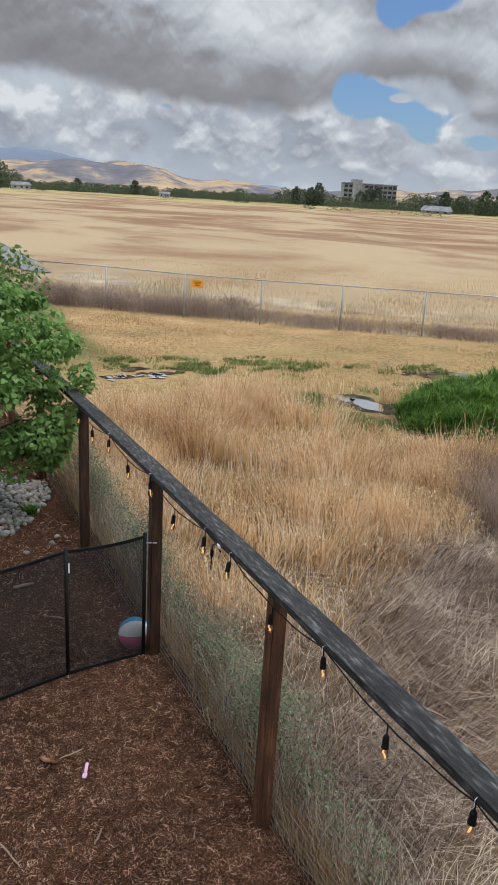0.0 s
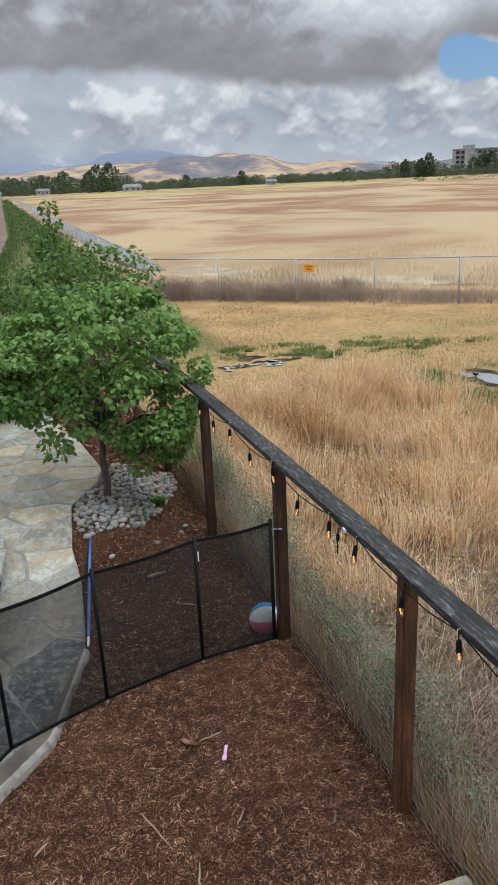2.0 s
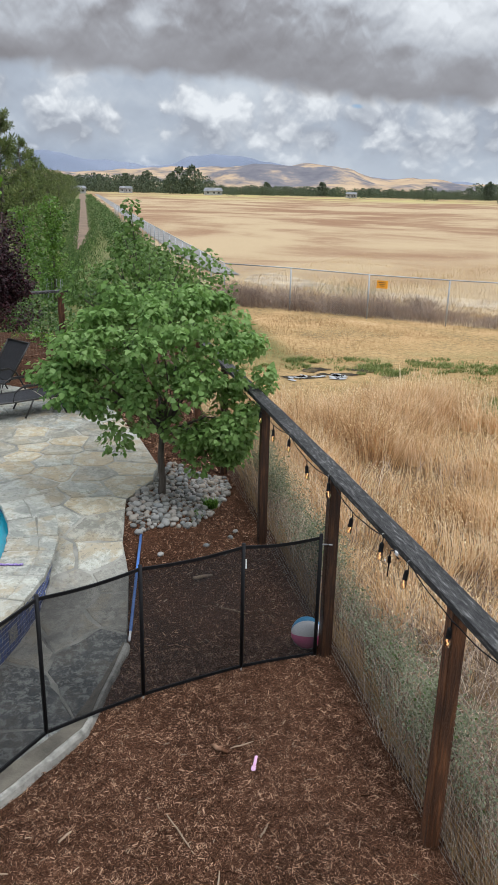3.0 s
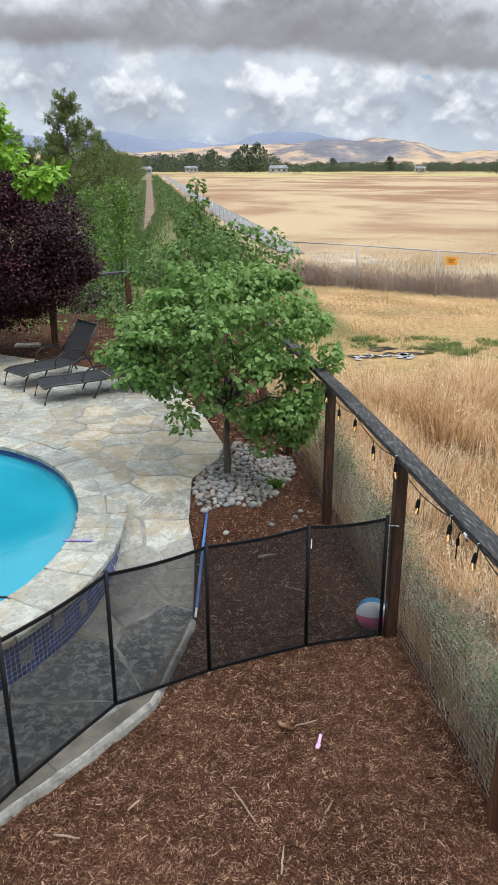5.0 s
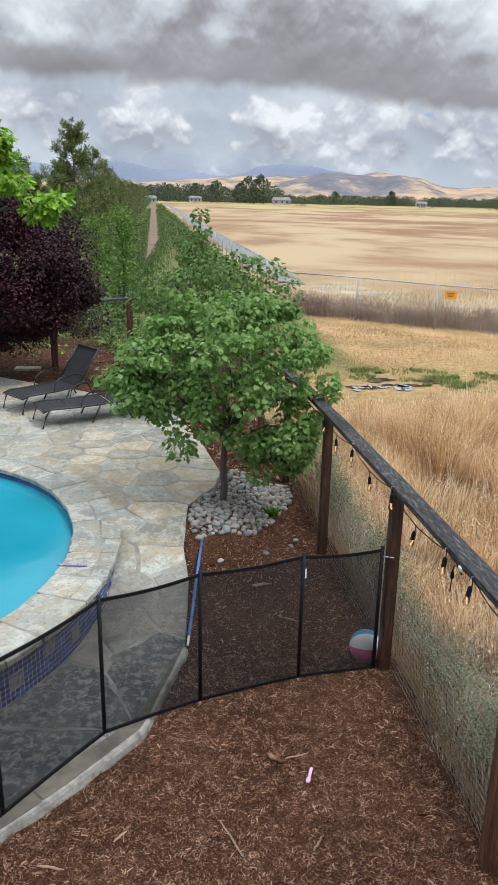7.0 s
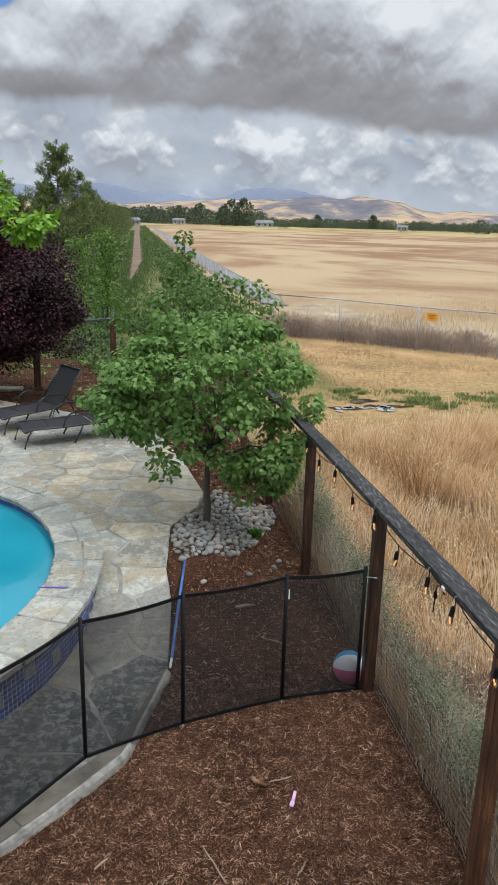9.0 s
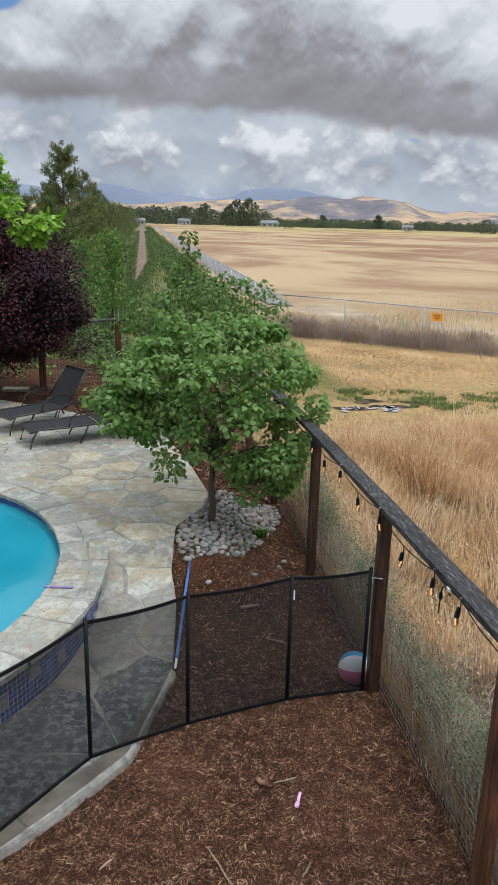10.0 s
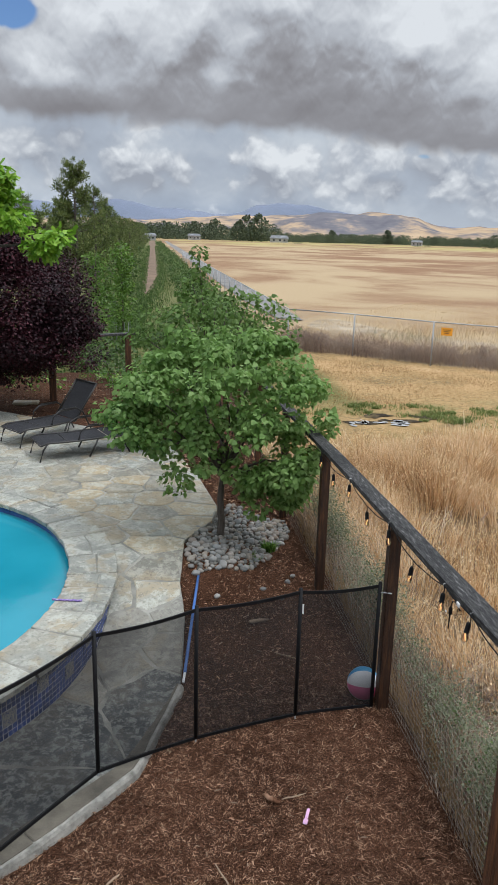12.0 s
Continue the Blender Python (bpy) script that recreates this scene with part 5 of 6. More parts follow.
# river stones round the young tree
bed = [(0.69, 7.0), (0.76, 6.55), (1.42, 6.80), (1.80, 7.48), (2.22, 8.4), (2.2, 8.9), (1.45, 8.95), (1.2, 8.3), (0.85, 7.65)]
stones = thing("stone_bed", 1.3, 7.6, 0.1, "loose grey and tan river stones round the young tree", "stones")
stones.matrix_world = Matrix.Identity(4)
forms = []
for k in range(8):
    bm = bmesh.new()
    bmesh.ops.create_icosphere(bm, subdivisions=2, radius=1.0)
    for q in bm.verts:
        q.co *= 1 + 0.22 * noise.noise(q.co * 1.1 + Vector((k * 7.3, 0, 0)))
        q.co.z *= 0.62
        q.co.y *= 0.8
    me = bpy.data.meshes.new("stone")
    bm.to_mesh(me)
    bm.free()
    me.polygons.foreach_set("use_smooth", [True] * len(me.polygons))
    me.materials.append(M_ROCK)
    forms.append(me)
spots = []
tries = 0
while len(spots) < 290 and tries < 9000:
    tries += 1
    x, y, s = RD.uniform(0.6, 2.3), RD.uniform(6.3, 9.0), RD.uniform(0.03, 0.066)
    if inside(x, y, bed) and all((x - a) ** 2 + (y - c) ** 2 > (0.75 * (s + q)) ** 2 for a, c, q in spots):
        spots.append((x, y, s))
for x, y in ((1.75, 6.35), (1.0, 6.2), (1.55, 6.45), (2.0, 7.0), (1.9, 6.8)):
    spots.append((x, y, 0.04))
for x, y, s in spots:
    o = hang("stone", RD.choice(forms), stones)
    o.matrix_world = pose(x, y, yard_z(x, y) + s * 0.4, RD.uniform(-15, 15), RD.uniform(-15, 15), RD.uniform(0, 360)) @ Matrix.Diagonal((s, s, s, 1))

# smaller stones filling the bed between and under the large ones
vs, fs = [], []
base_v = [tuple(q.co) for q in forms[0].vertices]
base_f = [tuple(p.vertices) for p in forms[0].polygons]
tries = 0
while tries < 900:
    tries += 1
    x, y, s = RD.uniform(0.6, 2.3), RD.uniform(6.3, 9.0), RD.uniform(0.018, 0.042)
    if not inside(x, y, bed):
        continue
    mt = pose(x, y, float(yard_z(x, y)) + s * 0.35, RD.uniform(-20, 20), RD.uniform(-20, 20), RD.uniform(0, 360)) @ Matrix.Diagonal((s, s, s, 1))
    o = len(vs)
    vs += [tuple(mt @ Vector(c)) for c in base_v]
    fs += [tuple(k + o for k in q) for q in base_f]
tagged(hang("gravel", mesh_of("gravel", vs, fs, surface("small_pebble", [(0.065, 0.066, 0.062), (0.125, 0.12, 0.105), (0.20, 0.18, 0.15)], 9, 0.8, 0.3, 60, island=0.45), True), stones), "", "", "", "stuff")

# ================================================================ sun loungers
def lounger(x, y, rz, back_deg, label):
    """Foot at the origin, head towards +x; bed 0.64 wide."""
    t = thing("sun_lounger", x, y, POOL_Z, label, "sun lounger", "sun loungers", rz=rz)
    hw, bx, L = 0.31, 1.12, 0.78
    c, s = math.cos(radians(back_deg)), math.sin(radians(back_deg))
    tip = (bx + L * c, 0.31 + L * s)
    for sd in (-hw, hw):
        tube("side_rail", [(0.0, sd, 0.27), (0.12, sd, 0.31), (0.6, sd, 0.30), (bx, sd, 0.31)], 0.016, M_FRAME, t)
        tube("back_rail", [(bx, sd, 0.31), (bx + L * 0.6 * c, sd, 0.31 + L * 0.6 * s), (tip[0], sd, tip[1])], 0.0155, M_FRAME, t)
        tube("leg", [(0.12, sd, 0.31), (0.04, sd, 0.2), (-0.02, sd, 0.01)], 0.0155, M_FRAME, t)
        tube("leg", [(0.62, sd, 0.30), (0.66, sd, 0.45), (0.78, sd, 0.53), (1.15, sd, 0.54), (1.28, sd, 0.45), (1.5, sd, 0.01)], 0.0155, M_FRAME, t)
        tube("leg", [(0.95, sd, 0.30), (0.88, sd, 0.15), (0.80, sd, 0.01)], 0.0155, M_FRAME, t)
        part("armrest", box((0.34, 0.035, 0.018), (0.97, sd, 0.553), 0.006), M_FRAME, t)
    for xx, zz in ((0.0, 0.27), (0.45, 0.295), (bx, 0.305)):
        tube("cross_bar", [(xx, -hw, zz), (xx, 0, zz), (xx, hw, zz)], 0.011, M_FRAME, t)
    tube("top_bar", [(tip[0], -hw, tip[1]), (tip[0], 0, tip[1]), (tip[0], hw, tip[1])], 0.0155, M_FRAME, t)
    n = 10
    for nm_, line in (("seat_sling", [(0.01 + 1.1 * k / n, 0.285 + 0.03 * min(1, k / 2) - 0.02 * math.sin(pi * k / n)) for k in range(n + 1)]),
                      ("back_sling", [(bx + 0.02 + L * 0.97 * k / n * c, 0.32 + L * 0.97 * k / n * s - 0.015 * math.sin(pi * k / n)) for k in range(n + 1)])):
        vs = []
        for xx, zz in line:
            vs += [(xx, -hw + 0.008, zz), (xx, hw - 0.008, zz), (xx, hw - 0.008, zz - 0.006), (xx, -hw + 0.008, zz - 0.006)]
        fs = [(4 * k + j, 4 * k + (j + 1) % 4, 4 * k + 4 + (j + 1) % 4, 4 * k + 4 + j) for k in range(n) for j in range(4)] + [(0, 1, 2, 3), (4 * n + 3, 4 * n + 2, 4 * n + 1, 4 * n)]
        hang(nm_, mesh_of(nm_, vs, fs, M_SLING), t)
    return t


lounger(-1.55, 10.88, 22, 0, "dark metal sling lounger with its back laid flat")
lounger(-2.08, 11.69, 40, 52, "dark metal sling lounger with its back raised")
drain = thing("deck_lid", -2.5, 13.2, POOL_Z, "round dark lid let into the paving", "lid")
part("lid", lathe([(0.0005, 0.012), (0.14, 0.012), (0.15, 0.004), (0.15, -0.01)], 24), M_FLAG2, drain)
slab = thing("stepping_stone", -2.35, 15.2, yard_z(-2.35, 15.2), "pale flat stone lying on the mulch", "stone")
part("slab", box((0.55, 0.3, 0.06), (0, 0, 0.03), 0.02), M_FLAG2, slab)

# ================================================================ chain-link fence across the field
CORNER = (5.62, 27.4)
LINE = [CORNER, (7.75, 25.7), (9.9, 23.45), (12.05, 21.8), (14.39, 20.4), (16.69, 18.9), (19.1, 17.3), (21.6, 15.6), (24.2, 13.9)]
LANE = [(5.62, 27.4 + 3.05 * k + 0.0) for k in range(1, 30)]
chain = thing("chain_link_fence", 12, 22, FIELD, "galvanised chain-link fence with a top pipe across the field", "fence")
chain.matrix_world = Matrix.Identity(4)
TOP = 1.36


def chain_run(pts, step, r):
    lines_v, lines_f = [], []
    for (xa, ya), (xb, yb) in zip(pts, pts[1:]):
        a, c = Vector((xa, ya, 0)), Vector((xb, yb, 0))
        d = c - a
        ln = d.length
        h = TOP - FIELD - 0.06
        n = int(ln / step)
        for k in range(n):
            for sg in (1, -1):
                s0 = k * step
                s1 = s0 + sg * h
                z0, z1 = FIELD + 0.04, TOP - 0.02
                k1 = min(max(s1, 0), ln)
                z1 = z0 + (z1 - z0) * abs(k1 - s0) / h
                p, q = a + d * (s0 / ln), a + d * (k1 / ln)
                o = len(lines_v)
                lines_v += [(p.x, p.y, z0 - r), (p.x, p.y, z0 + r), (q.x, q.y, z1 + r), (q.x, q.y, z1 - r)]
                lines_f.append((o, o + 1, o + 2, o + 3))
                if s1 > ln or s1 < 0:
                    far = c if s1 > ln else a
                    rest = (TOP - 0.02 - z1)
                    back_s = rest if rest < ln else ln
                    e = far + (a - c if s1 > ln else d) * (back_s / ln)
                    o = len(lines_v)
                    lines_v += [(far.x, far.y, z1 - r), (far.x, far.y, z1 + r), (e.x, e.y, z1 + back_s + r), (e.x, e.y, z1 + back_s - r)]
                    lines_f.append((o, o + 1, o + 2, o + 3))
    return lines_v, lines_f


for x, y in LINE + LANE:
    tube("post", [(x, y, FIELD - 0.2), (x, y, 0.6), (x, y, TOP + 0.02)], 0.028, M_GALV, chain, 8)
for pts in (LINE, [CORNER] + LANE):
    tube("top_pipe", [(x, y, TOP) for x, y in pts], 0.02, M_GALV, chain, 8)
v, f = chain_run(LINE, 0.075, 0.0022)
hang("chain_mesh", mesh_of("chain_mesh", v, f, M_GALV), chain)
v, f = chain_run([CORNER] + LANE[:16], 0.11, 0.0035)
hang("chain_mesh", mesh_of("chain_mesh", v, f, M_GALV), chain)
sg = thing("warning_sign", 10.25, 23.13, 1.0, "small orange sign wired to the chain-link fence", "sign", rz=-36)
part("plate", box((0.38, 0.006, 0.26), (0, 0, 0.07), 0.002), M_SIGN, sg)
for k in range(3):
    part("print_bar", box((0.26 - 0.05 * k, 0.003, 0.022), (0, -0.006, 0.13 - 0.055 * k), 0), M_INK, sg)


# ================================================================ trees
def limb_lines(base, ends, r0, waist):
    """A tapered trunk that parts into limbs, each bending towards its end."""
    base = Vector(base)
    fork = Vector(waist)
    lines = [([base, base.lerp(fork, 0.35) + Vector((0.02, 0.01, 0)), base.lerp(fork, 0.7) - Vector((0.015, 0.02, 0)), fork], [r0 * 1.15, r0, r0 * 0.85, r0 * 0.75])]
    for e in ends:
        e = Vector(e)
        mid_ = fork.lerp(e, 0.45) + Vector((RD.uniform(-0.1, 0.1), RD.uniform(-0.1, 0.1), (e - fork).length * 0.12))
        lines.append(([fork, mid_, e], [r0 * 0.5, r0 * 0.28, r0 * 0.09]))
    return lines


def broad_tree(name, base, waist, r0, clumps, radii, per, size, leaf, label, tv=LEAF_V, tf=LEAF_F, droop=0.5, bark=None, up=0.8, limbs=26):
    t = thing(name, *base, label, "tree")
    t.matrix_world = Matrix.Identity(4)
    tubes("trunk", limb_lines(base, clumps[:: max(1, len(clumps) // limbs)], r0, waist), bark or M_BARKT, t, 7)
    v, f = leaves(clumps, radii, per, size, tv, tf, droop, up)
    hang("crown", mesh_of("crown", v, f, leaf), t)
    return t


def blob_clumps(centre, rad, n, least=0.55, seed=1):
    rr = np.random.default_rng(seed)
    d = rr.normal(size=(n, 3))
    d /= np.linalg.norm(d, axis=1, keepdims=True)
    k = rr.uniform(least, 1.0, n) ** 0.5
    return np.asarray(centre) + d * np.asarray(rad) * k[:, None]


c1 = np.concatenate([blob_clumps((0.24, 7.5, 1.93), (0.46, 0.5, 0.24), 12, 0.2, 31), blob_clumps((1.85, 7.3, 1.12), (0.36, 0.42, 0.30), 14, 0.2, 33), blob_clumps((1.18, 7.6, 2.28), (1.18, 1.1, 0.68), 90, 0.35, 3), blob_clumps((1.75, 7.4, 1.45), (0.62, 0.7, 0.45), 22, 0.3, 4), blob_clumps((0.75, 7.4, 1.6), (0.5, 0.6, 0.25), 10, 0.3, 14),
                     np.array([(-0.2, 7.5, 2.0), (0.0, 7.4, 2.0), (0.1, 7.5, 1.85), (0.25, 7.4, 1.7), (2.45, 7.5, 1.75), (2.4, 7.3, 1.95), (2.35, 7.4, 1.5), (1.45, 7.3, 1.05), (1.6, 7.3, 0.85), (1.25, 7.7, 2.85), (1.6, 7.6, 2.85), (0.35, 7.5, 2.6), (0.6, 7.5, 1.35), (0.62, 7.4, 1.15)])])
broad_tree("redbud_tree", (1.14, 7.55, 0.2), (1.18, 7.6, 1.15), 0.048, c1, rng.uniform(0.11, 0.25, len(c1)), 100, 0.066, L_REDBUD, "young broad-leaved tree with bright green heart-shaped leaves", droop=0.7)
c2 = np.concatenate([blob_clumps((1.35, 11.5, 2.35), (1.15, 1.0, 0.75), 60, 0.3, 5), np.array([(1.12, 11.5, 3.75), (1.15, 11.5, 3.5), (1.0, 11.5, 3.3), (1.3, 11.4, 3.2), (0.9, 11.5, 3.05), (1.7, 11.5, 3.1), (2.0, 11.5, 3.0),
                     (2.5, 11.5, 2.75), (2.3, 11.5, 2.9), (0.35, 11.5, 2.7), (0.15, 11.5, 2.4), (2.6, 11.4, 2.5)])])
r2 = rng.uniform(0.22, 0.36, len(c2))
r2[60:67] = 0.17
broad_tree("redbud_tree", (1.3, 11.5, 0.1), (1.3, 11.5, 1.3), 0.05, c2, r2, 62, 0.075, L_REDBUD2, "taller young tree with dull green leaves and a thin leader", droop=0.5)
c3 = np.concatenate([blob_clumps((-3.0, 14.6, 2.55), (2.05, 1.8, 1.55), 130, 0.45, 6), blob_clumps((-1.45, 14.4, 2.15), (0.75, 0.8, 0.85), 36, 0.3, 8), blob_clumps((-2.8, 14.3, 3.6), (1.0, 0.9, 0.8), 60, 0.2, 21), blob_clumps((-2.4, 14.3, 1.9), (0.9, 0.8, 0.9), 40, 0.2, 22)])
broad_tree("plum_tree", (-3.1, 14.8, 0.25), (-3.0, 14.7, 1.2), 0.11, c3, rng.uniform(0.3, 0.55, len(c3)), 430, 0.052, L_PLUM, "dark purple-leaved plum tree beside the terrace", SLIM_V * np.array((1.9, 1, 1)), SLIM_F, 0.3)
c4 = np.concatenate([blob_clumps((-1.55, 9.0, 4.45), (0.36, 0.4, 0.42), 18, 0.2, 9), blob_clumps((-0.98, 9.0, 3.92), (0.26, 0.25, 0.17), 9, 0.2, 10), blob_clumps((-3.4, 9.6, 5.2), (1.4, 1.4, 1.2), 40, 0.3, 12)])
broad_tree("oak_tree", (-4.6, 10.6, 0.38), (-4.0, 10.2, 2.8), 0.12, c4, np.where(np.arange(len(c4)) < 27, 0.15, 0.3), 60, 0.15, L_LIME, "tree with lime green lobed leaves reaching over the terrace", LOBE_V, LOBE_F, 0.5, limbs=5)


def pine(x, y, h, w, label, n_whorl=13, per=150):
    t = thing("pine_tree", x, y, FIELD, label, "tree", "row of pines")
    t.matrix_world = Matrix.Identity(4)
    lines = [([(x, y, FIELD), (x + 0.05, y, FIELD + h * 0.5), (x, y, FIELD + h)], [0.05 + h * 0.012, 0.03 + h * 0.007, 0.01])]
    cl, rd = [], []
    for i in range(n_whorl * 6):
        k = 0.08 + 0.88 * ((i + RD.random()) / (n_whorl * 6)) ** 0.9
        z = FIELD + h * k
        reach = (w * (1 - k) ** 0.7 + 0.15) * RD.uniform(0.55, 1.2)
        a = RD.uniform(0, 2 * pi)
        e = (x + reach * math.cos(a), y + reach * math.sin(a), z + reach * RD.uniform(0.3, 0.75))
        lines.append(([(x, y, z), ((x + e[0]) / 2, (y + e[1]) / 2, z + reach * 0.12), e], [0.02, 0.014, 0.006]))
        for s in (0.5, 0.78, 1.0):
            cl.append((x + (e[0] - x) * s, y + (e[1] - y) * s, z + (e[2] - z) * s * s))
            rd.append(0.17 + 0.16 * (1 - k))
    cl.append((x, y, FIELD + h))
    rd.append(0.16)
    tubes("trunk", lines, M_BARKT, t, 5)
    c = np.repeat(np.array(cl), per // 6, axis=0)
    r = np.repeat(np.array(rd), per // 6)
    d = unit(len(c)) + np.array((0, 0, 0.55))
    v, f = scatter(c + d * (r * rng.uniform(0, 0.6, len(c)))[:, None], d, unit(len(c)), r * rng.uniform(0.7, 1.2, len(c)), SLIM_V * np.array((0.36, 1, 1)), SLIM_F)
    hang("crown", mesh_of("crown", v, f, L_PINE), t)


for i, (x, y, h, w) in enumerate([(-3.35, 40, 7.6, 2.1), (-3.2, 53, 7.0, 2.0), (-3.1, 62, 6.6, 1.7), (-2.9, 72, 6.0, 1.7), (-2.7, 84, 5.8, 1.8), (-2.5, 98, 5.8, 1.9), (-2.2, 116, 6, 2.0), (-2.0, 136, 6, 2.2),
                                  (-1.7, 160, 6, 2.4), (-1.3, 190, 6.2, 2.6), (-0.9, 225, 6.4, 2.8), (-0.4, 270, 6.6, 3.2), (-9, 60, 7.0, 2), (-8, 78, 7, 2.2), (-10, 95, 8, 2.4), (-6.0, 46, 5.2, 1.6)]):
    pine(x, y, h, w, "tall green pine in a row beside the dirt path", 13, 420 if y < 42 else 230 if y < 80 else 150)


def shrub_mass(name, spots, per, size, leaf, label, category="shrubs", flat=0.8):
    c = np.array([(x, y, z) for x, y, z, r in spots])
    r = np.array([q[3] for q in spots])
    v, f = leaves(c, r, per, size, SLIM_V * np.array((1.6, 1, 1)), SLIM_F, 0.1, 0.7, flat)
    return tagged(hang(name, mesh_of(name, v, f, leaf)), label, category, "", "stuff")


# planted rows beside the path
row = [(3.3 + RD.uniform(-1.1, 1.3) + y * 0.006, y, FIELD + RD.uniform(0.15, 0.6), RD.uniform(0.3, 0.62)) for y in np.geomspace(24, 330, 330)]
shrub_mass("vine_row", row, 75, 0.15, L_SHRUB, "long low row of green vines beside the dirt path", "vines")
row = [(-1.4 + RD.uniform(-0.8, 0.8) - (0.0 if y > 60 else 0.2), y, FIELD + RD.uniform(0.2, 0.9) + 0.9 * (RD.random() < 0.25), RD.uniform(0.35, 0.9)) for y in np.geomspace(30, 300, 80)]
shrub_mass("hedge", row, 80, 0.22, L_SHRUB, "unclipped green hedge under the row of pines", "hedge")
thick = [(RD.uniform(-6.5, 3.2), RD.uniform(18.0, 27), FIELD + RD.uniform(0.15, 0.75), RD.uniform(0.4, 0.75)) for k in range(120)]
thick = [q for q in thick if not (q[0] > 0.2 and q[3] > 0.6)]
shrub_mass("thicket", thick, 130, 0.13, L_SHRUB, "tangle of green shrubs and weeds behind the fence", "shrubs")
under = [(RD.uniform(-3.6, 2.2), RD.uniform(16.6, 18.2), FIELD + RD.uniform(0.2, 0.7), RD.uniform(0.3, 0.5)) for k in range(26)]
shrub_mass("thicket", under, 140, 0.10, L_WILLOW, "bright green weeds at the foot of the back fence", "shrubs")


def sapling(x, y, h, w, leaf, label):
    t = thing("sapling", x, y, FIELD, label, "tree")
    t.matrix_world = Matrix.Identity(4)
    tube("trunk", [(x, y, FIELD), (x + 0.02, y, FIELD + h * 0.5), (x, y, FIELD + h)], [0.04, 0.03, 0.008], M_BARKT, t)
    n = 46
    cl = np.array([(x + RD.gauss(0, w * 0.4) * (1 - 0.5 * k / n), y + RD.gauss(0, w * 0.4), FIELD + h * (0.12 + 0.88 * k / n)) for k in range(n)])
    v, f = leaves(cl, np.full(n, 0.28), 46, 0.11, SLIM_V * np.array((1.5, 1, 1)), SLIM_F, 0.0, 0.6)
    hang("crown", mesh_of("crown", v, f, leaf), t)
    return t


sp = sapling(-0.55, 24.5, 3.75, 0.34, L_BRIGHT, "slender upright sapling with fresh green leaves")
for k in range(10):
    w = 2 * pi * k / 10
    tube("guard_wire", [(-0.55 + 0.25 * math.cos(w), 24.5 + 0.25 * math.sin(w), FIELD), (-0.55 + 0.25 * math.cos(w), 24.5 + 0.25 * math.sin(w), FIELD + 1.3)], 0.006, M_GALV, sp, 4)
sapling(-1.7, 29.5, 3.3, 0.8, L_BRIGHT, "bushy green sapling behind the fence")

# ================================================================ puddles, mud and the lush mound
def patch(x, y, a, c, turn=0.0):
    """An uneven four to seven sided outline round a place."""
    n = RD.randint(5, 7)
    return [(x + a * RD.uniform(0.6, 1.15) * math.cos(2 * pi * k / n + turn), y + c * RD.uniform(0.6, 1.15) * math.sin(2 * pi * k / n + turn)) for k in range(n)]


POOLS = [([patch(5.3, 15.5, 0.55, 0.22), patch(6.3, 15.6, 0.5, 0.22), patch(5.9, 16.1, 0.5, 0.12), patch(7.1, 15.9, 0.4, 0.16)],
          [*(patch(5.0 + RD.uniform(0, 1.35), 15.42 + RD.gauss(0, 0.13), RD.uniform(0.05, 0.15), RD.uniform(0.05, 0.12)) for k in range(22))]),
         ([patch(9.7, 11.9, 0.55, 0.85), patch(10.25, 11.3, 0.45, 0.5), patch(9.2, 12.5, 0.4, 0.35)], [patch(9.75, 11.75, 0.30, 0.55, 0.4), patch(9.5, 12.3, 0.2, 0.22), patch(8.5, 11.85, 0.18, 0.14), patch(8.1, 12.3, 0.14, 0.1), patch(9.15, 12.15, 0.08, 0.08)]),
         ([patch(13.5, 14.0, 0.9, 0.4), patch(12.6, 14.3, 0.5, 0.25)], [patch(14.05, 13.72, 0.3, 0.2)])]
for k, (muds, wet) in enumerate(POOLS):
    for j, q in enumerate(muds):
        sheet("mud_patch", wavy(q, 0.34, k * 5 + j + 3, 16), FIELD + 0.010 + 0.0015 * j, M_SOIL, None, "dark wet mud round a puddle in the grass", "mud", "structure")
    for j, q in enumerate(wet):
        pw = bpy.data.materials.get("puddle_water")
        if pw is None:
            pw, nt, bs, out = tree_of("puddle_water")
            bs.inputs["Base Color"].default_value = (0.05, 0.05, 0.045, 1)
            bs.inputs["Roughness"].default_value = 0.04
            bs.inputs["IOR"].default_value = 4.5
            bs.inputs["Specular IOR Level"].default_value = 1.0
            wb = nt.nodes.new("ShaderNodeBump")
            wb.inputs["Strength"].default_value, wb.inputs["Distance"].default_value = 0.15, 0.01
            nt.links.new(noisy(nt, place(nt), 6, 2), wb.inputs["Height"])
            nt.links.new(wb.outputs[0], bs.inputs["Normal"])
        sheet("puddle", wavy(q, 0.13, j + k, 16), FIELD + 0.024, pw, None, "shallow puddle that mirrors the bright sky", "puddle", "structure")


def mound_z(x, y):
    """Height of the lush green clump."""
    d = np.abs((x - 12.2) / 2.75) ** 2.6 + np.abs((y - 9.9) / 1.5) ** 2.6
    return np.clip(1 - d, 0, 1) ** 0.4


gx, gy = np.meshgrid(np.linspace(9.2, 15.2, 60), np.linspace(8.2, 11.6, 44))
gz = FIELD - 0.05 + 0.72 * mound_z(gx, gy)
i = (np.arange(43)[:, None] * 60 + np.arange(59)[None]).ravel()
lush = thing("green_clump", 12.2, 9.9, FIELD, "dense bright green mound of lush grass beside a puddle", "bush")
lush.matrix_world = Matrix.Identity(4)
hang("mound", mesh_of("mound", np.stack([gx.ravel(), gy.ravel(), gz.ravel()], 1), np.stack([i, i + 1, i + 61, i + 60], 1), L_WILLOW, True), lush)
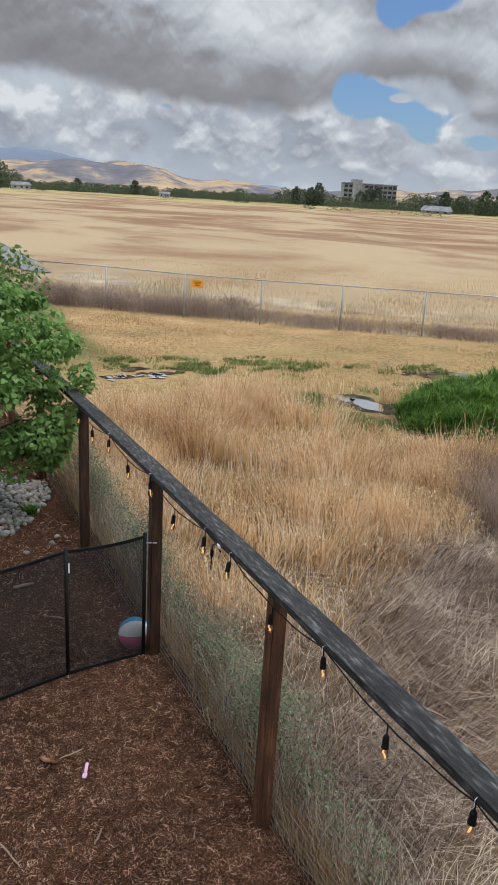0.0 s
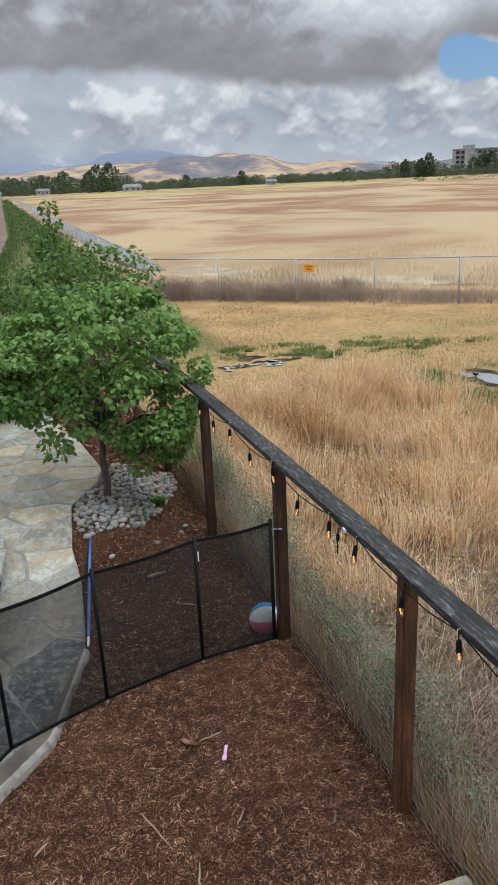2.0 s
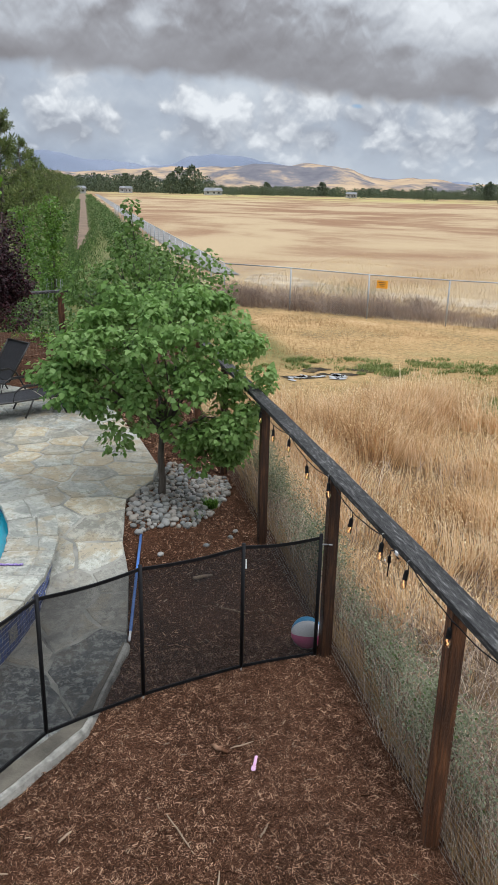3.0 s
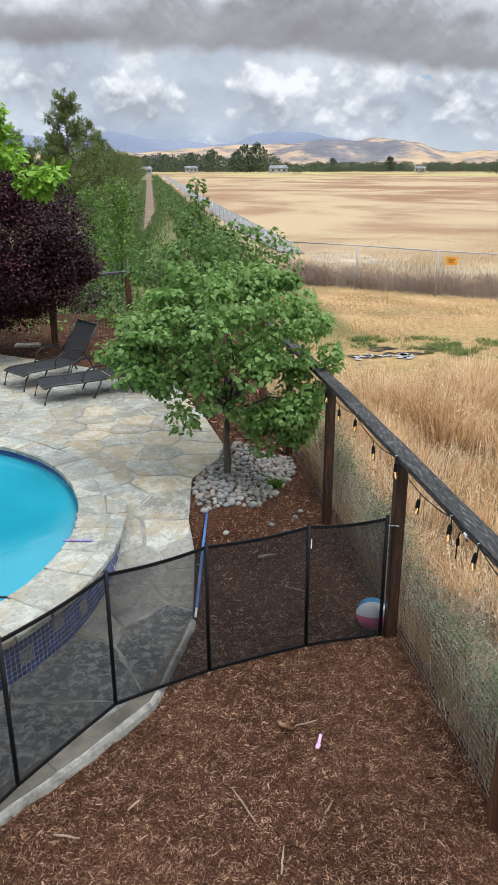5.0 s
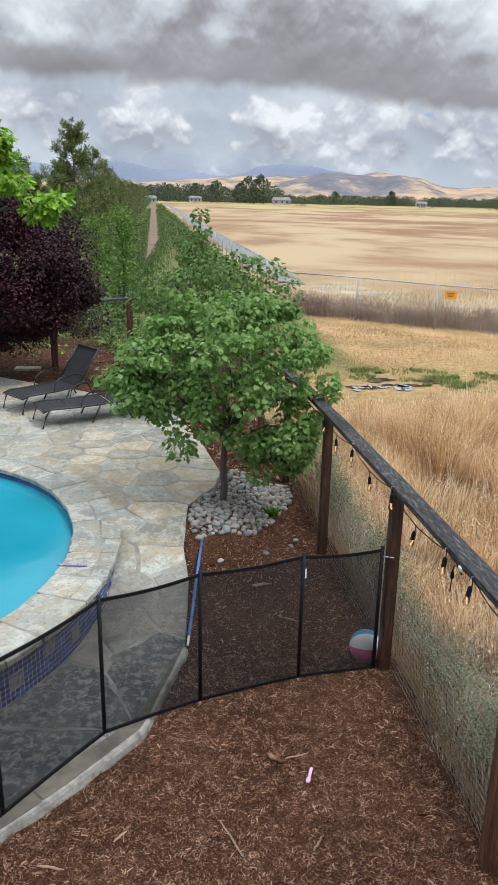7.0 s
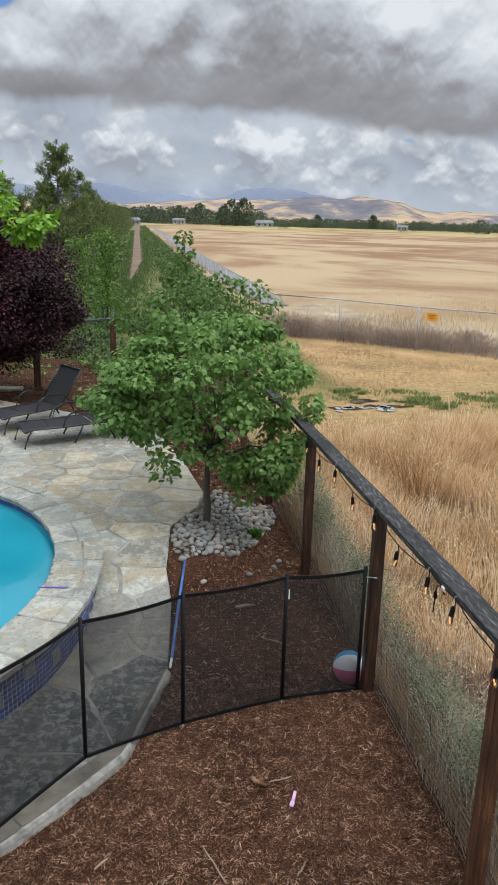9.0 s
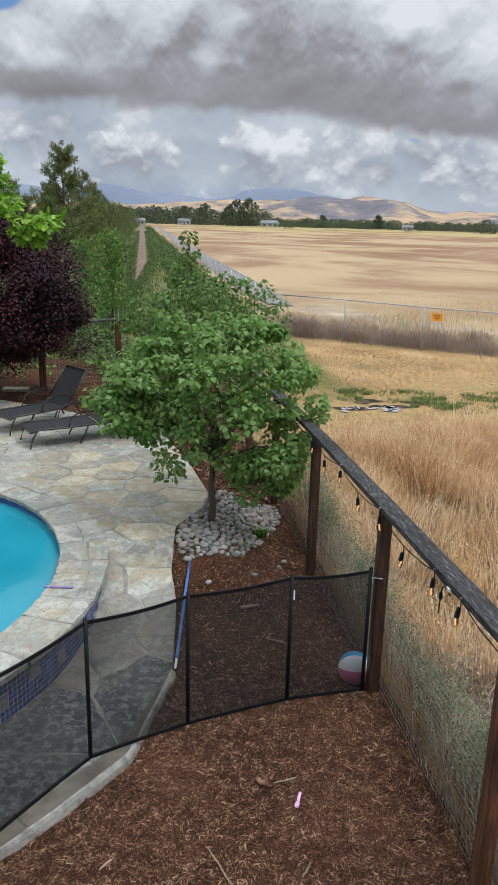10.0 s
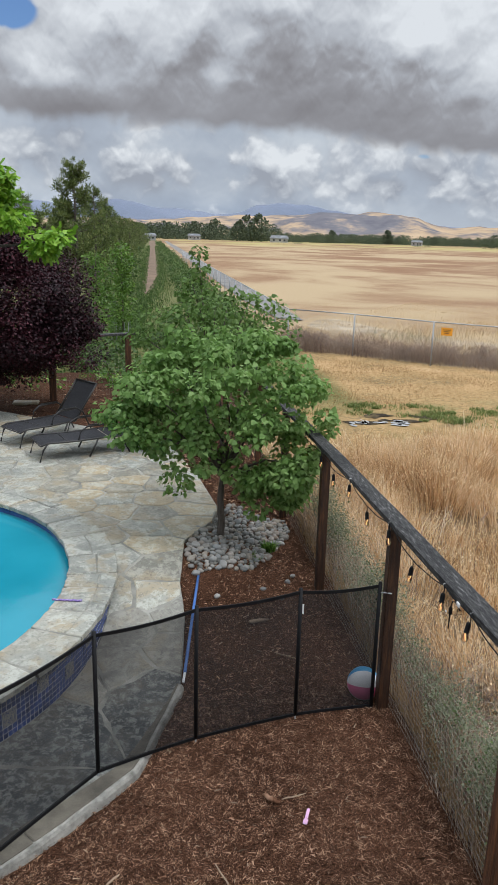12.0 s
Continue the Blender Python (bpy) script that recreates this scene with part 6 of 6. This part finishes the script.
x, y = rng.uniform(9.2, 15.2, 80000), rng.uniform(8.3, 11.5, 80000)
k = mound_z(x, y)
ok = k > 0.12
x, y, k = x[ok], y[ok], k[ok]
v, f = blades(x, y, FIELD - 0.06 + 0.74 * k + (0.11 * np.sin(x * 4.1 + y) * np.sin(y * 5.3 - x * 0.7) + 0.10 * np.sin(x * 9.3 - y * 3.1) * np.sin(y * 10.7 + x * 2.3)) * k, 0.13 + 0.22 * rng.uniform(0, 1, len(x)) ** 3, 0.015, 1.3, (0.5 * np.sin(x * 9 + y * 4), 0.5 * np.cos(y * 10 - x * 3)))
tagged(hang("grass_cover", mesh_of("grass_cover", v, f, L_WILLOW), lush), "", "", "", "stuff")


# ================================================================ grasses
def grass(name, n, sampler, height, width, mat, label, lean=0.35, wind=(0, 0), z=FIELD):
    x, y, h = sampler(n)
    if wind == "lodged":
        w = 1.3 * np.sin(x * 0.9 + 0.6 * y) + 1.5 * np.cos(y * 1.1 - 0.5 * x) + rng.normal(0, 0.5, len(x))
        wind = (1.3 * np.cos(w - 0.6), 1.3 * np.sin(w - 0.6))
    if wind == "tufts":
        w = 2.2 * np.sin(x * 1.7 + 0.4 * y) + 2.0 * np.cos(y * 1.9 - 0.7 * x)
        wind = (0.28 * np.cos(w), 0.28 * np.sin(w))
    v, f = blades(x, y, np.full(len(x), z), h * height, width, lean, wind)
    if z == FIELD:
        v[:, 0] = np.maximum(v[:, 0], rail_x(v[:, 1]) + 0.14)
    return tagged(hang(name, mesh_of(name, v, f, mat)), label, "grass", "", "stuff")


def clumpy(x, y, s, seed):
    """Even unevenness over the plan, from 0 to 1."""
    return 0.5 + 0.25 * (np.sin(x * s + seed) * np.cos(y * s * 1.3 - seed) + np.sin(x * s * 0.47 - y * s * 0.61 + seed * 2) + 0.6 * np.sin(x * s * 2.3 + y * s * 1.9 + seed))


def off_wet(x, y):
    """False over the puddles, their muddy rims and the lush mound."""
    ok = mound_z(x, y) <= 0
    for cx, cy, a, c in ((5.7, 15.55, 1.45, 0.75), (5.6, 14.95, 0.85, 0.45), (6.8, 15.85, 0.9, 0.4), (9.7, 11.6, 0.55, 1.2), (8.35, 12.0, 0.4, 0.35), (14.05, 13.6, 0.5, 0.45), (10.0, 12.4, 0.7, 0.35), (9.25, 10.95, 0.75, 0.7), (8.8, 10.3, 0.5, 0.5)):
        ok &= ((x - cx) / (a * (1 + 0.18 * np.sin(x * 7 + y * 5)))) ** 2 + ((y - cy) / (c * (1 + 0.2 * np.sin(x * 5 - y * 4)))) ** 2 > 1
    return ok


def tall_zone(n):
    x, y = rng.uniform(2.55, 13, n), rng.uniform(-1, 14, n)
    c = clumpy(x, y, 1.5, 1.0)
    upright = smooth01(3.4, 5.4, y - 0.35 * (x - 3)) * smooth01(14.3, 11.2, y + 0.12 * (x - 4))
    ok = (rng.uniform(0, 1, n) < (0.12 + 1.6 * c * c) * upright) & off_wet(x, y)
    low = 0.22 + 0.78 * smooth01(0.55, 1.35, ((x - 11.4) / 3.4) ** 2 + ((y - 8.9) / 2.0) ** 2)
    return x[ok], y[ok], ((0.40 + 0.95 * c) * (0.5 + 0.5 * upright) * low)[ok]


def flat_zone(n):
    x, y = rng.uniform(2.45, 12, n), rng.uniform(-2.5, 9, n)
    down = 1 - smooth01(3.4, 5.8, y - 0.38 * (x - 3))
    c = clumpy(x, y, 2.1, 4.0)
    ok = rng.uniform(0, 1, n) < (0.35 + 0.7 * c) * down + 0.05
    return x[ok], y[ok], 0.6 + 0.5 * c[ok]


def mown_zone(n):
    x, y = rng.uniform(2.6, 24, n), rng.uniform(9.5, 27, n)
    c = clumpy(x, y, 0.9, 2.0)
    lim = 27.4 - (x - 5.62) * 0.78
    ok = (rng.uniform(0, 1, n) < 0.2 + 0.9 * c) & (y < lim) & (y > 11 + 0.1 * np.sin(x * 3)) & off_wet(x, y)
    return x[ok], y[ok], 0.5 + 0.7 * c[ok]


grass("tall_grass", 130000, tall_zone, 0.62, 0.010, G_GOLD, "tall golden dry wild oats outside the yard fence", 0.4, "tufts")
grass("flattened_grass", 60000, flat_zone, 0.62, 0.008, G_FLAT, "grey-brown flattened dry grass outside the yard fence", 0.7, "lodged")
grass("mown_grass", 110000, mown_zone, 0.05, 0.012, G_MOWN, "short mown dry grass before the chain-link fence", 1.3)


def stalks(n):
    """Long pale fallen stalks over the flattened grass."""
    x, y = rng.uniform(2.9, 9.5, n), rng.uniform(-0.5, 6.5, n)
    ok = y - 0.38 * (x - 3) < 4.6
    x, y = x[ok], y[ok]
    a = rng.normal(-0.5, 0.9, len(x))
    d = np.stack([np.cos(a), np.sin(a), rng.uniform(-0.05, 0.3, len(x))], 1)
    p = np.stack([x, y, FIELD + rng.uniform(0.12, 0.34, len(x))], 1)
    return scatter(p, d, unit(len(x)) + np.array((0, 0, 1.5)), rng.uniform(0.25, 0.75, len(x)), SLIM_V * np.array((0.022, 1, 0.4)), SLIM_F)


v, f = stalks(3200)
v[:, 0] = np.maximum(v[:, 0], rail_x(v[:, 1]) + 0.145)
tagged(hang("fallen_stalks", mesh_of("fallen_stalks", v, f, foliage("bleached_stalk", (0.30, 0.22, 0.14), (0.46, 0.36, 0.25), (0.66, 0.56, 0.42), 0.7, 0.3))), "long bleached stalks fallen across the dry grass", "grass", "", "stuff")


def fountains(n):
    """Separate fuller tufts that stand out of the tall grass, their blades leaning outwards."""
    x, y, h = tall_zone(n)
    per = 46
    a, q = rng.uniform(0, 2 * pi, (len(x), per)), rng.uniform(0, 1, (len(x), per))
    out_x, out_y = np.cos(a) * q, np.sin(a) * q
    px = np.clip(x[:, None] + out_x * 0.09, FX + 0.2, None)
    return px.ravel(), (y[:, None] + out_y * 0.09).ravel(), (np.repeat(h, per) * rng.uniform(0.55, 1.15, px.size)), out_x.ravel(), out_y.ravel()


x, y, h, ox, oy = fountains(1500)
v, f = blades(x, y, np.full(len(x), FIELD), 0.72 * h, 0.011, 0.25, (0.5 * ox, 0.5 * oy))
v[:, 0] = np.maximum(v[:, 0], rail_x(v[:, 1]) + 0.14)
tagged(hang("grass_tufts", mesh_of("grass_tufts", v, f, G_GOLD)), "fuller reddish-gold tufts rising from the dry wild oats", "grass", "", "stuff")


def heads(n):
    """Oat spikelets nodding over the tall grass."""
    x, y, h = tall_zone(n)
    z = FIELD + 0.60 * h * rng.uniform(0.7, 1.15, len(x))
    d = unit(len(x)) * np.array((1, 1, 0.4)) + np.array((0.1, 0, -0.6))
    return scatter(np.stack([x, y, z], 1), d, unit(len(x)), rng.uniform(0.016, 0.040, len(x)), SLIM_V * np.array((1.3, 1, 1)), SLIM_F)


v, f = heads(190000)
tagged(hang("oat_heads", mesh_of("oat_heads", v, f, foliage("pale_oat_head", (0.42, 0.26, 0.12), (0.72, 0.53, 0.29), (0.92, 0.78, 0.54), 0.7, 0.4))), "pale nodding seed heads of dry wild oats", "grass", "", "stuff")


def along_chain(n, near, far_, s0=-0.5, s1=26.0):
    s = rng.uniform(s0, s1, n)
    o = rng.uniform(near, far_, n)
    dx, dy = 0.80, -0.60
    return CORNER[0] + dx * s + 0.6 * o, CORNER[1] + dy * s + 0.8 * o, s


def brush_zone(n):
    x, y, s = along_chain(n, -0.35, 1.1)
    c = clumpy(x, y, 1.7, 3.0)
    ok = rng.uniform(0, 1, n) < 0.15 + 0.9 * c
    return x[ok], y[ok], (0.4 + 0.9 * c[ok]) * np.where(s[ok] < 9, 1.6, 0.85)


grass("brush", 16000, brush_zone, 0.42, 0.010, G_BRUSH, "tangled purple-brown dead brush along the chain-link fence", 0.9)


tangle = []
for k in range(120):
    s, o = RD.uniform(-0.5, 22) if k > 45 else RD.uniform(-0.5, 8), RD.uniform(0.1, 0.9)
    r = RD.uniform(0.2, 0.36) * (1.25 if s < 8 else 0.8)
    tangle.append((CORNER[0] + 0.80 * s + 0.6 * o, CORNER[1] - 0.60 * s + 0.8 * o, FIELD + r * 0.75, r))
c = np.repeat(np.array([q[:3] for q in tangle]), 190, axis=0)
r = np.repeat(np.array([q[3] for q in tangle]), 190)
d = unit(len(c))
v, f = scatter(c + d * (r * rng.uniform(0.1, 0.95, len(c)))[:, None], d + 0.6 * unit(len(c)), unit(len(c)), r * rng.uniform(0.4, 0.9, len(c)), SLIM_V * np.array((0.10, 1, 1)), SLIM_F)
tagged(hang("tumbleweed", mesh_of("tumbleweed", v, f, G_BRUSH)), "rounded tangles of dead brush caught along the chain-link fence", "brush", "", "stuff")


def beyond(n):
    s = rng.uniform(-3, 40, n)
    o = 3.4 + 30 * rng.uniform(0, 1, n) ** 1.6
    x, y = CORNER[0] + 0.80 * s + 0.6 * o, CORNER[1] - 0.60 * s + 0.8 * o
    c = clumpy(x, y, 0.8, 6.0)
    ok = rng.uniform(0, 1, n) < 0.25 + 0.9 * c
    fade = np.clip(1.15 - (o[ok] - 3.4) / 26, 0.12, 1)
    return x[ok], y[ok], (0.5 + 0.7 * c[ok]) * fade


grass("field_grass", 70000, beyond, 0.22, 0.012, G_SHORT, "standing dry grass in the field behind the track", 0.4, (0.1, 0))


def strip_zone(n):
    x, y, s = along_chain(n, 1.0, 2.0)
    return x, y, rng.uniform(0.5, 1.1, n)


grass("verge_grass", 12000, strip_zone, 0.3, 0.014, G_SHORT, "dry grass between the wire fence and the track", 0.5)


def weeds(spots):
    def pick(n):
        k = rng.integers(0, len(spots), n)
        q = np.array(spots)[k]
        a, r = rng.uniform(0, 2 * pi, n), np.sqrt(rng.uniform(0, 1, n))
        return q[:, 0] + q[:, 2] * r * np.cos(a), q[:, 1] + q[:, 3] * r * np.sin(a), rng.uniform(0.5, 1.2, n)
    return pick


WET = [(5.5, 16.8, 1.1, 0.4), (7.2, 16.4, 1.0, 0.6), (10.3, 15.6, 1.2, 0.5), (9.2, 16.0, 0.8, 0.4), (8.6, 11.2, 0.6, 0.5), (8.9, 10.4, 0.6, 0.5), (8.4, 10.6, 0.5, 0.5), (8.0, 12.2, 0.6, 0.4), (11.6, 12.6, 1.0, 0.5), (7.4, 11.9, 0.8, 0.4), (7.6, 15.6, 0.6, 0.4), (8.9, 12.4, 0.4, 0.4), (13.0, 14.6, 1.0, 0.3)]
PICKS = []
for x, y, a, c in WET:
    for k in range(14):
        s = RD.uniform(0.08, 0.34)
        PICKS.append((x + RD.gauss(0, a * 0.55), y + RD.gauss(0, c * 0.85), s * 1.3, s))
grass("weeds", 15000, weeds(PICKS), 0.10, 0.016, G_WEED, "low green weeds on the damp ground", 1.4)
spots = []
for y, n, top in ((0.6, 14, 0.4), (1.3, 16, 0.45), (2.5, 46, 0.8), (3.3, 34, 0.7), (4.5, 24, 0.5), (5.5, 44, 0.75), (6.3, 36, 0.65), (7.3, 40, 0.75), (8.3, 40, 0.8)):
    for k in range(n):
        spots.append((FX + 0.30 + RD.uniform(-0.05, 0.1), y + RD.uniform(-0.5, 0.5), FIELD + RD.uniform(0.1, top + 0.15), RD.uniform(0.10, 0.22)))
shrub_mass("fence_weeds", spots, 110, 0.024, G_SAGE, "grey-green weeds growing against the fence wire", "weeds", 1.2)
shrub_mass("fence_weeds", spots[::7], 40, 0.028, L_SHRUB, "green weeds growing against the fence wire", "weeds", 1.2)
grass("dead_brush", 13000, weeds([(8.9, 6.6, 1.1, 0.9), (9.8, 5.9, 1.1, 1.0), (8.0, 5.9, 0.7, 0.6), (7.6, 5.0, 0.5, 0.5)]), 0.75, 0.009, G_BRUSH, "upright purple-brown dead brush in the dry grass", 0.5)
grass("fence_straw", 11000, weeds([(2.58, 0.5, 0.16, 1.5), (2.58, 2.6, 0.16, 1.6), (2.58, 5.2, 0.16, 1.6), (2.6, 7.8, 0.2, 1.6)]), 0.45, 0.006, G_MOWN, "pale straw standing against the fence wire", 0.4)
grass("fence_grass", 9000, weeds([(2.65, 0.5, 0.18, 1.5), (2.65, 2.6, 0.16, 1.6), (2.65, 5.2, 0.18, 1.6), (2.65, 7.8, 0.2, 1.6)]), 0.62, 0.006, G_FLAT, "thin dry stalks along the fence wire", 0.3)
grass("lane_grass", 500, weeds([(5.6, 29, 0.6, 2), (5.8, 33, 0.6, 4), (10.6, 30.5, 1.6, 0.8), (12.0, 29.2, 1.4, 0.8), (11.3, 29.8, 1.6, 0.8), (16.8, 25.3, 0.5, 0.4)]), 0.5, 0.008, G_SAGE, "taller green stalks in the dry grass", 0.3)
def path_sides(n):
    y = 27 * 9 ** rng.uniform(0, 1, n)
    side = rng.uniform(0, 1, n) < 0.5
    mid_ = np.interp(y, [20, 48, 74, 160, 266], [-0.55, 0.1, 0.78, 1.55, 2.3])
    half = np.interp(y, [20, 42, 48, 74, 266], [-0.3, -0.3, -0.1, 0.40, 0.65])
    x = np.where(side, mid_ - half - rng.gamma(2.0, 0.35, n), mid_ + half + rng.gamma(2.0, 0.4, n))
    return x, y, rng.uniform(0.4, 1.2, n)


v, f = blades(*(lambda q: (q[0], q[1], np.full(len(q[0]), FIELD), 0.28 * q[2]))(path_sides(24000)), 0.024, 0.9)
tagged(hang("path_weeds", mesh_of("path_weeds", v, f, L_SHRUB)), "rank green weeds along both sides of the dirt path", "weeds", "", "stuff")
M_TUSS = L_WILLOW
grass("bed_weeds", 900, weeds([(1.5, 7.2, 0.12, 0.1), (1.35, 6.95, 0.12, 0.1), (1.8, 7.6, 0.08, 0.08)]), 0.12, 0.012, M_TUSS, "small green weeds between the river stones", 1.0, (0, 0), 0.12)
